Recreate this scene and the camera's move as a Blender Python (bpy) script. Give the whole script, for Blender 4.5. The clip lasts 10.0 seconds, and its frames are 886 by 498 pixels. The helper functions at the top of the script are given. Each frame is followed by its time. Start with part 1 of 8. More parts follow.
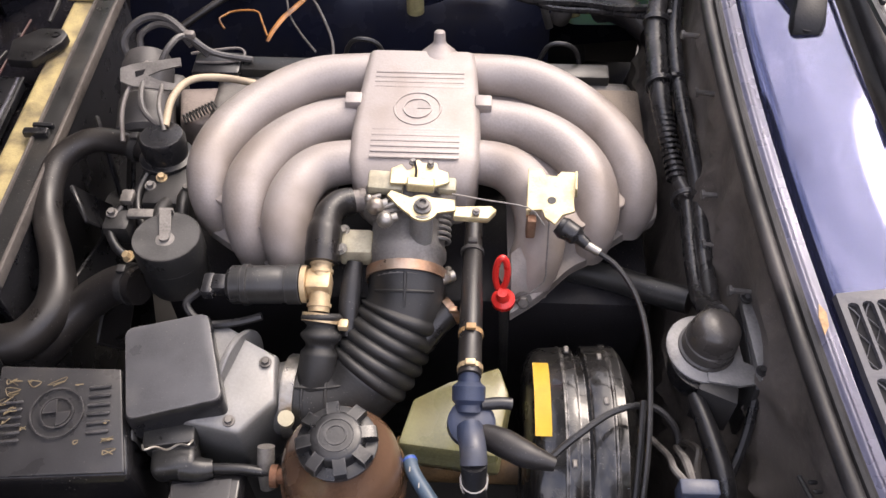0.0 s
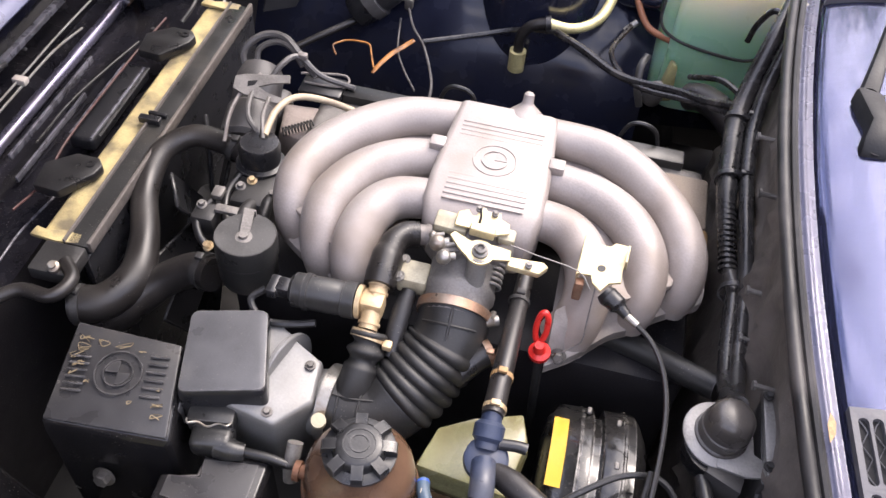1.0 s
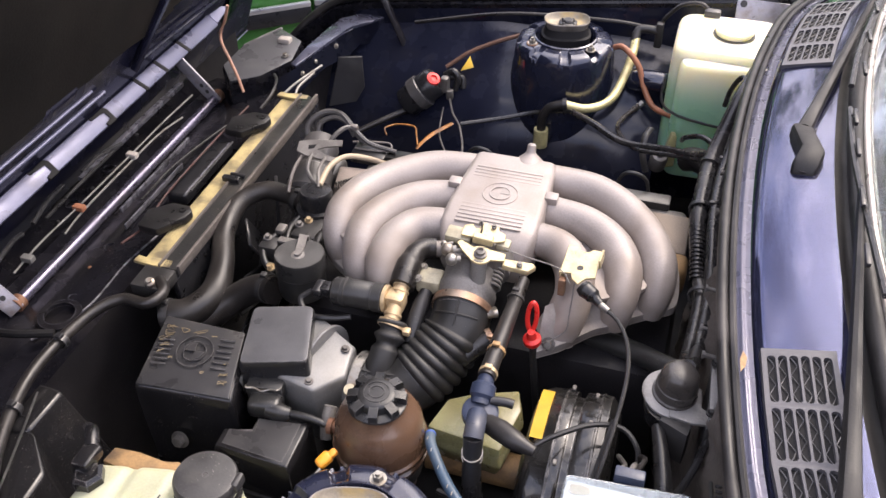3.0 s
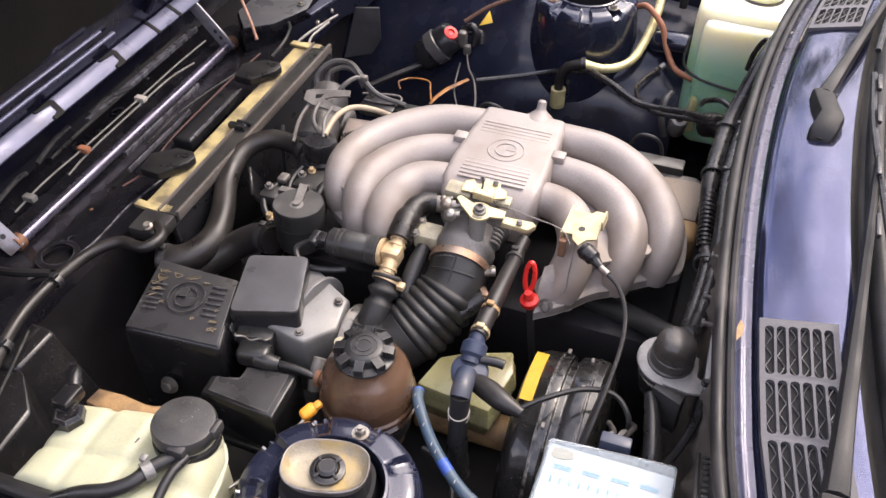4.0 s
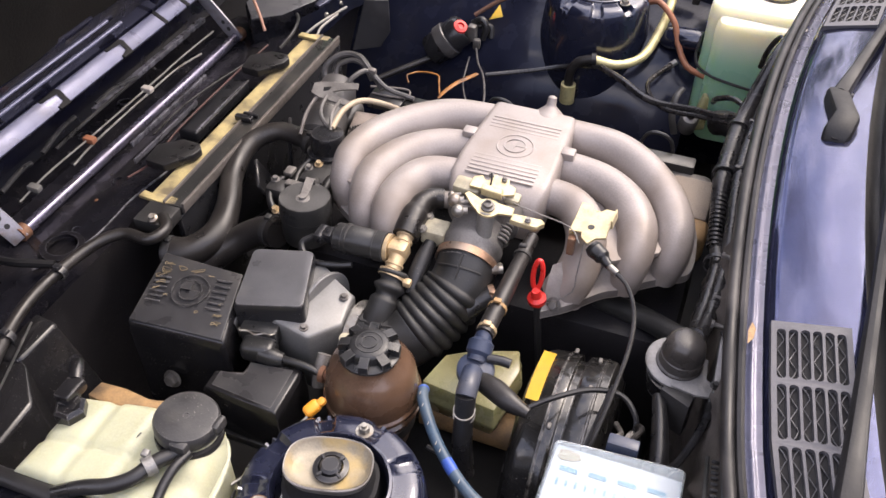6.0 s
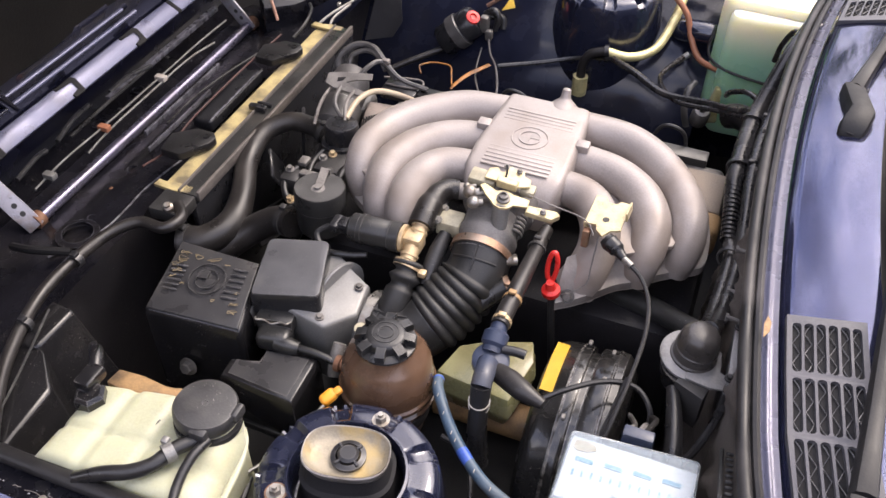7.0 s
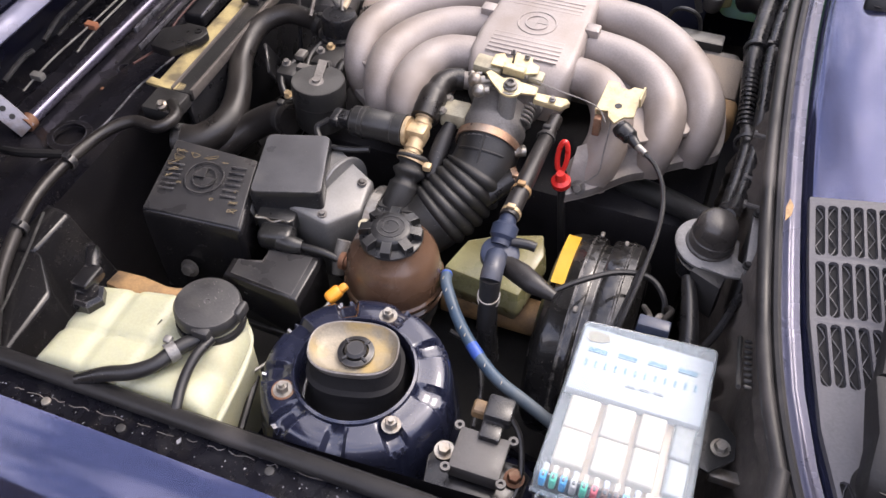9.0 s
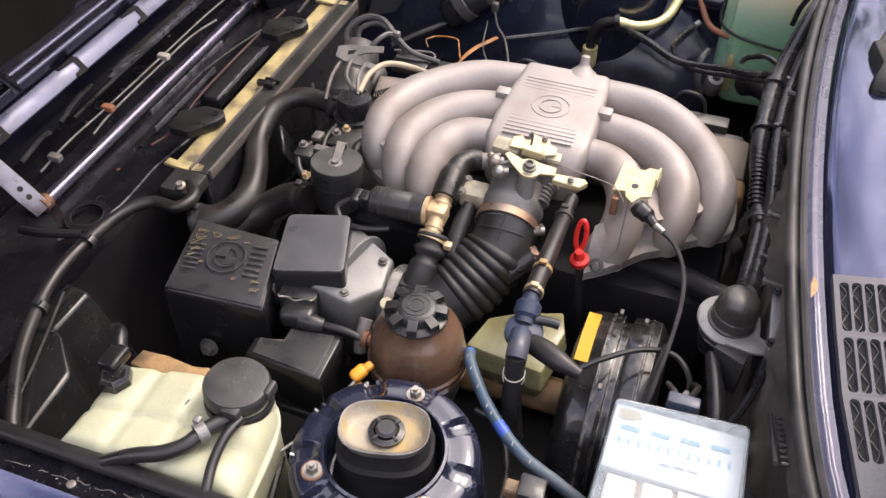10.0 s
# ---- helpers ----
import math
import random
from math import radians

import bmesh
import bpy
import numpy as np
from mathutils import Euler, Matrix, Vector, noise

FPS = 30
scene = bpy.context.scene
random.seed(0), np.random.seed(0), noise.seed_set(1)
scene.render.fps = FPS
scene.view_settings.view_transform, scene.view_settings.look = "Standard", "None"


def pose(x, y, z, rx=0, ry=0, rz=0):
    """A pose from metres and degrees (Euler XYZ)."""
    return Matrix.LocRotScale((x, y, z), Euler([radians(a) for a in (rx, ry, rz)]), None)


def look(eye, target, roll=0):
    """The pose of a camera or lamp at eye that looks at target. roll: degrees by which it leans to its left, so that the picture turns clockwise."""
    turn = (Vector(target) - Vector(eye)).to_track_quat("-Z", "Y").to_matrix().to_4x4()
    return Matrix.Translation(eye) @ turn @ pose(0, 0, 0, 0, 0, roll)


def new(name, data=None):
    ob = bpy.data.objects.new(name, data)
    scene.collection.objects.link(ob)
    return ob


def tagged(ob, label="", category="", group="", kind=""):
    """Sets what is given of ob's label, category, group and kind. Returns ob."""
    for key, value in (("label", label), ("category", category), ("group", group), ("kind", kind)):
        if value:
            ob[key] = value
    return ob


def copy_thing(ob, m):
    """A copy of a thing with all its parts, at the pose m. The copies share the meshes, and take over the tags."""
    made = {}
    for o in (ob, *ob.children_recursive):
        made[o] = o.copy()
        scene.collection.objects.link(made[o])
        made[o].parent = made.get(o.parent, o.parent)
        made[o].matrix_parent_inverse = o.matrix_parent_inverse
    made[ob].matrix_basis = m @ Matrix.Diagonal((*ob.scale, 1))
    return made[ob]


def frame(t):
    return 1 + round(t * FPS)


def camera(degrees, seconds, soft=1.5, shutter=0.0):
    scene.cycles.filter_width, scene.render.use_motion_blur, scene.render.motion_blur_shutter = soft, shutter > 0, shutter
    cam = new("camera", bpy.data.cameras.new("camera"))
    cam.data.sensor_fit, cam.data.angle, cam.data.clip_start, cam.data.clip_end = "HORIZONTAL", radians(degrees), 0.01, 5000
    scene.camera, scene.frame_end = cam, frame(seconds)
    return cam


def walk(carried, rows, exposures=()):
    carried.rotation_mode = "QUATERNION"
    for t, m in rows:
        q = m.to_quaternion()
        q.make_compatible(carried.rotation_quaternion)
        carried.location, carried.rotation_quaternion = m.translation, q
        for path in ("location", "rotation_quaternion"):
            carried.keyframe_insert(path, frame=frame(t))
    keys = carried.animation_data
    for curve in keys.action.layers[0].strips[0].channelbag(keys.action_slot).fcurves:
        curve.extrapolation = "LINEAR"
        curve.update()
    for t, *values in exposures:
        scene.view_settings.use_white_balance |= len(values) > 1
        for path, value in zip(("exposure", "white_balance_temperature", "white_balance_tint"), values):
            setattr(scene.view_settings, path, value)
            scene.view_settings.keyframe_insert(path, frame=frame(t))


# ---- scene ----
cam = camera(53.1, 10.0)
METRES, EYE, TILT, LEAN, TURN = 0.72, 1.45, -51.6, 0.0, 2.1
ROWS = [
    (0.0, 0.0, 0.0, 0.0, 0.0, 0.0, 0.0),
    (0.5, -0.0373, -0.0259, 0.0127, 1.43, -0.13, -6.02),
    (1.0, 0.0247, -0.0823, -0.0013, 4.34, 2.35, -10.96),
    (1.5, 0.0341, -0.1975, -0.069, 5.67, 7.11, -12.13),
    (2.0, -0.002, -0.2873, -0.1763, 2.92, 11.93, -10.09),
    (2.5, 0.1215, -0.3695, -0.2049, 7.38, 14.37, -11.09),
    (3.0, 0.2229, -0.3419, -0.2136, 10.03, 10.18, -11.28),
    (3.2, 0.2322, -0.3362, -0.2167, 10.85, 8.82, -12.0),
    (4.3, 0.2737, -0.2833, -0.2110, 11.50, 7.36, -14.07),
    (4.5, 0.2721, -0.2834, -0.2114, 10.94, 7.07, -13.92),
    (5.0, 0.2705, -0.2676, -0.2039, 11.05, 6.41, -14.42),
    (5.5, 0.2633, -0.2643, -0.2004, 11.17, 6.5, -14.58),
    (5.7, 0.2636, -0.2684, -0.2022, 11.60, 7.07, -14.67),
    (6.8, 0.2442, -0.2896, -0.2122, 11.98, 7.12, -15.14),
    (7.0, 0.2422, -0.2895, -0.2104, 11.9, 6.42, -15.3),
    (7.5, 0.233, -0.2874, -0.2089, 11.14, 4.98, -15.0),
    (8.0, 0.2407, -0.2766, -0.2464, 11.7, 2.07, -14.56),
    (8.5, 0.2496, -0.2409, -0.2592, 12.89, -1.4, -14.31),
    (9.0, 0.2352, -0.2381, -0.2332, 12.31, 0.5, -14.15),
    (9.5, 0.2046, -0.2542, -0.2395, 11.74, 4.0, -14.02),
    (10.0, 0.1786, -0.2648, -0.2475, 11.15, 5.77, -13.87),
]
walk(cam, [(t, pose(0, 0, EYE, TILT, LEAN, TURN) @ pose(METRES * x, METRES * y, METRES * z, 90 + pitch, roll, yaw)) for t, x, y, z, yaw, pitch, roll in ROWS], [(0.0, 0.957, 7110, 17), (0.5, 1.185, 6910, 17), (1.0, 1.290, 6760, 17), (1.5, 1.186, 6810, 17), (2.0, 1.196, 6860, 17), (2.5, 1.082, 6960, 17), (3.0, 1.04, 7010, 17), (4.5, 1.02, 7060, 17), (5.5, 1.0, 7060, 17), (7.0, 1.0, 6960, 17), (8.0, 0.978, 6810, 18), (8.5, 0.936, 6710, 18), (9.0, 0.915, 6860, 18), (10.0, 0.915, 7110, 17)])

# ---- light ----
world = bpy.data.worlds.new("world")
scene.world = world
world.use_nodes = True
wn = world.node_tree.nodes
sky = wn.new("ShaderNodeTexSky")
sky.sky_type, sky.sun_disc = "NISHITA", False
SUN_EL, SUN_AZ = 52.0, 32.0
sky.sun_elevation, sky.sun_rotation = radians(SUN_EL), radians(SUN_AZ)
sky.air_density, sky.dust_density, sky.ozone_density = 1.0, 6.0, 0.8
wl = world.node_tree.links
cloud_place, cloud_shape = wn.new("ShaderNodeTexCoord"), wn.new("ShaderNodeTexNoise")
cloud_shape.inputs["Scale"].default_value, cloud_shape.inputs["Detail"].default_value = 4.2, 6.0
cloud_range, cloud_mix = wn.new("ShaderNodeMapRange"), wn.new("ShaderNodeMixRGB")
cloud_range.inputs["From Min"].default_value, cloud_range.inputs["From Max"].default_value = 0.28, 0.46
cloud_range.inputs["To Max"].default_value = 0.95
glow_shape, glow_range, glow_mix = wn.new("ShaderNodeTexNoise"), wn.new("ShaderNodeMapRange"), wn.new("ShaderNodeMixRGB")
glow_shape.inputs["Scale"].default_value, glow_shape.inputs["Detail"].default_value = 6.5, 5.0
glow_range.inputs["From Min"].default_value, glow_range.inputs["From Max"].default_value = 0.46, 0.57
glow_range.inputs["To Max"].default_value = 0.34
glow_mix.inputs[1].default_value, glow_mix.inputs[2].default_value = (5.9, 7.1, 10.6, 1), (37.0, 35.8, 34.8, 1)
# the clouds are brightest round the veiled sun
sun_side, sun_lobe, glow_sum = wn.new("ShaderNodeVectorMath"), wn.new("ShaderNodeMapRange"), wn.new("ShaderNodeMath")
sun_side.operation, glow_sum.operation, glow_sum.use_clamp = "DOT_PRODUCT", "ADD", True
sun_side.inputs[1].default_value = (math.sin(radians(SUN_AZ)) * math.cos(radians(SUN_EL)), math.cos(radians(SUN_AZ)) * math.cos(radians(SUN_EL)), math.sin(radians(SUN_EL)))
sun_lobe.interpolation_type = "SMOOTHSTEP"
sun_lobe.inputs["From Min"].default_value, sun_lobe.inputs["From Max"].default_value = 0.74, 1.0
sun_lobe.inputs["To Max"].default_value = 0.85
cloud_shift = wn.new("ShaderNodeMapping")
cloud_shift.inputs["Location"].default_value = (2.6, 0.4, 1.9)
wl.new(cloud_place.outputs["Generated"], cloud_shift.inputs["Vector"])
wl.new(cloud_shift.outputs["Vector"], cloud_shape.inputs["Vector"])
wl.new(cloud_shape.outputs["Fac"], cloud_range.inputs["Value"])
wl.new(cloud_shift.outputs["Vector"], glow_shape.inputs["Vector"])
wl.new(glow_shape.outputs["Fac"], glow_range.inputs["Value"])
wl.new(cloud_place.outputs["Generated"], sun_side.inputs[0])
wl.new(sun_side.outputs["Value"], sun_lobe.inputs["Value"])
wl.new(glow_range.outputs["Result"], glow_sum.inputs[0])
wl.new(sun_lobe.outputs["Result"], glow_sum.inputs[1])
wl.new(glow_sum.outputs[0], glow_mix.inputs[0])
wl.new(glow_mix.outputs[0], cloud_mix.inputs[2])
wl.new(cloud_range.outputs["Result"], cloud_mix.inputs[0])
wl.new(sky.outputs[0], cloud_mix.inputs[1])
wl.new(cloud_mix.outputs[0], wn["Background"].inputs[0])
wn["Background"].inputs[1].default_value = 0.115
sun = new("sun", bpy.data.lights.new("sun", "SUN"))
sun.data.energy, sun.data.angle, sun.data.color = 1.0, radians(20), (1.0, 0.95, 0.88)
sdir = Vector((math.sin(radians(SUN_AZ)) * math.cos(radians(SUN_EL)), math.cos(radians(SUN_AZ)) * math.cos(radians(SUN_EL)), math.sin(radians(SUN_EL))))
sun.matrix_world = look(sdir * 20, (0, 0, 0))


# ---- mesh helpers ----
def thing(name, loc, label="", category="", group="", kind=""):
    ob = new(name)
    ob.location = loc
    ob.empty_display_size = 0.02
    return tagged(ob, label, category, group, kind)


def place_of(ob):
    p = Vector((0, 0, 0))
    while ob:
        p, ob = p + ob.location, ob.parent
    return p


def part(name, bm, material, parent=None, label="", sharp=38):
    """Links a bmesh, given in world metres, as one mesh under a thing."""
    me = bpy.data.meshes.new(name)
    if parent:
        bmesh.ops.translate(bm, verts=bm.verts, vec=-place_of(parent))
    bmesh.ops.recalc_face_normals(bm, faces=bm.faces)
    bm.to_mesh(me)
    bm.free()
    me.shade_smooth()
    me.set_sharp_from_angle(angle=radians(sharp))
    me.materials.append(material)
    ob = new(name, me)
    ob.parent = parent
    return tagged(ob, label)


def B():
    return bmesh.new()


def xf(bm, verts, m):
    if m is not None:
        bmesh.ops.transform(bm, matrix=m, verts=verts)


def frame_to(p, axis, up=(0, 0, 1)):
    """Matrix at p whose z runs along axis."""
    z = Vector(axis).normalized()
    x = Vector(up).cross(z)
    if x.length < 1e-4:
        x = Vector((1, 0, 0))
    x.normalize()
    y = z.cross(x)
    m = Matrix((x, y, z)).transposed().to_4x4()
    m.translation = p
    return m


def box(bm, c, s, bev=0.003, seg=2, m=None, taper=None):
    """A box round c of size s with rounded edges; taper scales its top."""
    r = bmesh.ops.create_cube(bm, size=1.0)
    v = r["verts"]
    for q in v:
        k = taper if taper and q.co.z > 0 else 1.0
        q.co = Vector((q.co.x * s[0] * k, q.co.y * s[1] * k, q.co.z * s[2]))
    if bev > 0:
        e = list({e for q in v for e in q.link_edges})
        res = bmesh.ops.bevel(bm, geom=e, offset=min(bev, min(s) * 0.45), segments=seg, affect="EDGES", profile=0.5)
        v = list({q for f in res["faces"] for q in f.verts} | {q for q in v if q.is_valid})
        v = connected(v)
    xf(bm, v, (m if m is not None else Matrix.Identity(4)) @ Matrix.Translation(c))
    return v


def connected(seed):
    todo, seen = list(seed), set(seed)
    while todo:
        for e in todo.pop().link_edges:
            for q in e.verts:
                if q not in seen:
                    seen.add(q)
                    todo.append(q)
    return list(seen)


def spline(pts, res=6):
    """Points along a smooth curve through pts."""
    if len(pts) < 3:
        return [Vector(p) for p in pts]
    p = [Vector(q) for q in pts]
    p = [2 * p[0] - p[1]] + p + [2 * p[-1] - p[-2]]
    out = []
    for i in range(1, len(p) - 2):
        for k in range(res):
            t = k / res
            a, b, c, d = p[i - 1], p[i], p[i + 1], p[i + 2]
            out.append(0.5 * ((2 * b) + (c - a) * t + (2 * a - 5 * b + 4 * c - d) * t * t + (3 * b - a - 3 * c + d) * t ** 3))
    out.append(p[-2])
    return out


def tube(bm, pts, r, seg=12, res=6, caps=True, smooth=True, flat=1.0):
    """A round bar along pts; r is a radius, a list along pts, or a function of the way 0..1."""
    path = spline(pts, res) if smooth else [Vector(p) for p in pts]
    n = len(path)
    if isinstance(r, (list, tuple)):
        given = r
        rad = lambda u: float(np.interp(u * (len(given) - 1), range(len(given)), given))
    elif callable(r):
        rad = r
    else:
        rad = lambda u: r
    t0 = (path[1] - path[0]).normalized()
    nx = t0.orthogonal().normalized() if abs(t0.z) > 0.95 else Vector((0, 0, 1)).cross(t0).normalized()
    rings = []
    for i, p in enumerate(path):
        t = (path[min(i + 1, n - 1)] - path[max(i - 1, 0)]).normalized()
        nx = (nx - t * nx.dot(t)).normalized()
        ny = t.cross(nx)
        q = rad(i / (n - 1))
        rings.append([bm.verts.new(p + nx * q * math.cos(a) + ny * q * flat * math.sin(a)) for a in [2 * math.pi * k / seg for k in range(seg)]])
    for a, b in zip(rings, rings[1:]):
        for k in range(seg):
            bm.faces.new((a[k], a[(k + 1) % seg], b[(k + 1) % seg], b[k]))
    if caps:
        bm.faces.new(rings[0][::-1])
        bm.faces.new(rings[-1])


def lathe(bm, profile, m=None, seg=28, oval=1.0, closed=False):
    """Turns a list of (radius, height) round the z axis of m."""
    rings, verts = [], []
    for r, z in profile:
        if r < 1e-6:
            ring = [bm.verts.new((0, 0, z))]
        else:
            ring = [bm.verts.new((r * math.cos(a), r * oval * math.sin(a), z)) for a in [2 * math.pi * k / seg for k in range(seg)]]
        rings.append(ring)
        verts += ring
    pairs = list(zip(rings, rings[1:])) + ([(rings[-1], rings[0])] if closed else [])
    for a, b in pairs:
        for k in range(seg):
            j = (k + 1) % seg
            if len(a) == 1 and len(b) > 1:
                bm.faces.new((a[0], b[k], b[j]))
            elif len(b) == 1 and len(a) > 1:
                bm.faces.new((a[k], a[j], b[0]))
            elif len(a) > 1:
                bm.faces.new((a[k], a[j], b[j], b[k]))
    xf(bm, verts, m)
    return verts


def prism(bm, poly, h, m=None, bev=0.0, seg=2):
    """A polygon of (x, y) made h thick upwards, with rounded edges."""
    lo = [bm.verts.new((x, y, 0)) for x, y in poly]
    hi = [bm.verts.new((x, y, h)) for x, y in poly]
    n = len(poly)
    f = [bm.faces.new(lo[::-1]), bm.faces.new(hi)]
    for k in range(n):
        f.append(bm.faces.new((lo[k], lo[(k + 1) % n], hi[(k + 1) % n], hi[k])))
    v = lo + hi
    if bev:
        e = list({e for q in v for e in q.link_edges})
        bmesh.ops.bevel(bm, geom=e, offset=bev, segments=seg, affect="EDGES", profile=0.5)
        v = connected([q for q in v if q.is_valid] or list(bm.verts)[-1:])
    xf(bm, v, m)
    return v


def hexbolt(bm, p, axis, r=0.006, h=0.006, washer=True):
    m = frame_to(p, axis)
    if washer:
        lathe(bm, [(0, 0), (r * 1.5, 0), (r * 1.5, 0.0015), (0, 0.0015)], m, 16)
    lathe(bm, [(0, 0), (r, 0), (r, h * 0.85), (r * 0.85, h), (0, h)], m @ Matrix.Translation((0, 0, 0.001)), 6)


def grid_sheet(bm, xs, ys, fn):
    """A sheet of quads over xs and ys; fn gives each place."""
    rows = [[bm.verts.new(fn(x, y)) for y in ys] for x in xs]
    for a, b in zip(rows, rows[1:]):
        for k in range(len(ys) - 1):
            bm.faces.new((a[k], b[k], b[k + 1], a[k + 1]))


def loft(bm, sections, caps=True):
    """Skins closed loops of equal length."""
    rings = [[bm.verts.new(p) for p in s] for s in sections]
    n = len(rings[0])
    for a, b in zip(rings, rings[1:]):
        for k in range(n):
            bm.faces.new((a[k], a[(k + 1) % n], b[(k + 1) % n], b[k]))
    if caps:
        bm.faces.new(rings[0][::-1])
        bm.faces.new(rings[-1])


# ---- materials ----
def mat(name, base, rough=0.5, metal=0.0, vary=0.25, dirt=None, dirt_amount=0.0, scale=40, bump=0.15, coat=0.0, fine=400, trans=0.0, ior=1.45, rough_vary=0.15, sub=0.0, wear_glint=None, wear_glint_amount=0.6, specks=0.0):
    """A surface with broad stains, fine grain, a dusty second colour, worn and highlit edges, dust specks and relief.
    """
    m = bpy.data.materials.new(name)
    m.use_nodes = True
    nt = m.node_tree
    N, L = nt.nodes, nt.links
    p = N["Principled BSDF"]
    tc = N.new("ShaderNodeTexCoord")
    def tex(sc, det=4.0):
        t = N.new("ShaderNodeTexNoise")
        t.inputs["Scale"].default_value, t.inputs["Detail"].default_value = sc, det
        L.new(tc.outputs["Object"], t.inputs["Vector"])
        return t.outputs["Fac"]
    def ramp(src, a, b):
        r = N.new("ShaderNodeMapRange")
        r.inputs["From Min"].default_value, r.inputs["From Max"].default_value = a, b
        L.new(src, r.inputs["Value"])
        return r.outputs["Result"]
    def mix(fac, a, b):
        x = N.new("ShaderNodeMix")
        x.data_type = "RGBA"
        for s, v in (("Factor", fac), ("A", a), ("B", b)):
            sock = [i for i in x.inputs if i.name == s and (i.type == "RGBA") == (s != "Factor")][0]
            if hasattr(v, "links"):
                L.new(v, sock)
            else:
                sock.default_value = v
        return [o for o in x.outputs if o.type == "RGBA"][0]
    broad, grain = tex(scale, 6.0), tex(fine, 3.0)
    dark = tuple(c * (1 - vary) for c in base) + (1,)
    lite = tuple(min(1, c * (1 + vary)) for c in base) + (1,)
    col = mix(ramp(broad, 0.3, 0.7), dark, lite)
    col = mix(ramp(grain, 0.25, 0.9), col, tuple(min(1, c * (1 + vary * 1.2)) for c in base) + (1,))
    if dirt:
        spots = ramp(tex(scale * 0.6, 8.0), 0.62 - 0.35 * dirt_amount, 0.80 - 0.25 * dirt_amount)
        mul = N.new("ShaderNodeMath")
        mul.operation = "MULTIPLY"
        L.new(spots, mul.inputs[0])
        mul.inputs[1].default_value = min(1.0, 0.4 + dirt_amount)
        col = mix(mul.outputs[0], col, tuple(dirt) + (1,))
    # The edge colour covers wear and also painted edge glints.
    if wear_glint:
        bev, geo, dot = N.new("ShaderNodeBevel"), N.new("ShaderNodeNewGeometry"), N.new("ShaderNodeVectorMath")
        bev.samples, dot.operation = 4, "DOT_PRODUCT"
        bev.inputs["Radius"].default_value = 0.0025
        L.new(bev.outputs[0], dot.inputs[0])
        L.new(geo.outputs["Normal"], dot.inputs[1])
        mul = N.new("ShaderNodeMath")
        mul.operation = "MULTIPLY"
        L.new(ramp(dot.outputs["Value"], 0.985, 0.90), mul.inputs[0])
        worn = ramp(tex(90, 5.0), 0.35, 0.65)
        L.new(worn, mul.inputs[1])
        amt = N.new("ShaderNodeMath")
        amt.operation = "MULTIPLY"
        L.new(mul.outputs[0], amt.inputs[0])
        amt.inputs[1].default_value = wear_glint_amount
        col = mix(amt.outputs[0], col, tuple(wear_glint) + (1,))
    if specks:
        dots = ramp(tex(650, 1.0), 0.74 - 0.06 * specks, 0.80 - 0.06 * specks)
        patch = ramp(tex(scale * 0.8, 3.0), 0.45, 0.62)
        mul = N.new("ShaderNodeMath")
        mul.operation = "MULTIPLY"
        L.new(dots, mul.inputs[0])
        L.new(patch, mul.inputs[1])
        col = mix(mul.outputs[0], col, (0.22, 0.20, 0.18, 1))
    L.new(col, p.inputs["Base Color"])
    rr = N.new("ShaderNodeMapRange")
    rr.inputs["To Min"].default_value, rr.inputs["To Max"].default_value = max(0.02, rough - rough_vary), min(1, rough + rough_vary)
    rr.inputs["From Min"].default_value, rr.inputs["From Max"].default_value = 0.3, 0.7
    L.new(broad, rr.inputs["Value"])
    L.new(rr.outputs["Result"], p.inputs["Roughness"])
    p.inputs["Metallic"].default_value = metal
    p.inputs["Coat Weight"].default_value, p.inputs["Coat Roughness"].default_value = coat, 0.06
    p.inputs["Transmission Weight"].default_value, p.inputs["IOR"].default_value = trans, ior
    if sub:
        p.inputs["Subsurface Weight"].default_value, p.inputs["Subsurface Scale"].default_value = sub, 0.03
        p.inputs["Subsurface Radius"].default_value = (1.0, 0.9, 0.5)
    if bump:
        b = N.new("ShaderNodeBump")
        b.inputs["Strength"].default_value, b.inputs["Distance"].default_value = bump, 0.001
        L.new(grain, b.inputs["Height"])
        L.new(b.outputs["Normal"], p.inputs["Normal"])
    return m


ALU = mat("cast_aluminium_paint", (0.2678, 0.2374, 0.2205), 0.50, 0.15, 0.17, (0.175, 0.138, 0.112), 0.46, 15, 0.16, fine=420, wear_glint=(0.44, 0.40, 0.37), wear_glint_amount=0.35)
ALU_GRIMY = mat("grimy_cast_aluminium", (0.20, 0.180, 0.168), 0.52, 0.15, 0.25, (0.085, 0.068, 0.056), 0.5, 26, 0.2, fine=420, wear_glint=(0.40, 0.37, 0.34), wear_glint_amount=0.4)
ALU_RAW = mat("raw_aluminium", (0.19, 0.185, 0.175), 0.5, 0.5, 0.3, (0.12, 0.10, 0.08), 0.3, 40, 0.35)
ALU_DULL = mat("dirty_aluminium", (0.16, 0.15, 0.14), 0.6, 0.5, 0.4, (0.05, 0.045, 0.04), 0.5, 35, 0.4)
PLASTIC = mat("black_plastic", (0.0121, 0.0121, 0.0135), 0.30, 0, 0.4, (0.035, 0.033, 0.031), 0.10, 24, 0.06, fine=700, rough_vary=0.08, wear_glint=(0.16, 0.15, 0.145), specks=0.5)
PLASTIC_DUSTY = mat("dusty_black_plastic", (0.0177, 0.0175, 0.0171), 0.38, 0, 0.45, (0.07, 0.063, 0.054), 0.22, 22, 0.12, wear_glint=(0.16, 0.15, 0.145), specks=0.5)
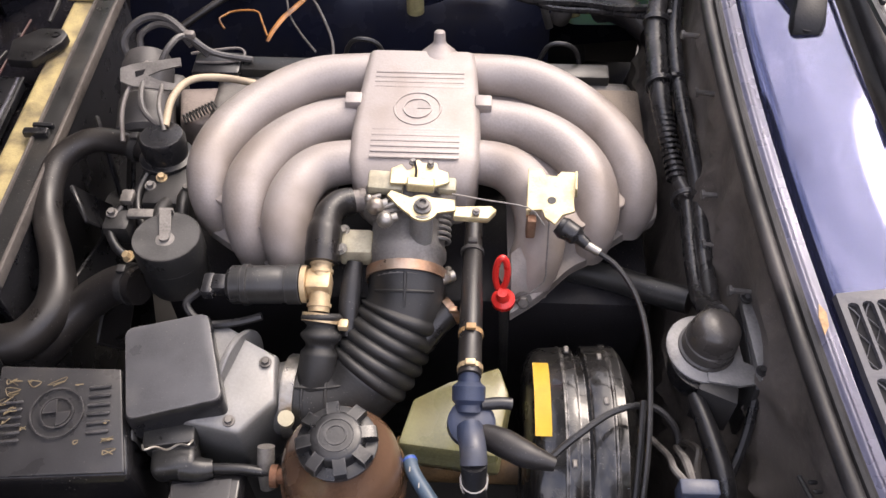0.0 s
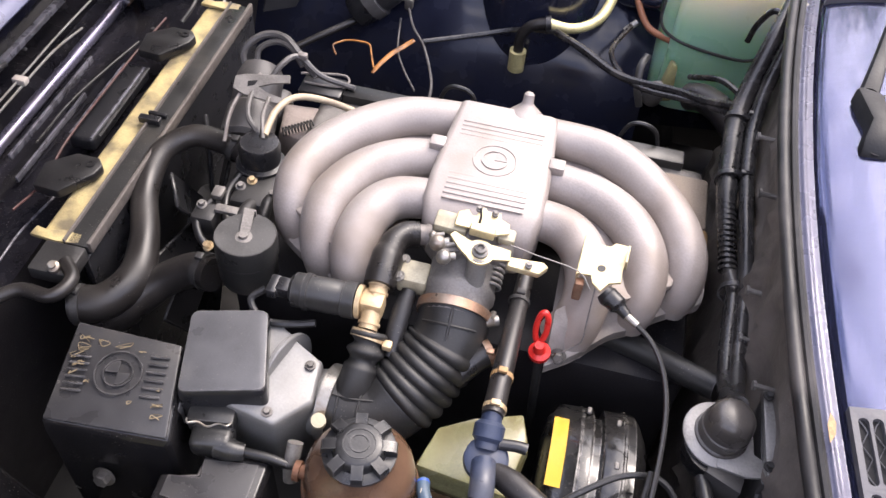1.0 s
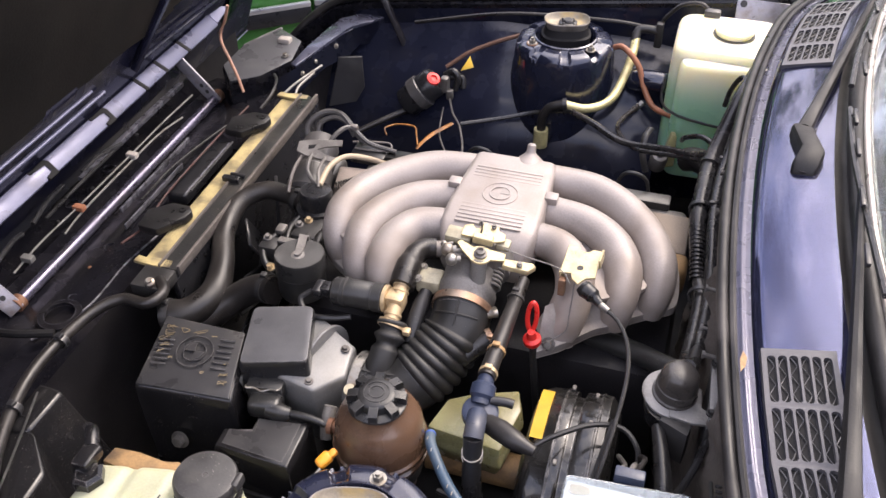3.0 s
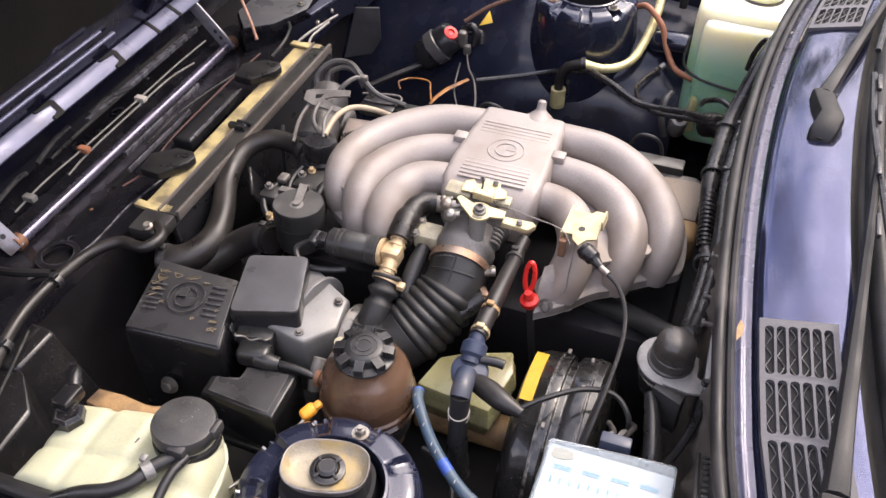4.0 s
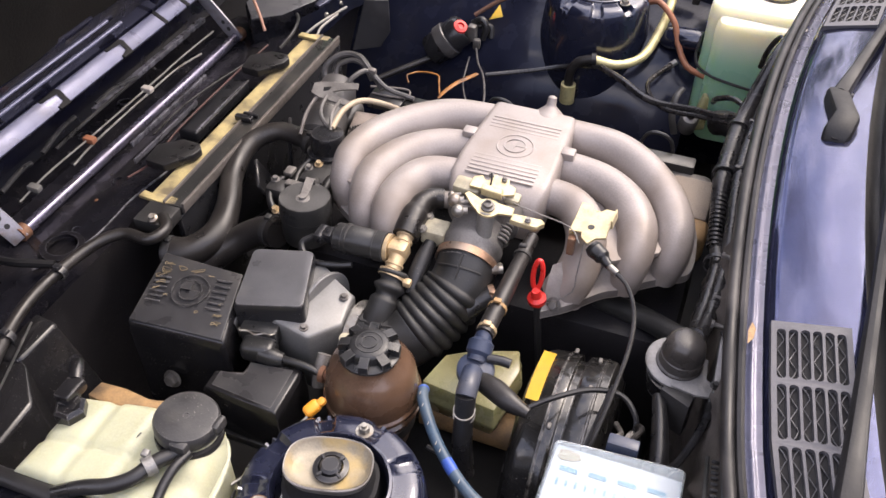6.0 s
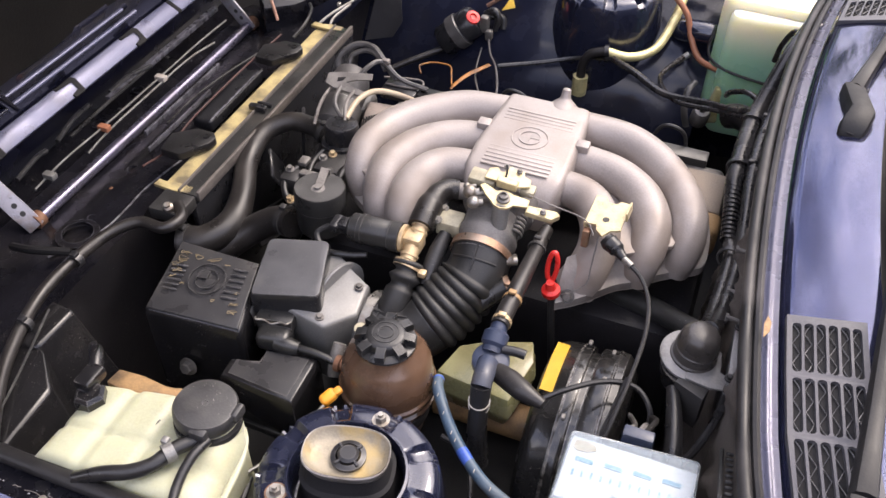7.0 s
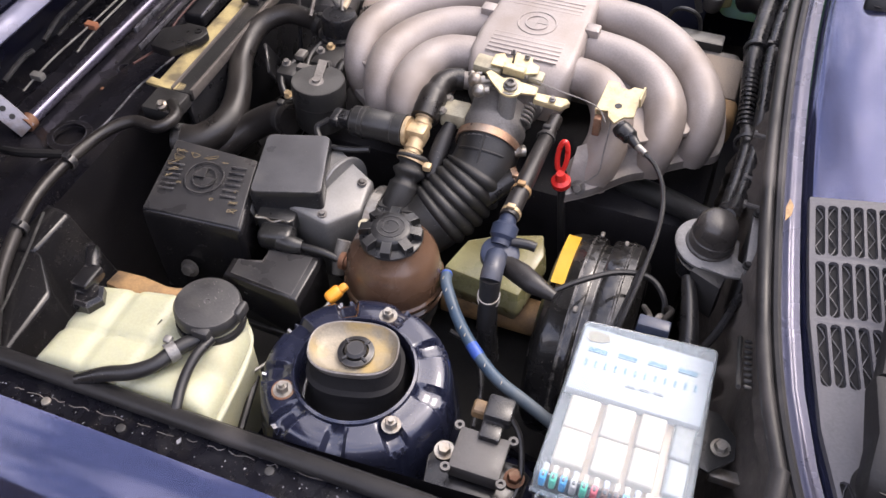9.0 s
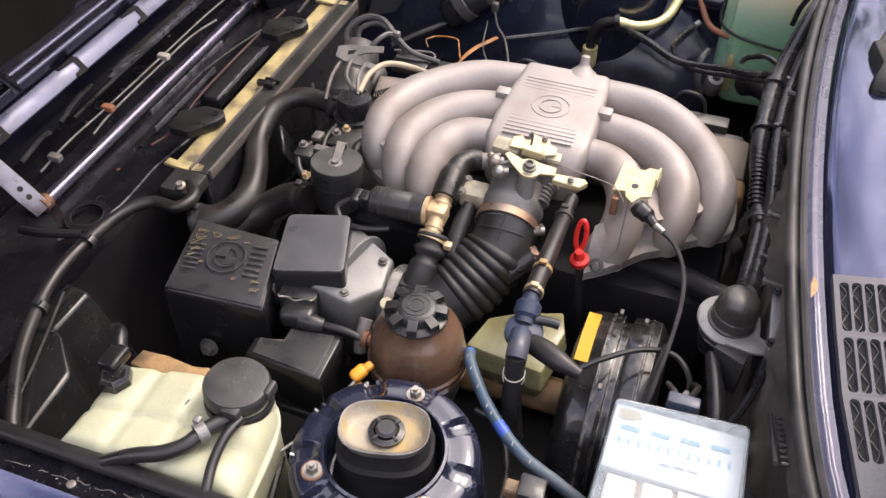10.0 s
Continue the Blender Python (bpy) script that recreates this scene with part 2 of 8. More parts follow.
RUBBER = mat("black_rubber", (0.0128, 0.0124, 0.0128), 0.36, 0, 0.4, (0.034, 0.031, 0.028), 0.16, 26, 0.10, specks=0.5)
RUBBER_BROWN = mat("aged_brown_rubber", (0.0142, 0.0127, 0.0121), 0.36, 0, 0.4, (0.034, 0.029, 0.025), 0.2, 22, 0.12, specks=0.5)
PAINT = mat("navy_metallic_paint", (0.085, 0.0956, 0.1912), 0.09, 0.8, 0.06, None, 0, 10, 0.0, coat=1.0, fine=1500, rough_vary=0.015)
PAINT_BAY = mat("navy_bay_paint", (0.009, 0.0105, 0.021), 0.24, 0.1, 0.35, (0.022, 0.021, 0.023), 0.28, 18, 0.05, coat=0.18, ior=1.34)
DARK = mat("grimy_dark_metal", (0.023, 0.0222, 0.022), 0.5, 0.1, 0.5, (0.035, 0.032, 0.03), 0.25, 22, 0.2)
STEEL = mat("zinc_steel", (0.26, 0.245, 0.22), 0.40, 0.75, 0.3, (0.18, 0.12, 0.07), 0.3, 80, 0.2)
RUST = mat("rusty_steel", (0.13, 0.062, 0.036), 0.65, 0.4, 0.5, (0.26, 0.17, 0.11), 0.4, 120, 0.4)
YELLOW_ZINC = mat("yellow_zinc_plate", (0.468, 0.396, 0.234), 0.40, 0.3, 0.22, (0.30, 0.22, 0.12), 0.30, 90, 0.2, wear_glint=(0.30, 0.22, 0.12), wear_glint_amount=0.7)
BRASS = mat("brass", (0.42, 0.315, 0.185), 0.44, 0.4, 0.3, (0.20, 0.13, 0.08), 0.3, 90, 0.2)
COPPER = mat("copper_clamp", (0.21, 0.125, 0.08), 0.36, 0.65, 0.4, (0.34, 0.29, 0.24), 0.42, 60, 0.2)
RAD_YELLOW = mat("aged_yellow_radiator", (0.3534, 0.2837, 0.1348), 0.6, 0, 0.3, (0.12, 0.098, 0.062), 0.55, 48, 0.4)
TANK = mat("yellowed_translucent_plastic", (0.329, 0.3309, 0.2303), 0.42, 0, 0.15, (0.34, 0.27, 0.12), 0.25, 12, 0.1, sub=0.4)
TANK_CAP = mat("dusty_screw_cap_plastic", (0.022, 0.0215, 0.022), 0.45, 0, 0.4, (0.07, 0.066, 0.06), 0.3, 40, 0.2, wear_glint=(0.16, 0.15, 0.145), wear_glint_amount=0.4, specks=0.6)
RESERVOIR = mat("stained_fluid_reservoir", (0.187, 0.1804, 0.0918), 0.30, 0, 0.25, (0.13, 0.095, 0.04), 0.42, 18, 0.12, sub=0.3)
CAP_BLACK = mat("scuffed_black_cap", (0.012, 0.012, 0.0125), 0.34, 0, 0.35, (0.045, 0.042, 0.04), 0.22, 60, 0.15, wear_glint=(0.20, 0.19, 0.185), wear_glint_amount=0.35)
BROWN = mat("brown_reservoir_plastic", (0.078, 0.044, 0.027), 0.26, 0, 0.35, (0.040, 0.022, 0.014), 0.4, 22, 0.05, coat=0.35)
RED = mat("red_plastic", (0.55, 0.025, 0.02), 0.35, 0, 0.15, None, 0, 40, 0.1)
ORANGE = mat("orange_plastic", (0.75, 0.30, 0.03), 0.45, 0, 0.15, (0.4, 0.2, 0.1), 0.2, 60, 0.1)
PINK_WIRE = mat("faded_pink_wire", (0.36, 0.19, 0.13), 0.5, 0, 0.25)
ORANGE_DARK = mat("brown_wire_sleeve", (0.10, 0.05, 0.032), 0.5, 0, 0.25)
ORANGE_WIRE = mat("faded_brown_wire", (0.27, 0.11, 0.06), 0.5, 0, 0.2)
YELLOW_LABEL = mat("yellow_sticker", (0.80, 0.50, 0.05), 0.45, 0, 0.08, (0.5, 0.3, 0.05), 0.15, 50, 0.05)
BLUE_PLASTIC = mat("dark_blue_plastic", (0.022, 0.030, 0.055), 0.42, 0, 0.25, (0.075, 0.075, 0.08), 0.3, 40, 0.15)
BLUE_HOSE = mat("faded_blue_hose", (0.035, 0.062, 0.095), 0.45, 0, 0.35, (0.10, 0.115, 0.12), 0.45, 30, 0.2)
GREY_PLASTIC = mat("grey_grille_plastic", (0.0732, 0.0708, 0.0767), 0.46, 0, 0.2, (0.10, 0.095, 0.09), 0.2, 35, 0.15)
WHITE = mat("cream_relay_plastic", (0.40, 0.36, 0.32), 0.4, 0, 0.05, None, 0, 30, 0.05)
GREEN_PAINT = mat("green_car_paint", (0.085, 0.30, 0.070), 0.25, 0, 0.06, None, 0, 6, 0.0, coat=1.0)
TYRE = mat("tyre_rubber", (0.02, 0.02, 0.02), 0.7, 0, 0.2, (0.06, 0.055, 0.05), 0.3, 20, 0.3)
ALLOY = mat("silver_alloy", (0.55, 0.55, 0.56), 0.35, 0.8, 0.1, (0.25, 0.23, 0.2), 0.2, 20, 0.1)
PAD = mat("hood_insulation", (0.0135, 0.0115, 0.0098), 0.9, 0, 0.5, (0.036, 0.028, 0.022), 0.45, 4.5, 0.5, fine=250)
GROUND = mat("dark_paving", (0.10, 0.095, 0.088), 0.85, 0, 0.14, (0.075, 0.068, 0.06), 0.25, 14, 0.5, fine=120)
GLASS = mat("windscreen_glass", (0.75, 0.82, 0.82), 0.03, 0, 0.0, None, 0, 5, 0, trans=1.0, rough_vary=0.0)
# The bit of diffuse white stands for the sky reflected in the lid.
CLEAR = mat("sky_hazed_clear_lid", (0.84, 0.92, 0.98), 0.04, 0, 0.02, None, 0, 25, 0.0, trans=0.94, ior=1.17, rough_vary=0.02)
BAR_BLUE = mat("printed_blue_bars", (0.04, 0.12, 0.17), 0.5, 0, 0.1)
FUSE_BLUE = mat("blue_fuse", (0.02, 0.25, 0.50), 0.35, 0, 0.1)
FUSE_GREEN = mat("green_fuse", (0.03, 0.40, 0.25), 0.35, 0, 0.1)
FUSE_RED = mat("red_fuse", (0.45, 0.04, 0.05), 0.35, 0, 0.1)
CREAM_HOSE = mat("cream_hose", (0.36, 0.29, 0.20), 0.5, 0, 0.25, (0.2, 0.15, 0.11), 0.3, 40, 0.2)
GOLD_PIPE = mat("yellow_passivated_pipe", (0.62, 0.55, 0.28), 0.4, 0.5, 0.2, (0.3, 0.25, 0.15), 0.3, 50, 0.2)
TAN = mat("tan_stained_metal", (0.24, 0.145, 0.065), 0.6, 0.1, 0.5, (0.07, 0.05, 0.035), 0.45, 40, 0.3)
TOWER_PAINT = mat("satin_navy_tower_paint", (0.013, 0.0155, 0.032), 0.24, 0.3, 0.25, (0.016, 0.015, 0.018), 0.2, 22, 0.03, coat=0.85, wear_glint=(0.12, 0.13, 0.18), specks=0.3)
# Ochre stain is real; the base is darkened for shade inside the cup.
DISH = mat("ochre_stained_dish", (0.2106, 0.1833, 0.1365), 0.5, 0.2, 0.3, (0.40, 0.28, 0.10), 0.40, 45, 0.3)
FIREWALL = mat("dusty_firewall_lining", (0.0708, 0.0614, 0.0543), 0.55, 0, 0.6, (0.15, 0.128, 0.105), 0.42, 11, 0.9, fine=120, specks=0.8)
SWITCH = mat("grimy_cream_plastic", (0.30, 0.27, 0.19), 0.5, 0, 0.25, (0.12, 0.10, 0.07), 0.35, 60, 0.2)
PANEL_BLACK = mat("black_slam_panel_paint", (0.0075, 0.0072, 0.0095), 0.22, 0.1, 0.4, (0.020, 0.018, 0.018), 0.3, 20, 0.06, ior=1.27, wear_glint=(0.12, 0.12, 0.14), specks=0.8)
# Grey tone for edges of black panels that catch the light.
RIDGE = mat("edge_highlight_black_paint", (0.10, 0.098, 0.112), 0.30, 0.4, 0.5, (0.012, 0.011, 0.012), 0.35, 60, 0.1, wear_glint=(0.22, 0.21, 0.24), wear_glint_amount=0.9)
GUTTER = mat("black_sealed_gutter", (0.0045, 0.0045, 0.0065), 0.26, 0, 0.4, (0.016, 0.015, 0.015), 0.25, 60, 0.2, ior=1.36, specks=0.5)
CHIP = mat("pale_flaked_sealant", (0.15, 0.15, 0.16), 0.6, 0, 0.4)
# Lavender here is the sky mirrored in the bonnet's navy frame.
FRAME_PAINT = mat("sky_lit_lavender_frame_paint", (0.1198, 0.1239, 0.1838), 0.36, 0.3, 0.2, (0.06, 0.055, 0.06), 0.2, 20, 0.08)
SERVO_BLACK = mat("worn_black_drum_paint", (0.014, 0.0135, 0.013), 0.26, 0.3, 0.5, (0.075, 0.067, 0.058), 0.22, 30, 0.14, coat=0.5, wear_glint=(0.35, 0.33, 0.31), wear_glint_amount=0.9, specks=0.6)
WORN_RIM = mat("worn_grey_rim", (0.20, 0.185, 0.17), 0.45, 0.4, 0.35, (0.09, 0.07, 0.05), 0.3, 60, 0.3)
PALE_GREY = mat("dusty_pale_grey_metal", (0.17, 0.165, 0.16), 0.46, 0.4, 0.35, (0.08, 0.07, 0.06), 0.3, 40, 0.3)
MESH_WIRE = mat("grey_mesh_wire", (0.0935, 0.0935, 0.099), 0.4, 0.5, 0.2)
RED_WIRE = mat("dull_red_wire", (0.05, 0.018, 0.016), 0.5, 0, 0.3)
OCHRE = mat("ochre_paint_marks", (0.15, 0.115, 0.065), 0.6, 0, 0.3)
COVER = mat("satin_black_cover_plastic", (0.0236, 0.0231, 0.0242), 0.30, 0, 0.35, (0.058, 0.054, 0.05), 0.22, 30, 0.10, fine=900, rough_vary=0.08, wear_glint=(0.16, 0.15, 0.145), specks=0.5)
WIPER = mat("faded_wiper_plastic", (0.013, 0.0126, 0.013), 0.5, 0, 0.25, (0.035, 0.033, 0.032), 0.2, 20, 0.2, ior=1.34)
WALL = mat("weathered_brown_wall", (0.085, 0.066, 0.052), 0.9, 0, 0.35, (0.04, 0.034, 0.03), 0.4, 1.5, 0.4, fine=60)
BOOT = mat("matte_black_boot_rubber", (0.014, 0.0137, 0.0135), 0.50, 0, 0.35, (0.04, 0.037, 0.033), 0.15, 30, 0.15, specks=0.5)
MATTE = mat("matte_black_plastic", (0.0115, 0.0112, 0.0119), 0.62, 0, 0.4, (0.02, 0.019, 0.018), 0.2, 22, 0.1, ior=1.22)
EMBLEM = mat("darkened_casting", (0.24, 0.215, 0.20), 0.6, 0.1, 0.1)
DOME = mat("dusty_brown_cap_rubber", (0.040, 0.036, 0.033), 0.30, 0, 0.35, (0.095, 0.086, 0.076), 0.24, 30, 0.10, specks=0.5)
STAINED = mat("tan_stained_cover", (0.154, 0.1225, 0.0945), 0.55, 0.2, 0.35, (0.33, 0.24, 0.15), 0.3, 20, 0.2)
SEAL = mat("worn_seal_rubber", (0.012, 0.0115, 0.0118), 0.42, 0, 0.4, (0.055, 0.050, 0.048), 0.35, 20, 0.15, ior=1.34)
SCUTTLE = mat("greyed_scuttle_plastic", (0.030, 0.028, 0.027), 0.5, 0, 0.35, (0.06, 0.055, 0.05), 0.3, 22, 0.15)
GLOSS_BLACK = mat("glossy_black_plastic", (0.0088, 0.0085, 0.0092), 0.21, 0, 0.4, (0.022, 0.020, 0.019), 0.16, 26, 0.04, rough_vary=0.08, wear_glint=(0.16, 0.15, 0.145), specks=0.5)
DUSTY_TOP = mat("dust_filmed_black_plastic", (0.0472, 0.046, 0.0448), 0.45, 0, 0.3, (0.07, 0.066, 0.06), 0.25, 40, 0.15, specks=0.5)
COVER_TOP = mat("sky_paled_cover_plastic", (0.0614, 0.0614, 0.0649), 0.34, 0, 0.3, (0.11, 0.108, 0.105), 0.22, 30, 0.10, fine=900, rough_vary=0.08, wear_glint=(0.22, 0.21, 0.20), specks=0.4)
DUSTY_GREY = mat("dust_coated_black_plastic", (0.052, 0.049, 0.048), 0.42, 0, 0.35, (0.085, 0.078, 0.07), 0.25, 40, 0.12, wear_glint=(0.22, 0.21, 0.20), specks=0.4)
GREY_STRUT = mat("dusty_steel_strut", (0.15, 0.135, 0.125), 0.5, 0.3, 0.3, (0.08, 0.065, 0.05), 0.3, 80, 0.2)
CASTING = mat("stained_engine_casting", (0.21, 0.175, 0.155), 0.6, 0.15, 0.3, (0.10, 0.075, 0.06), 0.35, 50, 0.3)
DULL_ORANGE = mat("grimy_orange_plastic", (0.26, 0.105, 0.022), 0.5, 0, 0.4, (0.07, 0.035, 0.02), 0.5, 70, 0.15)
LAMP_TOP = mat("sky_greyed_lamp_top", (0.07, 0.07, 0.074), 0.32, 0, 0.2, (0.16, 0.155, 0.15), 0.2, 20, 0.08)
AIR_GUIDE = mat("dull_grey_guide_plastic", (0.017, 0.0165, 0.018), 0.5, 0, 0.2, (0.07, 0.067, 0.065), 0.2, 20, 0.1)
CARRIER = mat("sky_lit_steel_paint", (0.065, 0.068, 0.10), 0.30, 0.45, 0.2, (0.10, 0.10, 0.13), 0.3, 35, 0.08, coat=0.5)
BRIGHT_TRIM = mat("bright_anodised_trim", (0.62, 0.62, 0.64), 0.36, 0.85, 0.06, (0.55, 0.55, 0.56), 0.12, 20, 0.05)
STRIP = mat("weathered_navy_flange", (0.0933, 0.0933, 0.14), 0.30, 0.5, 0.15, (0.18, 0.168, 0.19), 0.14, 30, 0.05, coat=0.5)

AFM_CAST = mat("grimy_meter_casting", (0.1688, 0.1661, 0.1607), 0.42, 0.3, 0.2, (0.075, 0.068, 0.060), 0.30, 14, 0.10, wear_glint=(0.30, 0.29, 0.28), wear_glint_amount=0.4, specks=0.3)
RELAY = mat("cream_relay_case", (0.3069, 0.2465, 0.186), 0.4, 0, 0.06, (0.36, 0.26, 0.17), 0.15, 30, 0.05)
CARD = mat("white_printed_card", (0.2567, 0.2525, 0.2567), 0.5, 0, 0.05, (0.44, 0.40, 0.33), 0.15, 30, 0.03)
RELAY_TRAY = mat("orange_brown_relay_tray", (0.40, 0.27, 0.17), 0.5, 0, 0.2, (0.27, 0.17, 0.10), 0.3, 40, 0.1)
LOOM = mat("glossy_black_tape", (0.0142, 0.0136, 0.0139), 0.25, 0, 0.4, (0.06, 0.054, 0.05), 0.30, 45, 0.35, specks=0.5)
PALE_BRACKET = mat("pale_drilled_steel", (0.2565, 0.247, 0.2707), 0.40, 0.4, 0.2, (0.16, 0.11, 0.08), 0.25, 70, 0.2)
BONNET_IN = mat("glossy_bonnet_underside", (0.009, 0.0095, 0.020), 0.22, 0.1, 0.3, (0.02, 0.019, 0.02), 0.15, 18, 0.03, coat=0.25, ior=1.36)
DARK_BAY = mat("black_bay_metal", (0.0128, 0.0119, 0.0132), 0.46, 0.0, 0.5, (0.018, 0.016, 0.015), 0.22, 20, 0.25, ior=1.32, specks=0.4)
BARK = mat("grey_brown_bark", (0.11, 0.085, 0.065), 0.9, 0, 0.4, (0.05, 0.045, 0.03), 0.4, 9, 0.8, fine=60)
LEAF = mat("dark_green_leaves", (0.045, 0.085, 0.025), 0.55, 0, 0.35, (0.08, 0.11, 0.03), 0.3, 2, 0.1, fine=30)
WASH = mat("milky_washer_plastic", (0.7896, 0.752, 0.564), 0.35, 0, 0.05, (0.75, 0.70, 0.44), 0.2, 9, 0.05, sub=1.0)

# ---- setting ----
CY = 0.726  # middle of the car
mirror = lambda y: 2 * CY - y


def rail(x):
    return 0.79 + 0.13 * (x + 0.1)


def cowl_x(y):
    return 0.252 + 0.19 * (y - 0.66) ** 2 + 0.6 * max(0.0, 0.27 - y, y - 1.18) ** 2


def cowl_z(y):
    return 0.898 - 0.10 * (y - CY) ** 2


def sheet(name, material, xs, ys, fn, label, category, kind="structure", thick=0.0):
    bm = B()
    grid_sheet(bm, xs, ys, fn)
    if thick:
        bmesh.ops.solidify(bm, geom=list(bm.faces), thickness=thick)
    return tagged(part(name, bm, material), label, category, kind=kind)


def lin(a, b, n):
    return [a + (b - a) * k / (n - 1) for k in range(n)]


sheet("ground", GROUND, lin(-60, 60, 13), lin(-60, 60, 13), lambda x, y: (x, y, 0), "grey paved ground under the cars", "ground")

# Added wall out of view, standing in for the dark building mirrored below.
bm = B()
box(bm, (0, -3.6, 1.25), (16, 0.25, 2.5), 0.01)
tagged(part("wall_south", bm, WALL), "unseen brown wall added for the fender's dark reflection", "wall", kind="structure")

# the car's body: fenders, inner wings, firewall, front panel and pan
bay = thing("car_body", (0, CY, 0), "dark navy metallic car, its bonnet open over the engine bay", "car")


def nose(x):
    """How far the fender drops towards its front end."""
    return 0.9 * max(0.0, -x - 0.55) ** 2 * 4


def fender(side):
    near = lambda x: -0.05 * (x + 0.19) if side < 0 else 0.0
    f = (lambda y: y) if side < 0 else mirror
    prof = [(0.022, -0.006), (0.0205, 0.0010), (0.014, -0.0020), (0.000, -0.0095), (-0.016, -0.0185), (-0.032, -0.0285), (-0.048, -0.0400), (-0.060, -0.0510), (-0.070, -0.0680), (-0.080, -0.100), (-0.088, -0.16), (-0.093, -0.30), (-0.088, -0.50)]
    bm = B()
    grid_sheet(bm, lin(-0.74, 0.52, 22), range(len(prof)), lambda x, k: (x, f(prof[k][0] + near(x) + 0.8 * nose(x)), rail(x) - nose(x) + prof[k][1]))
    bmesh.ops.solidify(bm, geom=list(bm.faces), thickness=0.0015)
    part("fender", bm, PAINT, bay, "glossy navy fender")
    bm = B()
    ledge = [(0.075, -0.12), (0.073, -0.012), (0.069, -0.008), (0.045, -0.009), (0.024, -0.008), (0.0225, -0.02)]
    grid_sheet(bm, lin(-0.72, 0.33, 18), range(len(ledge)), lambda x, k: (x, f(ledge[k][0] + near(x) + 0.8 * nose(x)), rail(x) - nose(x) + ledge[k][1]))
    part("gutter", bm, GUTTER, bay, "dirty black gutter flange")
    bm = B()
    xe = cowl_x(f(0.14)) - 0.0135
    run = [(x, f(0.0585 + near(x) + 0.8 * nose(x)), rail(x) - 0.002 - nose(x)) for x in lin(-0.70, xe - 0.14, 15)]
    bend = [(0.085, 0.043, 0.838), (0.045, 0.0435, 0.846), (0.020, 0.047, 0.852), (0.006, 0.058, 0.856), (0.001, 0.085, 0.859)] if side < 0 else [(0.085, 0.060, 0.838), (0.048, 0.063, 0.846), (0.024, 0.074, 0.852), (0.008, 0.096, 0.857), (0.001, 0.118, 0.862)]
    run += [(xe - a, f(b), c) for a, b, c in bend] + [(xe, f(0.14), cowl_z(f(0.14)) + 0.001)]
    tube(bm, run, [0.0092] * 18 + [0.0088, 0.0085, 0.008], 12, 4, flat=0.85)
    part("seal", bm, SEAL, bay, "black rubber edge seal")
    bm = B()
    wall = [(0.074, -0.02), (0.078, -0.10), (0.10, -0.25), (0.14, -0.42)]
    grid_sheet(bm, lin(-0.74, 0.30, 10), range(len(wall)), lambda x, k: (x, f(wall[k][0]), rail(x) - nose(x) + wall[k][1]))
    # The near panel is darker than the far one.
    part("inner_wing", bm, DARK_BAY if side < 0 else PAINT_BAY, bay, "black inner wing panel" if side < 0 else "dark navy inner wing panel")


fender(-1)
fender(1)
bm = B()
def lining(y, k):
    n = noise.noise(Vector((y * 9, k * 5, 1.7))) * 0.6 + noise.noise(Vector((y * 26, k * 13, 4.2))) * 0.4
    crease = abs(noise.noise(Vector((y * 6, k * 7 + y * 3, 8.8))))
    return (cowl_x(y) + 0.004 - 0.035 * k + (0.009 * n - 0.012 * max(0, 0.12 - crease) / 0.12) * min(1.0, k * 6), y, 0.30 + (cowl_z(y) - 0.312) * (1 - k))
grid_sheet(bm, lin(0.06, 1.39, 130), lin(0, 1, 40), lining)
part("firewall", bm, FIREWALL, bay, "dusty black firewall lining")
# Added floor, dark like the bay's depths; it hides the ground.
bm = B()
box(bm, (-0.15, CY, 0.31), (0.95, 1.30, 0.02), 0.004)
part("bay_pan", bm, DARK, bay, "added dark floor closing the engine bay below")
# Added panel that keeps the bright ground from showing through.
bm = B()
box(bm, (-0.10, 1.405, 0.42), (0.86, 0.010, 0.36), 0.003)
part("lower_wing_panel", bm, DARK_BAY, bay, "added dark panel closing the gap below the far wing")
bm = B()
ys = lin(0.03, 1.42, 24)
grid_sheet(bm, lin(0, 1, 13), ys, lambda u, y: (cowl_x(y) - 0.002 + 0.0175 * u, y, cowl_z(y) + 0.002 * u + 0.0016 * math.exp(-((u - 0.45) / 0.14) ** 2)))
bmesh.ops.solidify(bm, geom=list(bm.faces), thickness=0.003)
part("cowl_flange", bm, STRIP, bay, "weathered lavender-navy cowl flange")
def crown(off):
    """The cowl panel's bow from front to back, with its front edge rolled down."""
    k = max(0.0, 1 - (off - 0.0165) / 0.0105)
    return 0.0030 * math.sin(math.pi * min(1.0, max(0.0, (off - 0.016) / 0.088))) - 0.0062 * k * k
bm = B()
grid_sheet(bm, [0.0165, 0.0175, 0.019, 0.021, 0.0235, 0.0265, 0.030] + lin(0.036, 0.104, 11), lin(-0.03, 1.48, 40), lambda off, y: (cowl_x(y) + off, y, cowl_z(y) + 0.003 + 0.0187 * (off - 0.021) / 0.083 + crown(off)))
bmesh.ops.solidify(bm, geom=list(bm.faces), thickness=0.0015)
part("cowl_panel", bm, PAINT, bay, "glossy navy cowl panel")
bm = B()
grid_sheet(bm, lin(0, 1, 6), lin(-0.03, 1.48, 32), lambda u, y: (cowl_x(y) + 0.1045 + 0.026 * u, y, cowl_z(y) + 0.0205 + 0.010 * u - 0.008 * math.sin(u * math.pi)))
bmesh.ops.solidify(bm, geom=list(bm.faces), thickness=0.002)
part("scuttle_strip", bm, SCUTTLE, bay, "matte black scuttle strip under the windscreen")
bm = B()
tube(bm, [(cowl_x(y) - 0.014, y, cowl_z(y) + 0.001) for y in lin(0.139, 1.313, 22)], 0.0064, 10, 3)
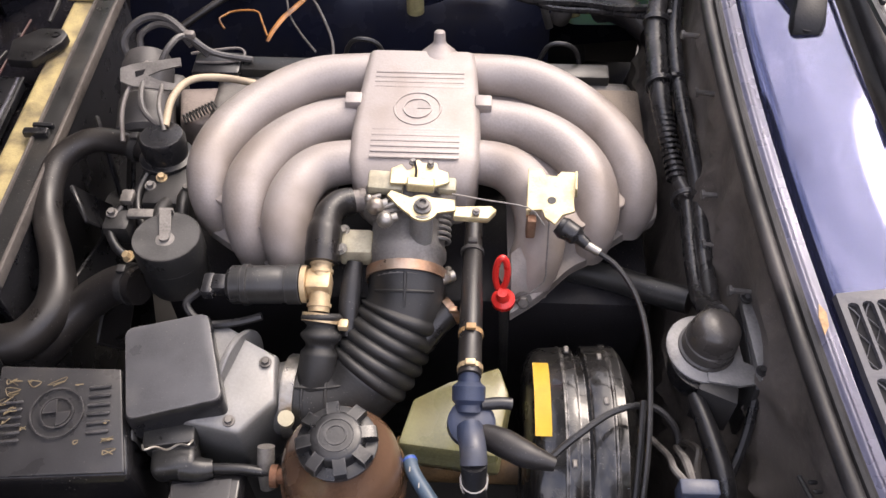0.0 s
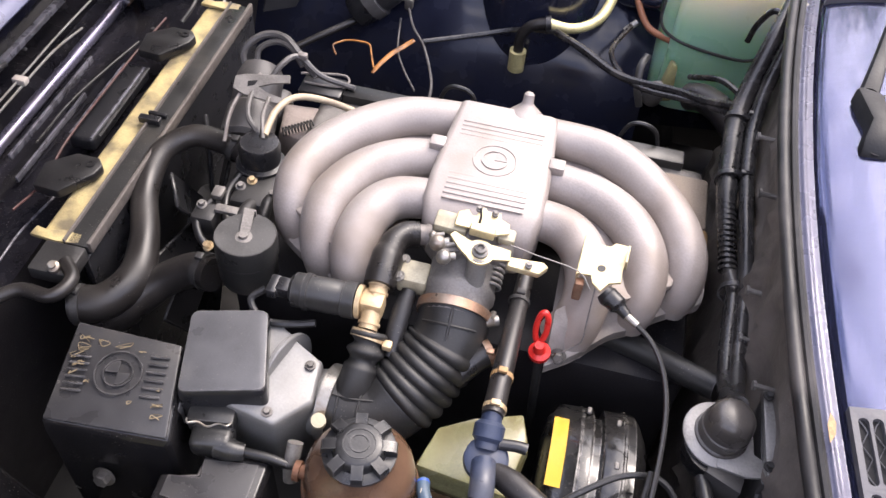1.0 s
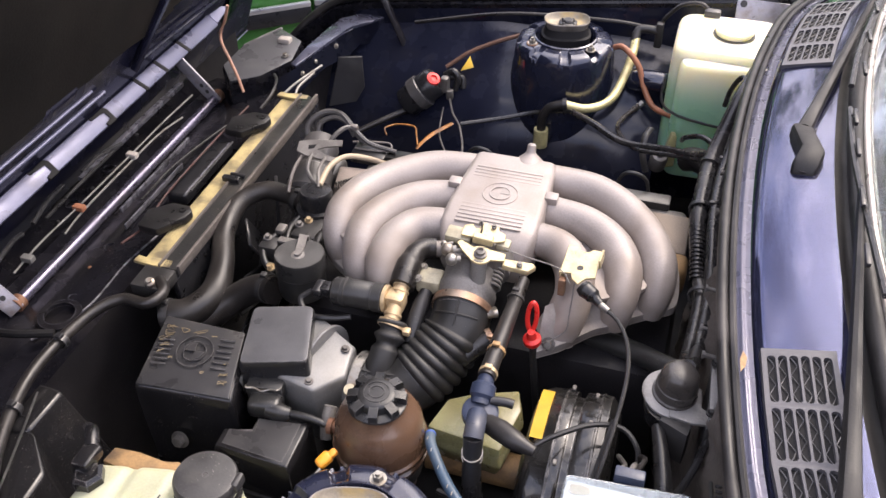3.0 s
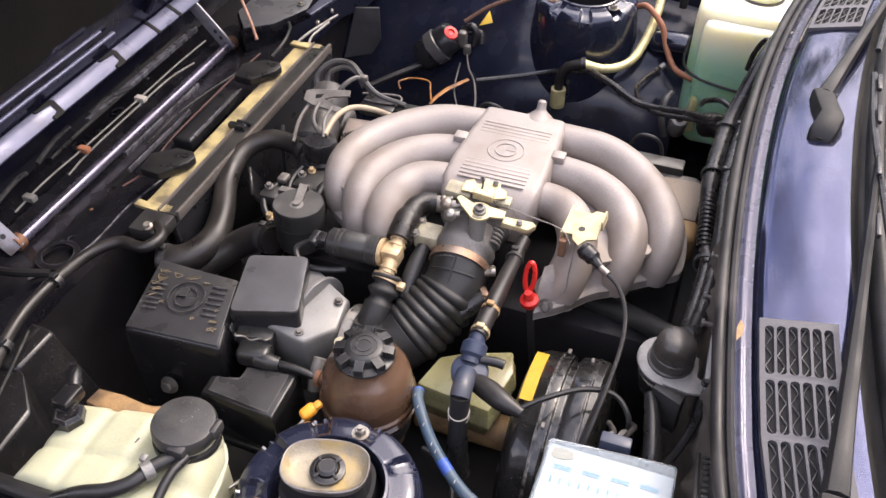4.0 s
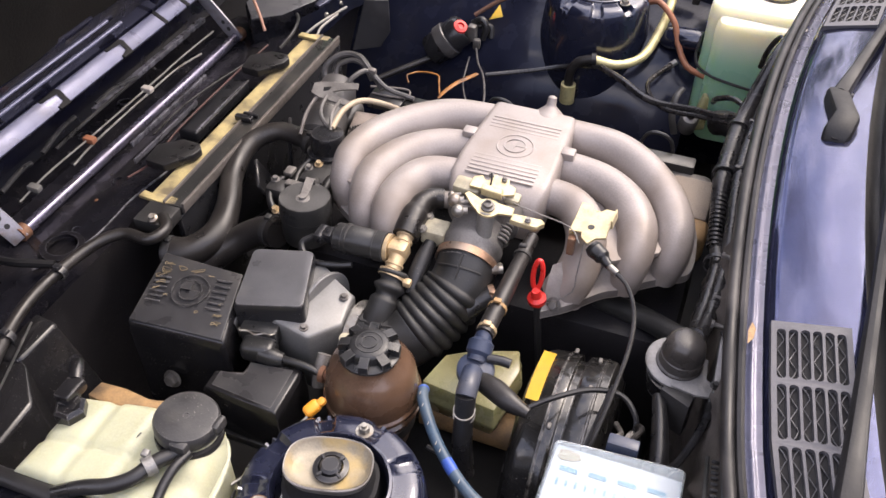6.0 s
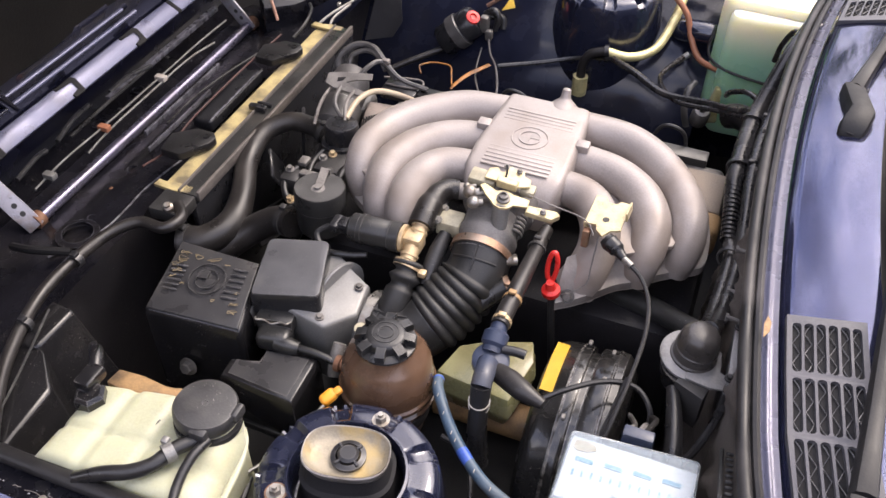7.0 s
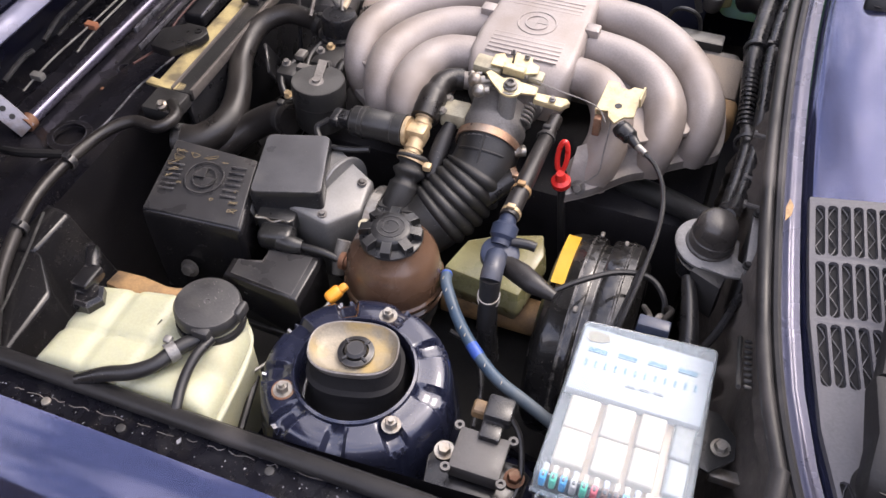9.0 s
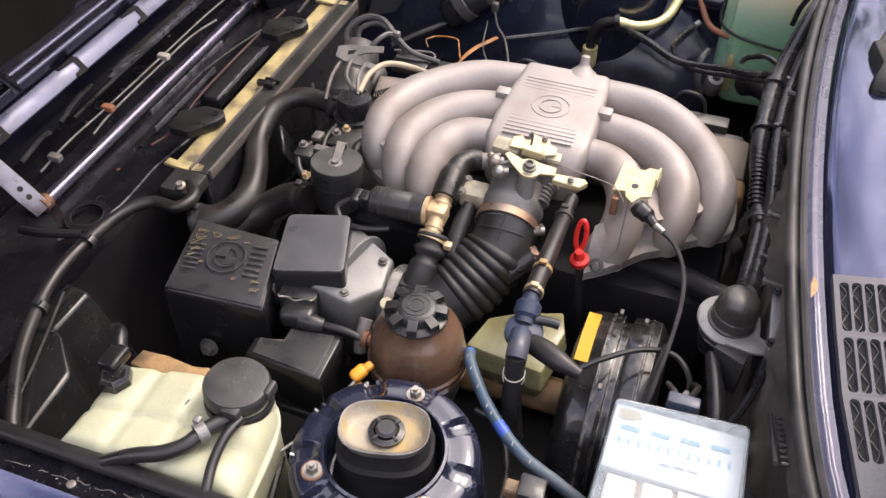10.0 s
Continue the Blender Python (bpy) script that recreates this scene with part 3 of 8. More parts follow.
tube(bm, [(cowl_x(y) - 0.0035, y, cowl_z(y) + 0.002) for y in lin(0.070, 1.38, 22)], 0.0042, 8, 3)
part("cowl_seal", bm, SEAL, bay, "black rubber cowl seal")
bm = B()
tube(bm, [(cowl_x(y) + 0.128, y, cowl_z(y) + 0.03) for y in lin(-0.02, 1.47, 18)], 0.012, 10, 3)
part("windscreen_rubber", bm, SEAL, bay)
bm = B()
tube(bm, [(cowl_x(y) + 0.137, y, cowl_z(y) + 0.041) for y in lin(0.0, 1.45, 18)], 0.0042, 10, 3)
part("windscreen_trim", bm, mat("beige_bright_trim", (0.42, 0.38, 0.35), 0.35, 0.6, 0.15, (0.2, 0.18, 0.16), 0.2, 25, 0.1), bay, "dull bright windscreen trim")
bm = B()
grid_sheet(bm, lin(0, 1, 6), lin(0.0, 1.45, 20), lambda u, y: (cowl_x(y) + 0.128 + 0.60 * u, y, cowl_z(y) + 0.03 + 0.36 * u + 0.03 * math.sin(u * 3.1)))
bmesh.ops.solidify(bm, geom=list(bm.faces), thickness=0.005)
wind = part("windscreen", bm, GLASS, bay, "clear raked windscreen")
wind.visible_shadow = False
bm = B()
box(bm, (0.95, CY, 0.86), (0.9, 1.40, 0.03), 0.01)
part("dashboard", bm, PLASTIC, bay)
bm = B()
box(bm, (2.02, CY, 0.60), (2.95, 1.60, 0.60), 0.09, 4)
part("cabin_shell", bm, PAINT, bay)
def roof_front(y):
    return Vector((cowl_x(y) + 0.728, y, cowl_z(y) + 0.39))
bm = B()
grid_sheet(bm, lin(0, 1, 8), lin(0.05, 1.40, 10), lambda u, y: roof_front(y).lerp(Vector((2.42, CY + (y - CY) * 0.93, roof_front(y).z - 0.02)), u) + Vector((0, 0, 0.045 * math.sin(math.pi * u) + 0.02 * math.sin(math.pi * (y - 0.05) / 1.35))))
bmesh.ops.solidify(bm, geom=list(bm.faces), thickness=0.03)
part("roof", bm, PAINT, bay)
bm = B()
grid_sheet(bm, lin(0, 1, 5), lin(0.10, 1.35, 8), lambda u, y: (2.42 + 0.40 * u, CY + (y - CY) * (0.93 + 0.07 * u), roof_front(y).z - 0.02 + (0.90 - roof_front(y).z + 0.02) * u))
bmesh.ops.solidify(bm, geom=list(bm.faces), thickness=0.005)
part("rear_window", bm, GLASS, bay)
for y0, y1 in ((-0.02, 0.07), (1.47, 1.38)):
    top_f, top_r = roof_front(y1), Vector((2.42, y1, roof_front(y1).z - 0.03))
    for a_, b_, r_ in ((Vector((cowl_x(y0) + 0.13, y0, cowl_z(y0) + 0.03)), top_f, 0.024), (Vector((1.75, y0, 0.88)), top_f.lerp(top_r, 0.48), 0.030), (Vector((2.84, y0, 0.88)), top_r, 0.045), (top_f, top_r, 0.022)):
        bm = B()
        tube(bm, [a_, a_.lerp(b_, 0.5) + Vector((0, 0, 0.012)), b_], r_, 10, 4)
        part("pillar", bm, PAINT, bay)
    for u0, u1, x0, x1 in ((0.03, 0.46, 0.95, 1.72), (0.50, 0.97, 1.78, 2.78)):
        bm = B()
        grid_sheet(bm, lin(0, 1, 3), lin(0, 1, 3), lambda u, v: Vector((x0 + (x1 - x0) * u, y0, 0.895)).lerp(top_f.lerp(top_r, u0 + (u1 - u0) * u), v))
        bmesh.ops.solidify(bm, geom=list(bm.faces), thickness=0.004)
        part("side_window", bm, GLASS, bay)

# bonnet, hinged at the front and leaning over the bay
hood = thing("bonnet", (-0.83, CY, 0.64), "open navy bonnet with dark insulation on its underside", "bonnet")
HX = lambda h, off=0.0: -0.835 + 0.37 * h + off
HZ = lambda h, off=0.0: 0.645 + 0.93 * h - off * 0.4
bm = B()
half = lambda h: 0.752 + 0.052 * min(1.0, max(0.0, h - 0.03) / 0.11)
under = lambda h, y, off: (HX(h, off), CY + y, HZ(h))
grid_sheet(bm, lin(-0.075, 1.08, 15), lin(-1, 1, 20), lambda h, v: under(h, v * half(h), -0.035 + 0.016 * v ** 6))
bmesh.ops.solidify(bm, geom=list(bm.faces), thickness=-0.02)
part("bonnet_skin", bm, PAINT, hood)
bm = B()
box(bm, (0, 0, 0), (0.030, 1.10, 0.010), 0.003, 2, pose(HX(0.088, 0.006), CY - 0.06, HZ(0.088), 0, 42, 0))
part("front_band", bm, FRAME_PAINT, hood, "navy pressed front band, painted pale for the reflected sky")
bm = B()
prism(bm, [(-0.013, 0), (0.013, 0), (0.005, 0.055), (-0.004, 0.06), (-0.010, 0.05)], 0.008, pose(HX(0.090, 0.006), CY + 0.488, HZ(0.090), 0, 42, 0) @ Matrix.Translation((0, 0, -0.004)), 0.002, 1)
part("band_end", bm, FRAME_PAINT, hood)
for y in (0.30, 0.47, 0.652, 0.818):
    bm = B()
    prism(bm, [(0.017, 0.020), (0.017, -0.004), (0.010, -0.006), (0.008, 0.012), (-0.007, 0.012), (-0.009, -0.022), (-0.014, -0.024), (-0.015, 0.016), (-0.008, 0.022)], 0.006, pose(HX(0.088, 0.006), y, HZ(0.088), 0, 42, 0) @ Matrix.Translation((0, 0, 0.001)), 0.0012, 1)
    part("slot", bm, MATTE, hood)
for y in (0.94, 1.01, 1.094):
    bm = B()
    box(bm, (0, 0, 0.003), (0.032, 0.010, 0.006), 0.001, 1, pose(HX(0.088, 0.006), y, HZ(0.088), 0, 42, 0) @ pose(0, 0, 0, 0, 0, 12))
    part("slot_gap", bm, MATTE, hood)
bm = B()
grid_sheet(bm, lin(-0.075, 0.20, 11), lin(-0.985, 0.985, 24), lambda h, v: under(h, v * half(h), -0.010 - 0.006 * math.exp(-((h - 0.045) / 0.02) ** 2)))
part("inner_panel", bm, BONNET_IN, hood, "glossy dark navy inner bonnet panel")
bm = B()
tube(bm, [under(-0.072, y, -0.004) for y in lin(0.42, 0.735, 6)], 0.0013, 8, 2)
part("lower_edge", bm, FRAME_PAINT, hood, "thin pale lower edge")
bm = B()
for y in (-0.42, -0.27, -0.12, 0.04, 0.20, 0.36, 0.50):
    lathe(bm, [(0, 0), (0.007, 0), (0.006, 0.0012), (0, 0.0014)], pose(HX(0.050, -0.006), CY + y, HZ(0.050), 0, 68, 0), 12)
part("drain_hole", bm, MATTE, hood)
# Pale paint carries the highlights of these ridges.
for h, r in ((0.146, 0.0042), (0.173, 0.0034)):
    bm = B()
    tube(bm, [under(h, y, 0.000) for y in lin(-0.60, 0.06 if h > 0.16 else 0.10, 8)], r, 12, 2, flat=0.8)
    part("pressed_ridge", bm, FRAME_PAINT, hood, "pressed ridge with its highlight painted on")
for sgn in (-1, 1):
    # rounded inner rim of the frame, then the frame itself out to the edge
    rim_line = [(0.150, 0.20), (0.146, 0.28), (0.141, 0.41), (0.133, 0.52), (0.140, 0.575), (0.170, 0.607), (0.24, 0.612), (0.45, 0.612), (0.75, 0.60), (1.02, 0.57)]
    bm = B()
    tube(bm, [under(h, sgn * y, 0.000) for h, y in rim_line], 0.0052, 10, 5, flat=0.7)
    part("frame_rim", bm, BONNET_IN, hood)
    bm = B()
    grid_sheet(bm, lin(0.02, 1.06, 15), lin(0, 1, 7), lambda h, v: under(h, sgn * (0.585 + (half(h) - 0.585) * v), -0.004 - 0.010 * math.sin(v * math.pi) - 0.012 * v ** 3))
    bmesh.ops.solidify(bm, geom=list(bm.faces), thickness=0.010)
    part("side_frame", bm, BONNET_IN, hood, "glossy dark navy side frame")
    bm = B()
    tube(bm, [under(h, sgn * y, 0.000) for h, y in ((0.135, 0.195), (0.206, 0.242), (0.278, 0.293), (0.354, 0.338), (0.55, 0.43), (0.80, 0.53), (1.0, 0.58))], [0.010, 0.014, 0.014, 0.014, 0.014, 0.014, 0.012], 12, 5, flat=0.5)
    part("brace", bm, BONNET_IN, hood, "glossy dark diagonal brace")
    bm = B()
    tube(bm, [under(h, sgn * y, 0.007) for h, y in ((0.20, 0.232), (0.278, 0.288), (0.354, 0.333), (0.46, 0.39))], 0.0035, 8, 5, flat=0.6)
    part("brace_slot", bm, MATTE, hood)
bm = B()
grid_sheet(bm, lin(0.192, 1.03, 18), lin(-1, 1, 30), lambda h, v: under(h, v * (0.60 - 0.04 * max(0.0, h - 0.8) / 0.2), -0.008 + 0.005 * math.sin(v * 15 + h * 9) * math.cos(v * 6 - h * 14)))
bmesh.ops.solidify(bm, geom=list(bm.faces), thickness=0.01)
part("insulation_pad", bm, PAD, hood, "dark stained felt pad")

# ---- engine ----
# intake manifold
man = thing("intake_manifold", (-0.05, 0.68, 0.70), "dull silver cast aluminium intake manifold with six curved runners", "manifold")
PX = -0.052
bm = B()
secs = []
for y, w, zt, zb in ((0.796, 0.052, 0.800, 0.755), (0.788, 0.060, 0.8105, 0.748), (0.72, 0.0645, 0.8125, 0.745), (0.66, 0.067, 0.8125, 0.745), (0.625, 0.066, 0.811, 0.745), (0.605, 0.061, 0.803, 0.742), (0.592, 0.054, 0.785, 0.745)):
    r = 0.010
    loop = []
    for cx, cz, a0 in ((w - r, zt - r, 0), (-w + r, zt - r, 90), (-w + r, zb + r, 180), (w - r, zb + r, 270)):
        for k in range(4):
            a = radians(a0 + 30 * k)
            loop.append((PX + cx + r * math.cos(a), y, cz + r * math.sin(a)))
    secs.append(loop)
loft(bm, secs)
part("plenum", bm, ALU, man, "ribbed cast plenum chamber")
RUN = {
    "1L": [(-0.10, 0.783, 0.782), (-0.168, 0.772, 0.781), (-0.216, 0.740, 0.779), (-0.251, 0.698, 0.777), (-0.268, 0.652, 0.774), (-0.268, 0.622, 0.762), (-0.262, 0.607, 0.744), (-0.256, 0.605, 0.72)],
    "2L": [(-0.10, 0.712, 0.782), (-0.160, 0.696, 0.781), (-0.199, 0.664, 0.779), (-0.221, 0.621, 0.775), (-0.223, 0.588, 0.764), (-0.217, 0.568, 0.744), (-0.212, 0.565, 0.72)],
    "3L": [(-0.10, 0.645, 0.782), (-0.150, 0.633, 0.781), (-0.173, 0.602, 0.777), (-0.179, 0.567, 0.765), (-0.174, 0.546, 0.745), (-0.168, 0.541, 0.72)],
    "1R": [(-0.01, 0.786, 0.782), (0.062, 0.779, 0.781), (0.110, 0.751, 0.779), (0.149, 0.706, 0.777), (0.172, 0.662, 0.773), (0.178, 0.634, 0.762), (0.176, 0.620, 0.744), (0.170, 0.617, 0.72)],
    "2R": [(-0.01, 0.714, 0.782), (0.062, 0.701, 0.781), (0.104, 0.674, 0.779), (0.128, 0.637, 0.775), (0.135, 0.605, 0.764), (0.132, 0.586, 0.746), (0.127, 0.584, 0.72)],
    "3R": [(-0.01, 0.650, 0.782), (0.042, 0.639, 0.781), (0.069, 0.606, 0.777), (0.077, 0.572, 0.763), (0.072, 0.548, 0.744), (0.062, 0.540, 0.72)],
}
for pts in RUN.values():
    bm = B()
    rad_ = [0.0225, 0.0245, 0.0255, 0.0255, 0.0240, 0.0230, 0.0225, 0.0215][: len(pts)]
    if pts is RUN["3R"]:
        rad_[-2:] = [0.0262, 0.0285]
    tube(bm, pts, rad_, 20, 8)
    part("runner", bm, ALU, man)
def apron(rim_pts, middle):
    """The casting's foot: a thin lip whose sides rise and fade in between the runners."""
    c = Vector((middle[0], middle[1], 0))
    path = spline([(a, b, 0) for a, b in rim_pts], 5)
    lip = B()
    steps = ((0.0, 0.7195), (-0.0005, 0.7245), (0.0, 0.7305), (0.0022, 0.7320), (0.006, 0.7330), (0.010, 0.7365), (0.0145, 0.745), (0.020, 0.755), (0.028, 0.763), (0.045, 0.768))
    grid_sheet(lip, range(len(path)), range(len(steps)), lambda k, u: (path[k] + (c - path[k]).normalized() * steps[u][0]) + Vector((0, 0, steps[u][1])))
    part("flange", lip, ALU_GRIMY, man, "thin-lipped casting foot")
    low = B()
    loop = [(q.x, q.y) for q in path] + [(middle[0], middle[1] + 0.02)]
    prism(low, loop, 0.004, pose(0, 0, 0.718))
    part("foot_plate", low, ALU, man)


apron([(0.048, 0.492), (0.077, 0.515), (0.108, 0.549), (0.130, 0.564), (0.155, 0.587), (0.180, 0.605), (0.200, 0.617), (0.2065, 0.632), (0.2065, 0.665), (0.200, 0.705), (0.186, 0.745)], (0.045, 0.655))
apron([(-0.150, 0.512), (-0.200, 0.543), (-0.240, 0.567), (-0.275, 0.594), (-0.291, 0.616), (-0.293, 0.645), (-0.288, 0.69)], (-0.14, 0.665))
for sx in (-1, 1):
    bm = B()
    web = [(0.055, 0.79), (0.12, 0.776), (0.17, 0.748), (0.207, 0.706), (0.224, 0.655), (0.216, 0.605), (0.13, 0.545), (0.125, 0.60), (0.10, 0.632), (0.055, 0.64)]
    prism(bm, [(PX + sx * a, b) for a, b in (web if sx > 0 else web[::-1])], 0.008, pose(0, 0, 0.760), 0.002)
    part("web", bm, ALU, man)
for sx in (-1, 1):
    bm = B()
    box(bm, (PX + sx * 0.069, 0.7075, 0.806), (0.018, 0.017, 0.014), 0.002)
    part("lug", bm, ALU, man)
bm = B()
lathe(bm, [(0, -0.02), (0.034, -0.02), (0.033, -0.004), (0.028, 0.004), (0.017, 0.014), (0.0085, 0.021), (0.0068, 0.024), (0.0062, 0.034), (0.004, 0.036), (0, 0.036)], pose(-0.033, 0.790, 0.794, -22), 24)
part("vacuum_boss", bm, ALU, man)
for y0, n in ((0.727, 4), (0.622, 6)):
    for k in range(n):
        bm = B()
        box(bm, (PX, y0 + k * 0.0078, 0.8121), (0.096 - (0.006 if n == 6 else 0), 0.0036, 0.0012), 0.0006)
        part("rib", bm, ALU, man)
bm = B()
lathe(bm, [(0.0228, 0), (0.0258, 0), (0.0250, 0.0018), (0.0236, 0.0018)], pose(PX, 0.692, 0.8118), 32, closed=True)
lathe(bm, [(0.0135, 0), (0.0150, 0), (0.0150, 0.0022), (0.0135, 0.0022)], pose(PX, 0.692, 0.8118), 32, closed=True)
rnd = part("roundel", bm, ALU, man, "raised round casting mark")
for a0 in (0, 180):
    bm = B()
    arc = [(0, 0)] + [(0.0135 * math.cos(radians(a0 + 90 * k / 6)), 0.0135 * math.sin(radians(a0 + 90 * k / 6))) for k in range(7)]
    prism(bm, arc, 0.0014, pose(PX, 0.692, 0.8118))
    part("roundel_quarter", bm, EMBLEM, rnd)

# throttle body with its yellow linkage
AX = Vector((0, 0.95, 0.31)).normalized()
thr = thing("throttle_body", (-0.054, 0.55, 0.75), "grey cast throttle body with yellow zinc-plated linkage", "throttle")
TP = Vector((-0.054, 0.512, 0.762))
bm = B()
lathe(bm, [(0, -0.01), (0.035, -0.01), (0.035, 0.012), (0.038, 0.016), (0.038, 0.024), (0.036, 0.028), (0.036, 0.05), (0.040, 0.055), (0.046, 0.06), (0.046, 0.085), (0, 0.085)], frame_to(TP, AX), 32)
part("housing", bm, ALU_DULL, thr)
bm = B()
tube(bm, [(-0.040, 0.528, 0.796), (-0.039, 0.535, 0.830)], 0.0105, 16, smooth=False)
part("shaft_boss", bm, ALU_RAW, thr)
for k in range(6):
    bm = B()
    c = Vector((-0.024, 0.540 + k * 0.0055, 0.780 + k * 0.002))
    lathe(bm, [(0.0105 + 0.002 * math.cos(a), 0.002 * math.sin(a)) for a in [2 * math.pi * j / 8 for j in range(8)]], frame_to(c, AX), 18, closed=True)
    part("spring_coil", bm, ALU_DULL, thr)
LV = pose(-0.039, 0.538, 0.829, 6, 4, 0)
bm = B()
prism(bm, [(-0.034, 0.012), (-0.030, 0.018), (-0.012, 0.010), (0.004, 0.013), (0.030, 0.012), (0.031, -0.001), (0.012, -0.004), (0.008, -0.012), (0.0, -0.015), (-0.009, -0.012), (-0.016, -0.004), (-0.024, 0.002)], 0.0028, LV, 0.0007, 1)
lathe(bm, [(0, 0.0002), (0.0145, 0.0002), (0.0145, 0.0034), (0, 0.0034)], LV, 24)
part("lever_plate", bm, YELLOW_ZINC, thr, "pale yellow zinc lever plate")
bm = B()
prism(bm, [(-0.032, 0.022), (-0.032, 0.040), (-0.022, 0.046), (-0.018, 0.038), (-0.012, 0.039), (-0.012, 0.051), (-0.006, 0.053), (-0.004, 0.048), (0.006, 0.048), (0.011, 0.051), (0.012, 0.042), (0.022, 0.040), (0.024, 0.028), (0.006, 0.020), (-0.014, 0.024)], 0.003, LV @ Matrix.Translation((0, 0, 0.004)), 0.0007, 1)
box(bm, (-0.003, 0.0235, 0.006), (0.026, 0.010, 0.012), 0.0012, 1, LV)
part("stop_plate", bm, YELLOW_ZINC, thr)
bm = B()
box(bm, (-0.036, 0.031, -0.005), (0.034, 0.022, 0.012), 0.003, 2, LV)
part("lever_block", bm, SWITCH, thr)
bm = B()
box(bm, (0.022, 0.031, -0.003), (0.018, 0.016, 0.010), 0.003, 2, LV)
part("lever_stop", bm, SWITCH, thr)
bm = B()
prism(bm, [(0.029, 0.008), (0.029, -0.004), (0.062, -0.004), (0.070, 0.007), (0.064, 0.012), (0.058, 0.009)], 0.008, LV @ Matrix.Translation((0, 0, -0.010)), 0.001, 1)
part("cable_arm", bm, YELLOW_ZINC, thr)
bm = B()
lathe(bm, [(0, 0), (0.0085, 0), (0.0085, 0.003), (0.006, 0.004), (0.006, 0.008), (0.0035, 0.009), (0.0035, 0.006), (0, 0.006)], LV @ Matrix.Translation((0, 0, 0.003)), 12)
part("pivot_nut", bm, ALU_DULL, thr, "grimy pivot nut")
for c, r in (((-0.083, 0.543, 0.826), 0.0075), ((-0.073, 0.528, 0.824), 0.0070), ((-0.090, 0.552, 0.826), 0.004)):
    bm = B()
    bmesh.ops.create_uvsphere(bm, u_segments=14, v_segments=10, radius=r * 1.15, matrix=Matrix.Translation(c))
    tube(bm, [Vector(c), Vector(c) + Vector((0.011, 0.004, 0.001))], r * 0.6, 10, smooth=False)
    part("ball_end", bm, STEEL, thr, "bright ball joint")
bm = B()
tube(bm, [(-0.012, 0.552, 0.836), (0.02, 0.549, 0.832), (0.06, 0.546, 0.826), (0.075, 0.535, 0.815)], 0.0007, 6, 3)
part("throttle_wire", bm, ALU_DULL, thr)
bm = B()
tube(bm, [(-0.047, 0.566, 0.836), (-0.046, 0.572, 0.846), (-0.048, 0.577, 0.853)], 0.0013, 6, 4)
part("return_spring_wire", bm, DARK, thr)
for c, r_ in (((-0.012, 0.047, 0.008), 0.0022), ((0.005, 0.046, 0.008), 0.0022), ((0.050, 0.001, 0.0), 0.0025)):
    bm = B()
    lathe(bm, [(0, 0), (r_ * 1.6, 0), (r_ * 1.6, 0.002), (r_, 0.003), (r_, 0.005), (0, 0.005)], LV @ Matrix.Translation(c), 10)
    part("rivet", bm, ALU_DULL, thr)
bm = B()
prism(bm, [(-0.040, 0.004), (-0.018, 0.014), (0.020, 0.022), (0.024, 0.016), (-0.016, 0.004), (-0.036, -0.004)], 0.003, LV @ Matrix.Translation((0, 0, -0.010)), 0.0007, 1)
part("under_lever", bm, ALU_DULL, thr, "grimy grey lever")
bm = B()
tube(bm, [(-0.080, 0.541, 0.824), (-0.066, 0.545, 0.828), (-0.055, 0.548, 0.830)], 0.0022, 8, 3)
part("link_rod", bm, STEEL, thr)
bm = B()
box(bm, (-0.103, 0.533, 0.776), (0.032, 0.030, 0.022), 0.004, 2)
part("position_switch", bm, SWITCH, thr, "grimy cream switch block")
for y in (0.522, 0.545):
    bm = B()
    hexbolt(bm, (-0.116, y, 0.786), (-0.3, -0.3, 1), 0.004, 0.004)
    part("screw", bm, STEEL, thr)

# ribbed rubber intake boot
boot = thing("intake_boot", (-0.08, 0.45, 0.69), "ribbed black rubber intake boot between meter and throttle", "air duct")
def boot_r(u):
    r = 0.0375 + 0.003 * math.exp(-((u - 0.5) / 0.2) ** 2)
    if 0.40 < u < 0.73:
        r += 0.0046 * abs(math.sin((u - 0.40) / 0.33 * 6.0 * math.pi)) ** 0.7 - 0.0012
    return r
bm = B()
tube(bm, [(-0.158, 0.415, 0.690), (-0.135, 0.413, 0.690), (-0.108, 0.418, 0.693), (-0.088, 0.436, 0.705), (-0.071, 0.459, 0.721), (-0.057, 0.482, 0.738), (-0.053, 0.500, 0.752), (-0.054, 0.516, 0.763)], boot_r, 32, 26)
part("duct", bm, BOOT, boot)
def ring(bm, c, axis, r, w, t, seg=32):
    lathe(bm, [(r, -w / 2), (r + t, -w / 2), (r + t, w / 2), (r, w / 2)], frame_to(c, axis), seg, closed=True)
bm = B()
ring(bm, TP - AX * 0.002, AX, 0.0372, 0.010, 0.0022)
part("hose_clamp", bm, COPPER, boot, "copper-coloured band clamp")
bm = B()
tube(bm, [TP + Vector((0.034, -0.008, 0.004)), TP + Vector((0.046, -0.002, 0.004))], 0.006, 10, smooth=False)
tube(bm, [TP + Vector((0.040, -0.010, 0.010)), TP + Vector((0.040, 0.008, 0.0))], 0.0035, 8, smooth=False)
part("clamp_screw", bm, STEEL, boot)
bm = B()
ring(bm, (-0.158, 0.415, 0.690), (1, -0.05, 0), 0.0385, 0.011, 0.0025)
part("clamp_ring", bm, STEEL, boot, "bright steel band")
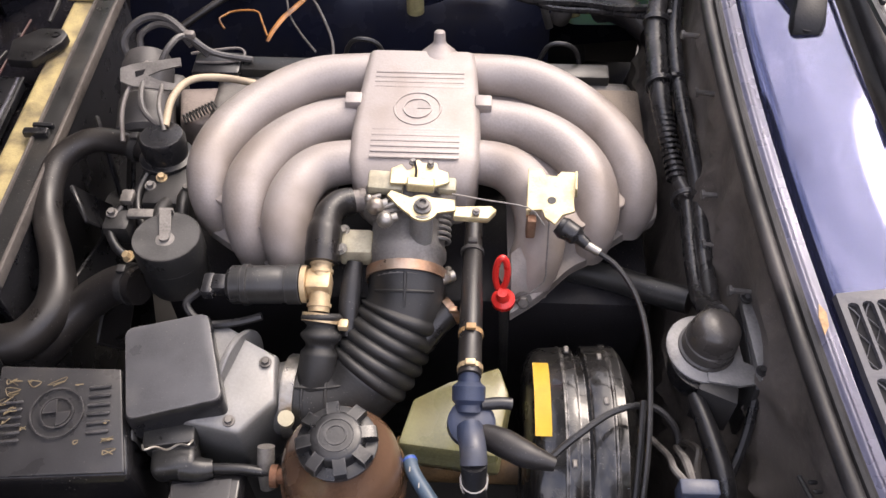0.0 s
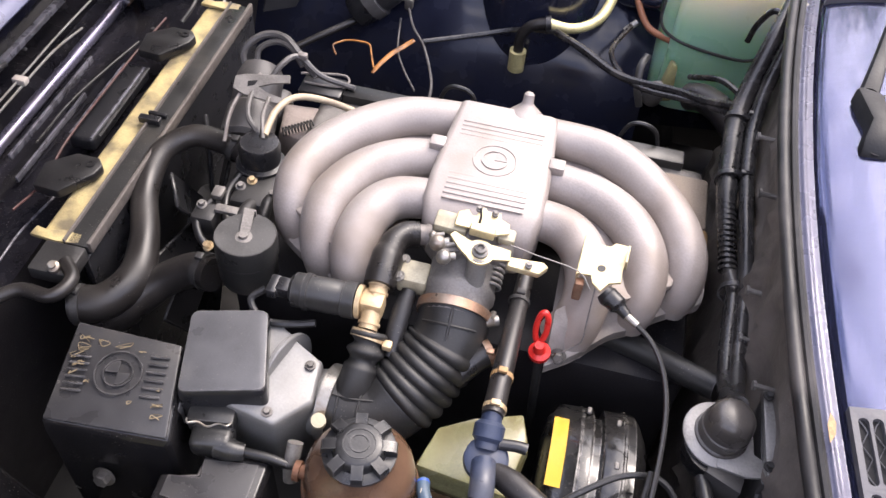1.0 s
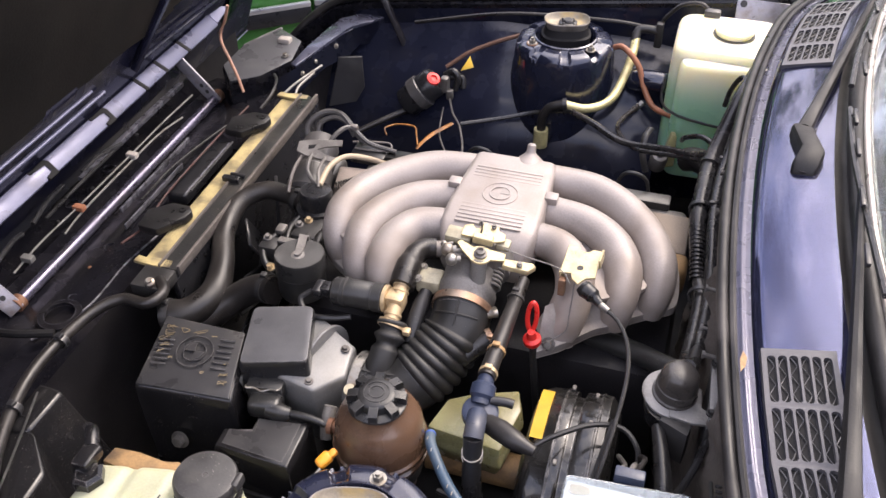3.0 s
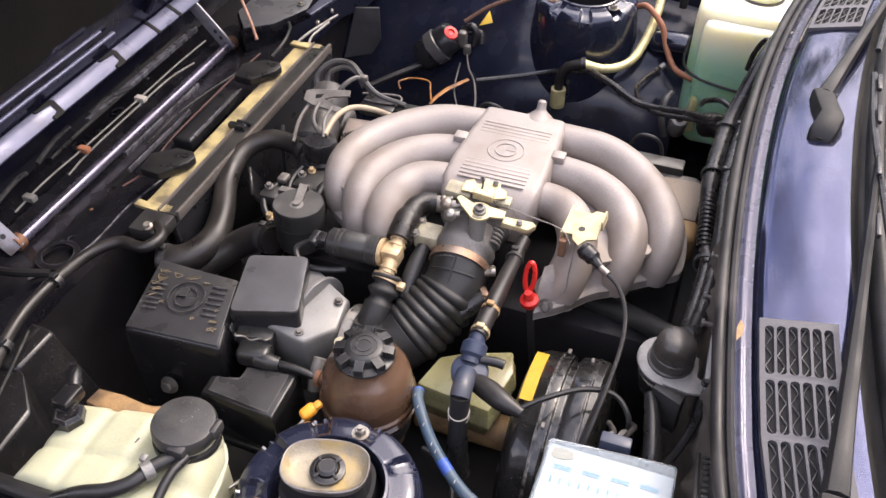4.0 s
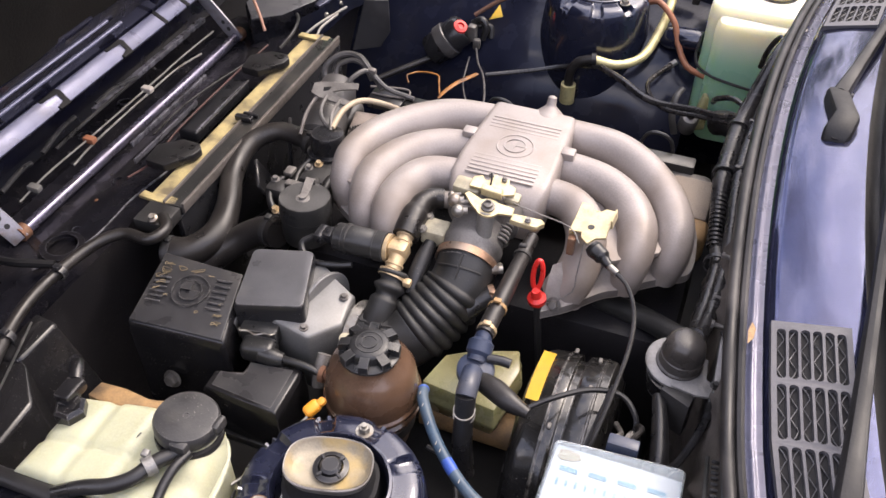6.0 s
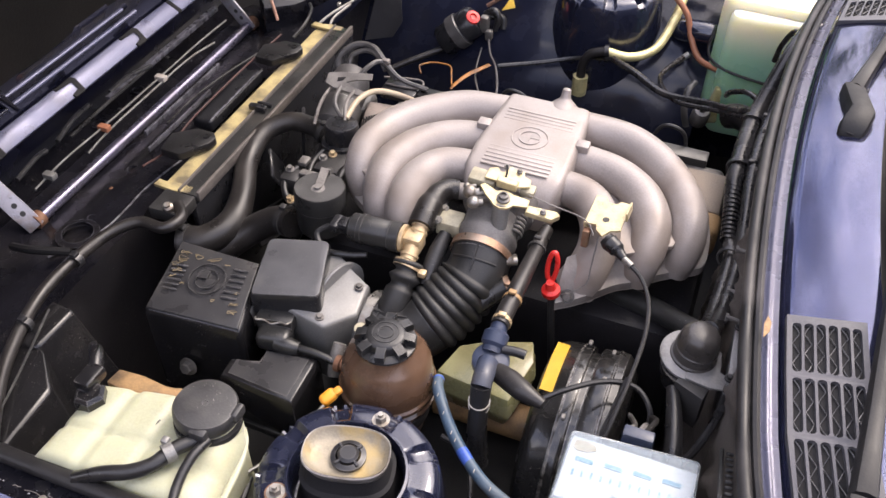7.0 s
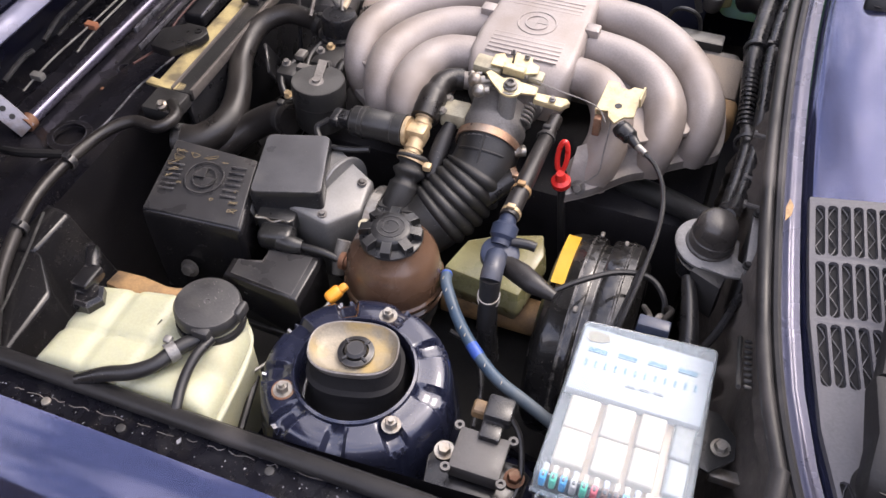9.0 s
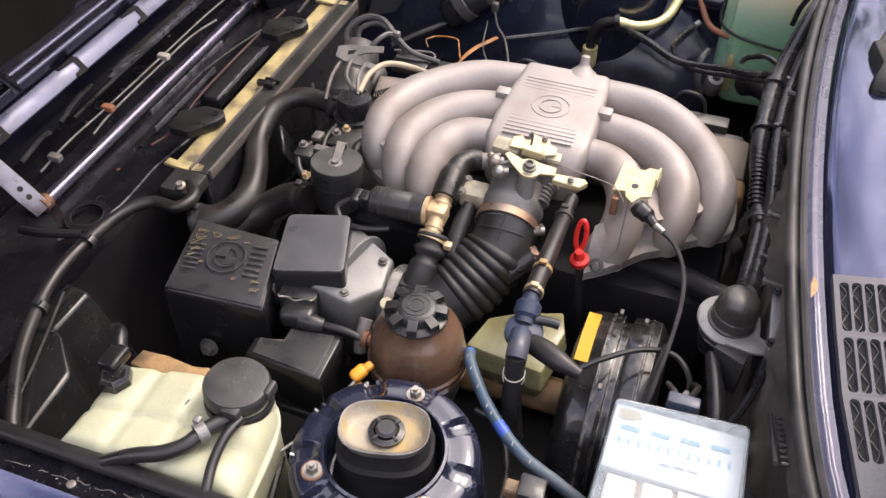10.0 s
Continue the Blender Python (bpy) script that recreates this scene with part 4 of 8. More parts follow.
def over(c, axis, side, r, lo, hi):
    """Points over the top of a round duct, from angle lo to hi."""
    ax = Vector(axis).normalized()
    sd = (Vector(side) - ax * Vector(side).dot(ax)).normalized()
    up = sd.cross(ax)
    up = up if up.z > 0 else -up
    return [Vector(c) + r * (up * math.cos(radians(a)) + sd * math.sin(radians(a))) for a in lin(lo, hi, 7)]
NA, EA = (0.0, 0.8, 0.52), (1, 0.02, 0)
for pts in (over((-0.0532, 0.4985, 0.751), NA, (1, 0, 0), 0.0378, -48, 44), over((-0.124, 0.4145, 0.691), EA, (0, 1, 0), 0.0378, -60, 40), over((-0.146, 0.4145, 0.690), EA, (0, 1, 0), 0.0378, -60, 40)):
    bm = B()
    tube(bm, pts, 0.0016, 6, 3)
    part("moulded_rib", bm, BOOT, boot)
for pts in ([(-0.0532, 0.4660, 0.7725), (-0.0530, 0.4785, 0.7835), (-0.0532, 0.4930, 0.7925)], [(-0.152, 0.4045, 0.7270), (-0.130, 0.4035, 0.7275), (-0.110, 0.406, 0.7285)]):
    bm = B()
    tube(bm, pts, 0.0016, 6, 3)
    part("moulded_rib", bm, BOOT, boot)
bm = B()
tube(bm, [(-0.040, 0.452, 0.730), (-0.022, 0.470, 0.742), (-0.008, 0.482, 0.748)], 0.0125, 14, 4)
part("side_spigot", bm, RUBBER, boot)
bm = B()
ring(bm, (-0.009, 0.481, 0.748), (1, 0.7, 0.3), 0.0125, 0.007, 0.0015, 20)
box(bm, (-0.008, 0.474, 0.760), (0.008, 0.006, 0.005), 0.001)
part("clip", bm, COPPER, boot)

# idle valve with brass tee
icv = thing("idle_valve", (-0.17, 0.49, 0.75), "black idle control valve cylinder with brass end housing", "valve")
bm = B()
lathe(bm, [(0, 0), (0.015, 0), (0.0185, 0.004), (0.0185, 0.014), (0.0200, 0.015), (0.0200, 0.020), (0.0185, 0.021), (0.0185, 0.050), (0.0178, 0.051), (0.0178, 0.056), (0.0192, 0.057), (0.0192, 0.070), (0, 0.072)], frame_to((-0.222, 0.491, 0.766), (1, 0.0, 0.06)), 24)
part("body", bm, PLASTIC_DUSTY, icv, "dusty black valve cylinder")
bm = B()
box(bm, (-0.229, 0.490, 0.766), (0.018, 0.018, 0.016), 0.003)
box(bm, (-0.241, 0.489, 0.766), (0.012, 0.024, 0.013), 0.003)
part("connector", bm, PLASTIC, icv)
bm = B()
ring(bm, (-0.1485, 0.491, 0.7705), (1, 0, 0.06), 0.006, 0.005, 0.012, 22)
box(bm, (-0.1355, 0.491, 0.771), (0.024, 0.024, 0.024), 0.004)
tube(bm, [(-0.134, 0.466, 0.760), (-0.134, 0.516, 0.783)], [0.0102, 0.0102], 18, smooth=False)
for k in (0.472, 0.502, 0.509):
    ring(bm, (-0.134, k, 0.760 + (k - 0.466) * 0.46), (0, 0.9, 0.42), 0.0095, 0.003, 0.0022, 18)
part("tee", bm, BRASS, icv, "brass end housing")
bm = B()
ring(bm, (-0.1315, 0.462, 0.756), (0.1, 0.85, 0.5), 0.0165, 0.008, 0.002, 22)
box(bm, (-0.110, 0.455, 0.757), (0.010, 0.010, 0.008), 0.002)
part("hose_clamp", bm, BRASS, icv)
bm = B()
tube(bm, [(-0.134, 0.508, 0.780), (-0.134, 0.522, 0.784), (-0.134, 0.541, 0.789), (-0.133, 0.550, 0.791), (-0.131, 0.562, 0.793), (-0.122, 0.574, 0.793), (-0.110, 0.579, 0.792)], [0.0165, 0.0175, 0.0172, 0.0142, 0.0140, 0.0138, 0.0132], 18, 5)
part("elbow_hose", bm, RUBBER_BROWN, icv)
bm = B()
tube(bm, [(-0.114, 0.577, 0.792), (-0.098, 0.581, 0.791), (-0.080, 0.583, 0.789)], 0.0112, 16, 3)
ring(bm, (-0.100, 0.5805, 0.791), (1, 0.2, 0), 0.0112, 0.004, 0.0015, 20)
part("inlet_pipe", bm, GREY_STRUT, icv, "stained metal inlet pipe")
bm = B()
tube(bm, [(-0.131, 0.466, 0.759), (-0.131, 0.447, 0.746), (-0.134, 0.424, 0.727), (-0.140, 0.405, 0.700)], lambda u: 0.0168 + (0.003 * math.sin(u * 26) if u < 0.5 else 0.001), 20, 20)
part("bellows_hose", bm, BOOT, icv)
bm = B()
tube(bm, [(-0.104, 0.518, 0.771), (-0.106, 0.498, 0.762), (-0.107, 0.478, 0.752), (-0.106, 0.455, 0.738)], [0.008, 0.0105, 0.0105, 0.009], 12, 4)
part("side_hose", bm, RUBBER, icv)
bm = B()
tube(bm, [(-0.250, 0.486, 0.762), (-0.262, 0.474, 0.755), (-0.245, 0.460, 0.745), (-0.215, 0.462, 0.745), (-0.19, 0.468, 0.748)], 0.004, 8, 5)
part("lead", bm, RUBBER, icv)

# black canister and water connections
can = thing("oil_separator", (-0.299, 0.549, 0.69), "round black plastic canister with a steel strap", "canister")
bm = B()
lathe(bm, [(0, 0), (0.031, 0), (0.0335, 0.01), (0.0335, 0.038), (0.0352, 0.040), (0.0352, 0.062), (0.0338, 0.066), (0.012, 0.0645), (0, 0.0645)], pose(-0.299, 0.549, 0.693, -4), 40)
part("body", bm, PLASTIC_DUSTY, can)
bm = B()
lathe(bm, [(0, 0), (0.0332, 0), (0.0328, 0.0012), (0, 0.0014)], pose(-0.299, 0.549, 0.693, -4) @ Matrix.Translation((0, 0, 0.0650)), 40)
part("lid", bm, DUSTY_TOP, can, "dust-filmed lid")
bm = B()
lathe(bm, [(0, 0), (0.0095, 0), (0.0095, 0.003), (0.005, 0.0035), (0.005, 0.007), (0, 0.007)], pose(-0.299, 0.549, 0.757), 14)
part("centre_screw", bm, ALU_DULL, can)
bm = B()
prism(bm, [(-0.005, -0.004), (0.006, -0.004), (0.0, 0.034), (-0.013, 0.036)], 0.002, pose(-0.299, 0.549, 0.7585, 8), 0.0005, 1)
prism(bm, [(-0.013, 0.034), (0.001, 0.034), (0.001, 0.037), (-0.013, 0.037)], 0.02, pose(-0.299, 0.549, 0.745), 0)
part("strap", bm, ALU_DULL, can)

act = thing("water_outlet", (-0.343, 0.70, 0.68), "black capped coolant outlet with brass sender", "coolant outlet")
bm = B()
lathe(bm, [(0, 0), (0.031, 0), (0.031, 0.005), (0.025, 0.007), (0.026, 0.03), (0.0235, 0.035), (0, 0.037)], pose(-0.344, 0.706, 0.712, -6), 28)
part("cap", bm, PLASTIC, act)
bm = B()
box(bm, (-0.335, 0.665, 0.69), (0.05, 0.06, 0.05), 0.008)
box(bm, (-0.378, 0.612, 0.70), (0.03, 0.03, 0.03), 0.006)
tube(bm, [(-0.33, 0.66, 0.70), (-0.333, 0.622, 0.712), (-0.337, 0.60, 0.700)], 0.009, 12, 4)
part("housing", bm, DARK, act)
for pts, r in (([(-0.318, 0.672, 0.700), (-0.312, 0.640, 0.712), (-0.308, 0.610, 0.705), (-0.306, 0.585, 0.69)], 0.0075), ([(-0.360, 0.690, 0.712), (-0.368, 0.660, 0.705), (-0.362, 0.630, 0.70), (-0.350, 0.610, 0.69)], 0.006), ([(-0.378, 0.630, 0.712), (-0.385, 0.605, 0.708), (-0.376, 0.585, 0.70), (-0.360, 0.575, 0.69)], 0.005)):
    bm = B()
    tube(bm, pts, r, 10, 5)
    part("branch_hose", bm, RUBBER, act)
bm = B()
box(bm, (-0.352, 0.618, 0.716), (0.030, 0.012, 0.006), 0.002, 2)
box(bm, (-0.372, 0.640, 0.718), (0.014, 0.018, 0.008), 0.002, 2)
part("bracket", bm, ALU_DULL, act, "grimy grey bracket")
for c in ((-0.342, 0.672, 0.716), (-0.352, 0.66, 0.715), (-0.312, 0.66, 0.712), (-0.384, 0.618, 0.716)):
    bm = B()
    hexbolt(bm, c, (0.1, -0.2, 1), 0.0042, 0.006)
    part("bolt", bm, BRASS if c[0] == -0.342 else ALU_DULL, act)

def hose(name, pts, r, material, label, category="hose", seg=14, res=6, **kw):
    bm = B()
    tube(bm, pts, r, seg, res, **kw)
    return tagged(part(name, bm, material), label, category)

def clamped_hose(name, pts, r, material, label, clamps, seg=20):
    h = thing(name, pts[len(pts) // 2], label, "hose")
    bm = B()
    tube(bm, pts, r, seg, 6)
    part("hose", bm, material, h)
    for c, ax, cr, m_ in clamps:
        bm = B()
        ring(bm, c, ax, cr, 0.009, 0.0018, 22)
        up = Vector((0, 0, 1)) - Vector(ax).normalized() * Vector(ax).normalized().z
        box(bm, Vector(c) + up.normalized() * (cr + 0.003), (0.010, 0.010, 0.006), 0.002)
        part("clamp", bm, m_, h)
    return h


clamped_hose("radiator_hose", [(-0.375, 0.734, 0.695), (-0.412, 0.744, 0.698), (-0.452, 0.742, 0.700), (-0.482, 0.708, 0.692), (-0.476, 0.645, 0.682), (-0.448, 0.582, 0.675), (-0.436, 0.530, 0.668), (-0.455, 0.490, 0.662), (-0.490, 0.478, 0.66)], [0.0150, 0.0150, 0.0150, 0.0155, 0.0165, 0.018, 0.021, 0.022, 0.022], RUBBER_BROWN, "thick dusty black rubber radiator hose", [((-0.482, 0.479, 0.660), (-1, -0.3, 0), 0.0225, DARK), ((-0.392, 0.739, 0.696), (-1, 0.3, 0.1), 0.0162, DARK)])
clamped_hose("radiator_hose", [(-0.340, 0.540, 0.690), (-0.367, 0.548, 0.682), (-0.405, 0.538, 0.660), (-0.442, 0.503, 0.635), (-0.47, 0.49, 0.61)], 0.0205, RUBBER_BROWN, "thick black lower coolant hose", [((-0.352, 0.545, 0.687), (-1, 0.4, -0.25), 0.0208, DARK)])
bm = B()
hexbolt(bm, (-0.352, 0.562, 0.712), (-0.3, -0.3, 1), 0.0045, 0.007)
tagged(part("clamp_screw", bm, BRASS), "brass clamp screw beside the canister", "screw")

# air filter box, flow meter
afb = thing("air_filter_box", (-0.36, 0.355, 0.56), "black plastic air filter box with moulded round mark", "air filter")
bm = B()
top = [(-0.425, 0.410, 0.744), (-0.308, 0.412, 0.742), (-0.283, 0.312, 0.728), (-0.412, 0.302, 0.728)]
def inset(q, k, dz):
    c = sum((Vector(p) for p in q), Vector()) / len(q)
    return [c + (Vector(p) - c) * k + Vector((0, 0, dz)) for p in q]
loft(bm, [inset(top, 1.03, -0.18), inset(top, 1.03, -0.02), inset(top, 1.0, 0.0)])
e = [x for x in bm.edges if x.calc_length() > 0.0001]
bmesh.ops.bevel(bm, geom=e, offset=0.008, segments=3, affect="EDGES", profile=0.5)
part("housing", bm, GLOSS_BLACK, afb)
# Lighter than the housing: the sky mirrored in the top is in its colour.
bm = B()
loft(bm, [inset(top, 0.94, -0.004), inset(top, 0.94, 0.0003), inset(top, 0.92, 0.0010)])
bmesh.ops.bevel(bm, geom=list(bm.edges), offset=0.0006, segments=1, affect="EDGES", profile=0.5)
part("top_panel", bm, COVER, afb, "dusty black top panel, paled for the sky it mirrors")
FB = pose(-0.358, 0.364, 0.7392, 7.5, 0, 9)
bm = B()
for r in (0.0225, 0.0135):
    lathe(bm, [(r, 0), (r + 0.0012, 0), (r + 0.0012, 0.0018), (r, 0.0018)], FB, 32, closed=True)
for a0 in (90, 270):
    prism(bm, [(0, 0)] + [(0.0125 * math.cos(radians(a0 + 15 * k)), 0.0125 * math.sin(radians(a0 + 15 * k))) for k in range(7)], 0.002, FB)
part("roundel", bm, COVER, afb)
for k in range(6):
    for sx in (-1, 1):
        bm = B()
        box(bm, (sx * 0.0385 - 0.002, -0.022 + k * 0.0085 * (0.85 if sx < 0 else 1.0), 0.0006), (0.020, 0.0028, 0.0020), 0.001, 1, FB)
        part("moulded_line", bm, COVER, afb)
rng = random.Random(11)
for c, w, n in (((-0.040, 0.034), 0.013, 8), ((-0.046, 0.016), 0.011, 7), ((-0.046, -0.004), 0.010, 6), ((-0.002, 0.030), 0.014, 6), ((0.046, -0.030), 0.010, 7), ((0.048, -0.042), 0.011, 8), ((-0.040, 0.024), 0.014, 8), ((-0.042, 0.006), 0.012, 7), ((-0.022, 0.030), 0.012, 6), ((-0.026, -0.012), 0.008, 4), ((0.018, 0.026), 0.007, 4), ((0.044, -0.014), 0.006, 4), ((0.020, -0.030), 0.005, 4)):
    bm = B()
    tube(bm, [FB @ Vector((c[0] + w * rng.uniform(-0.6, 0.6), c[1] + w * rng.uniform(-0.35, 0.35), 0.0012)) for k in range(n)], 0.00055, 5, 4, flat=0.5)
    part("paint_scrawl", bm, OCHRE, afb, "faded ochre paint marks")
bm = B()
hexbolt(bm, (-0.362, 0.298, 0.645), (0, -1, 0.3), 0.008, 0.008)
part("mount_bolt", bm, ALU_DULL, afb)

afm = thing("air_flow_meter", (-0.24, 0.40, 0.60), "cast grey air flow meter under a black plastic cover", "flow meter")
bm = B()
q = [(-0.316, 0.447, 0.752), (-0.238, 0.465, 0.758), (-0.207, 0.373, 0.757), (-0.291, 0.352, 0.750)]
def rounded(q, r=0.006, n=4):
    """A quadrilateral loop with its corners rounded by about r."""
    out = []
    for k in range(4):
        p, a, c = Vector(q[k]), Vector(q[k - 1]), Vector(q[(k + 1) % 4])
        d0, d1 = (a - p).normalized(), (c - p).normalized()
        for j in range(n + 1):
            t = j / n
            out.append(p + d0 * r * (1 - t) ** 2 + d1 * r * t ** 2)
    return out
loft(bm, [rounded(inset(q, k, z), 0.008, 4) for k, z in ((0.97, -0.105), (0.985, -0.034), (1.005, -0.033), (1.005, -0.008), (0.995, -0.0035), (0.97, -0.0008), (0.92, 0.0))])
part("cover", bm, PLASTIC, afm, "satin black cover")
# Paler sheet on the black cover: sky reflection as colour, plus dust.
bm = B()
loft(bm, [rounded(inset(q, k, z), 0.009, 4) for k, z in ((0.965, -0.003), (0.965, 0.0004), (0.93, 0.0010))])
part("cover_panel", bm, COVER_TOP, afm, "dusty cover top, paled for the sky it mirrors")
bm = B()
q = [(-0.300, 0.455, 0.735), (-0.232, 0.466, 0.742), (-0.205, 0.452, 0.740), (-0.188, 0.438, 0.735), (-0.172, 0.438, 0.730), (-0.167, 0.390, 0.726), (-0.196, 0.354, 0.729), (-0.268, 0.366, 0.735)]
loft(bm, [inset(q, 0.97, -0.10), inset(q, 1.0, -0.006), inset(q, 0.965, 0.0)])
bmesh.ops.bevel(bm, geom=list(bm.edges), offset=0.003, segments=2, affect="EDGES", profile=0.5)
part("housing", bm, AFM_CAST, afm, "bare cast aluminium body")
bm = B()
lathe(bm, [(0, 0), (0.043, 0), (0.044, 0.0012), (0.044, 0.0045), (0.043, 0.0055), (0, 0.0055)], frame_to((-0.214, 0.428, 0.708), (0.93, -0.28, 0.05)), 40)
part("round_flange", bm, AFM_CAST, afm, "round cast flange")
for c in ((-0.206, 0.366, 0.730), (-0.182, 0.426, 0.7335)):
    bm = B()
    hexbolt(bm, c, (0.05, 0, 1), 0.0038, 0.0035)
    part("screw", bm, ALU_DULL, afm)
bm = B()
tube(bm, [(-0.215, 0.416, 0.665), (-0.185, 0.416, 0.674), (-0.166, 0.4155, 0.686), (-0.152, 0.415, 0.690)], [0.026, 0.032, 0.0350, 0.0365], 32, 4)
part("outlet", bm, AFM_CAST, afm)
bm = B()
ring(bm, (-0.158, 0.4155, 0.690), (0.99, -0.05, 0.08), 0.0386, 0.0085, 0.0018, 40)
part("outlet_band", bm, STEEL, afm, "bright steel outlet band")
PM = pose(-0.258, 0.352, 0.712, 0, 0, 9)
bm = B()
box(bm, (0, 0.004, 0.004), (0.046, 0.026, 0.022), 0.003, 2, PM)
box(bm, (0.003, -0.016, -0.006), (0.042, 0.030, 0.026), 0.008, 3, PM)
plug = part("plug", bm, PLASTIC_DUSTY, afm, "dusty black connector plug")
bm = B()
tube(bm, [PM @ Vector((-0.022, -0.008, 0.016)), PM @ Vector((-0.019, -0.014, 0.019)), PM @ Vector((-0.010, -0.011, 0.0165)), PM @ Vector((0.0, -0.015, 0.0165)), PM @ Vector((0.010, -0.011, 0.0165)), PM @ Vector((0.019, -0.014, 0.019)), PM @ Vector((0.022, -0.008, 0.016))], 0.0011, 6, 4)
part("wire_clip", bm, STEEL, plug)
bm = B()
tube(bm, [PM @ Vector((0.010, -0.022, -0.006)), PM @ Vector((0.024, -0.026, -0.006)), PM @ Vector((0.036, -0.026, -0.007))], [0.0125, 0.011, 0.008], 14, 4)
part("strain_relief", bm, PLASTIC_DUSTY, plug)
bm = B()
tube(bm, [PM @ Vector((0.032, -0.026, -0.006)), PM @ Vector((0.060, -0.030, -0.006)), PM @ Vector((0.085, -0.034, -0.012)), PM @ Vector((0.105, -0.030, -0.03))], 0.0048, 10, 5)
part("lead", bm, RUBBER, plug)
bm = B()
box(bm, (-0.296, 0.352, 0.708), (0.010, 0.012, 0.034), 0.002, 2)
part("side_clip", bm, PALE_GREY, afm)
bm = B()
tube(bm, [(-0.159, 0.380, 0.708), (-0.157, 0.375, 0.722)], 0.0075, 14, smooth=False)
part("white_cap", bm, SWITCH, afm, "grimy cream plastic cap")
bm = B()
tube(bm, [(-0.172, 0.350, 0.715), (-0.172, 0.335, 0.70), (-0.170, 0.325, 0.685)], 0.008, 12, 3)
part("spigot", bm, ALU_DULL, afm)

bm = B()
q = [(-0.288, 0.266, 0.702), (-0.289, 0.292, 0.702), (-0.251, 0.298, 0.702), (-0.256, 0.322, 0.702), (-0.190, 0.331, 0.702), (-0.188, 0.259, 0.702)]
loft(bm, [inset(q, 1.02, -0.09), inset(q, 1.01, -0.008), inset(q, 0.94, 0.0)])
bmesh.ops.bevel(bm, geom=list(bm.edges), offset=0.0022, segments=2, affect="EDGES", profile=0.5)
rcv = thing("relay_cover", (-0.23, 0.29, 0.61), "black plastic relay cover beside the reservoir", "cover")
part("cover", bm, GLOSS_BLACK, rcv)
# Top in a lighter black than the sides, for the sky above it.
bm = B()
loft(bm, [inset(q, 0.80, -0.004), inset(q, 0.80, 0.0001), inset(q, 0.76, 0.0005)])
part("top_panel", bm, COVER, rcv, "dusty cover top, paled for the sky it mirrors")
bm = B()
box(bm, (-0.232, 0.2625, 0.625), (0.10, 0.008, 0.012), 0.002, 2, None)
part("base_lip", bm, PLASTIC, rcv)

# steering fluid reservoir
psr = thing("fluid_reservoir", (-0.099, 0.325, 0.64), "round brown plastic fluid reservoir with star-shaped black cap", "reservoir")
bm = B()
lathe(bm, [(0, 0), (0.034, 0), (0.042, 0.006), (0.044, 0.03), (0.0455, 0.050), (0.0500, 0.056), (0.0548, 0.060), (0.0552, 0.063), (0.0515, 0.0655), (0.0518, 0.070), (0.0560, 0.0725), (0.0560, 0.077), (0.0535, 0.0795), (0.0528, 0.092), (0.0500, 0.112), (0.0425, 0.127), (0.034, 0.134), (0.032, 0.142), (0, 0.142)], pose(-0.099, 0.325, 0.636), 40)
part("bowl", bm, BROWN, psr)
bm = B()
lathe(bm, [(0, 0), (0.0330, 0), (0.0338, 0.001), (0.0338, 0.0035), (0.0325, 0.0045), (0.0245, 0.0055), (0.0232, 0.0125), (0.0222, 0.0150), (0.0195, 0.0166), (0.012, 0.0172), (0, 0.0172)], pose(-0.099, 0.325, 0.776), 40)
lathe(bm, [(0.0078, 0), (0.0092, 0), (0.0092, 0.0012), (0.0078, 0.0012)], pose(-0.099, 0.325, 0.7930), 24, closed=True)
lathe(bm, [(0.0140, 0), (0.0150, 0), (0.0150, 0.0008), (0.0140, 0.0008)], pose(-0.099, 0.325, 0.7930), 28, closed=True)
star_cap = part("cap", bm, CAP_BLACK, psr, "black eight-lobed screw cap")
for k in range(8):
    m_ = pose(-0.099, 0.325, 0.776, 0, 0, 45 * k + 12)
    bm = B()
    loft(bm, [[m_ @ Vector((x, y * w, z)) for x, z in ((0.0200, 0.004), (0.0338, 0.004), (0.0340, 0.0105), (0.0330, 0.0128), (0.0300, 0.0142), (0.0200, 0.0158))] for y, w in ((-0.0052, 1.0), (-0.0042, 0.85), (0.0042, 0.85), (0.0052, 1.0))])
    part("lobe", bm, CAP_BLACK, star_cap)
bm = B()
ring(bm, (-0.099, 0.325, 0.672), (0, 0, 1), 0.0455, 0.014, 0.0025, 40)
part("bracket_band", bm, DARK, psr)
bm = B()
tube(bm, [(-0.158, 0.322, 0.715), (-0.146, 0.323, 0.715)], 0.007, 12, smooth=False)
ring(bm, (-0.160, 0.322, 0.715), (1, 0, 0), 0.007, 0.006, 0.003, 16)
part("spout", bm, RUST, psr)

# vacuum line with blue check valve
vac = thing("vacuum_line", (0.009, 0.46, 0.75), "black vacuum hose with clamps and blue check valve", "vacuum hose")
bm = B()
tube(bm, [(0.010, 0.575, 0.768), (0.0095, 0.53, 0.771), (0.009, 0.46, 0.775), (0.0085, 0.392, 0.778)], [0.0085, 0.0092, 0.0105, 0.0105], 16, 5)
part("hose", bm, RUBBER_BROWN, vac)
for y, m_ in ((0.535, DARK), (0.437, TAN), (0.400, BRASS)):
    bm = B()
    ring(bm, (0.009, y, 0.775 - (y - 0.437) * 0.05), (0, 1, -0.03), 0.0105, 0.0048, 0.0010, 20)
    box(bm, (0.009, y, 0.789), (0.009, 0.006, 0.004), 0.001)
    part("clip", bm, m_, vac)
bm = B()
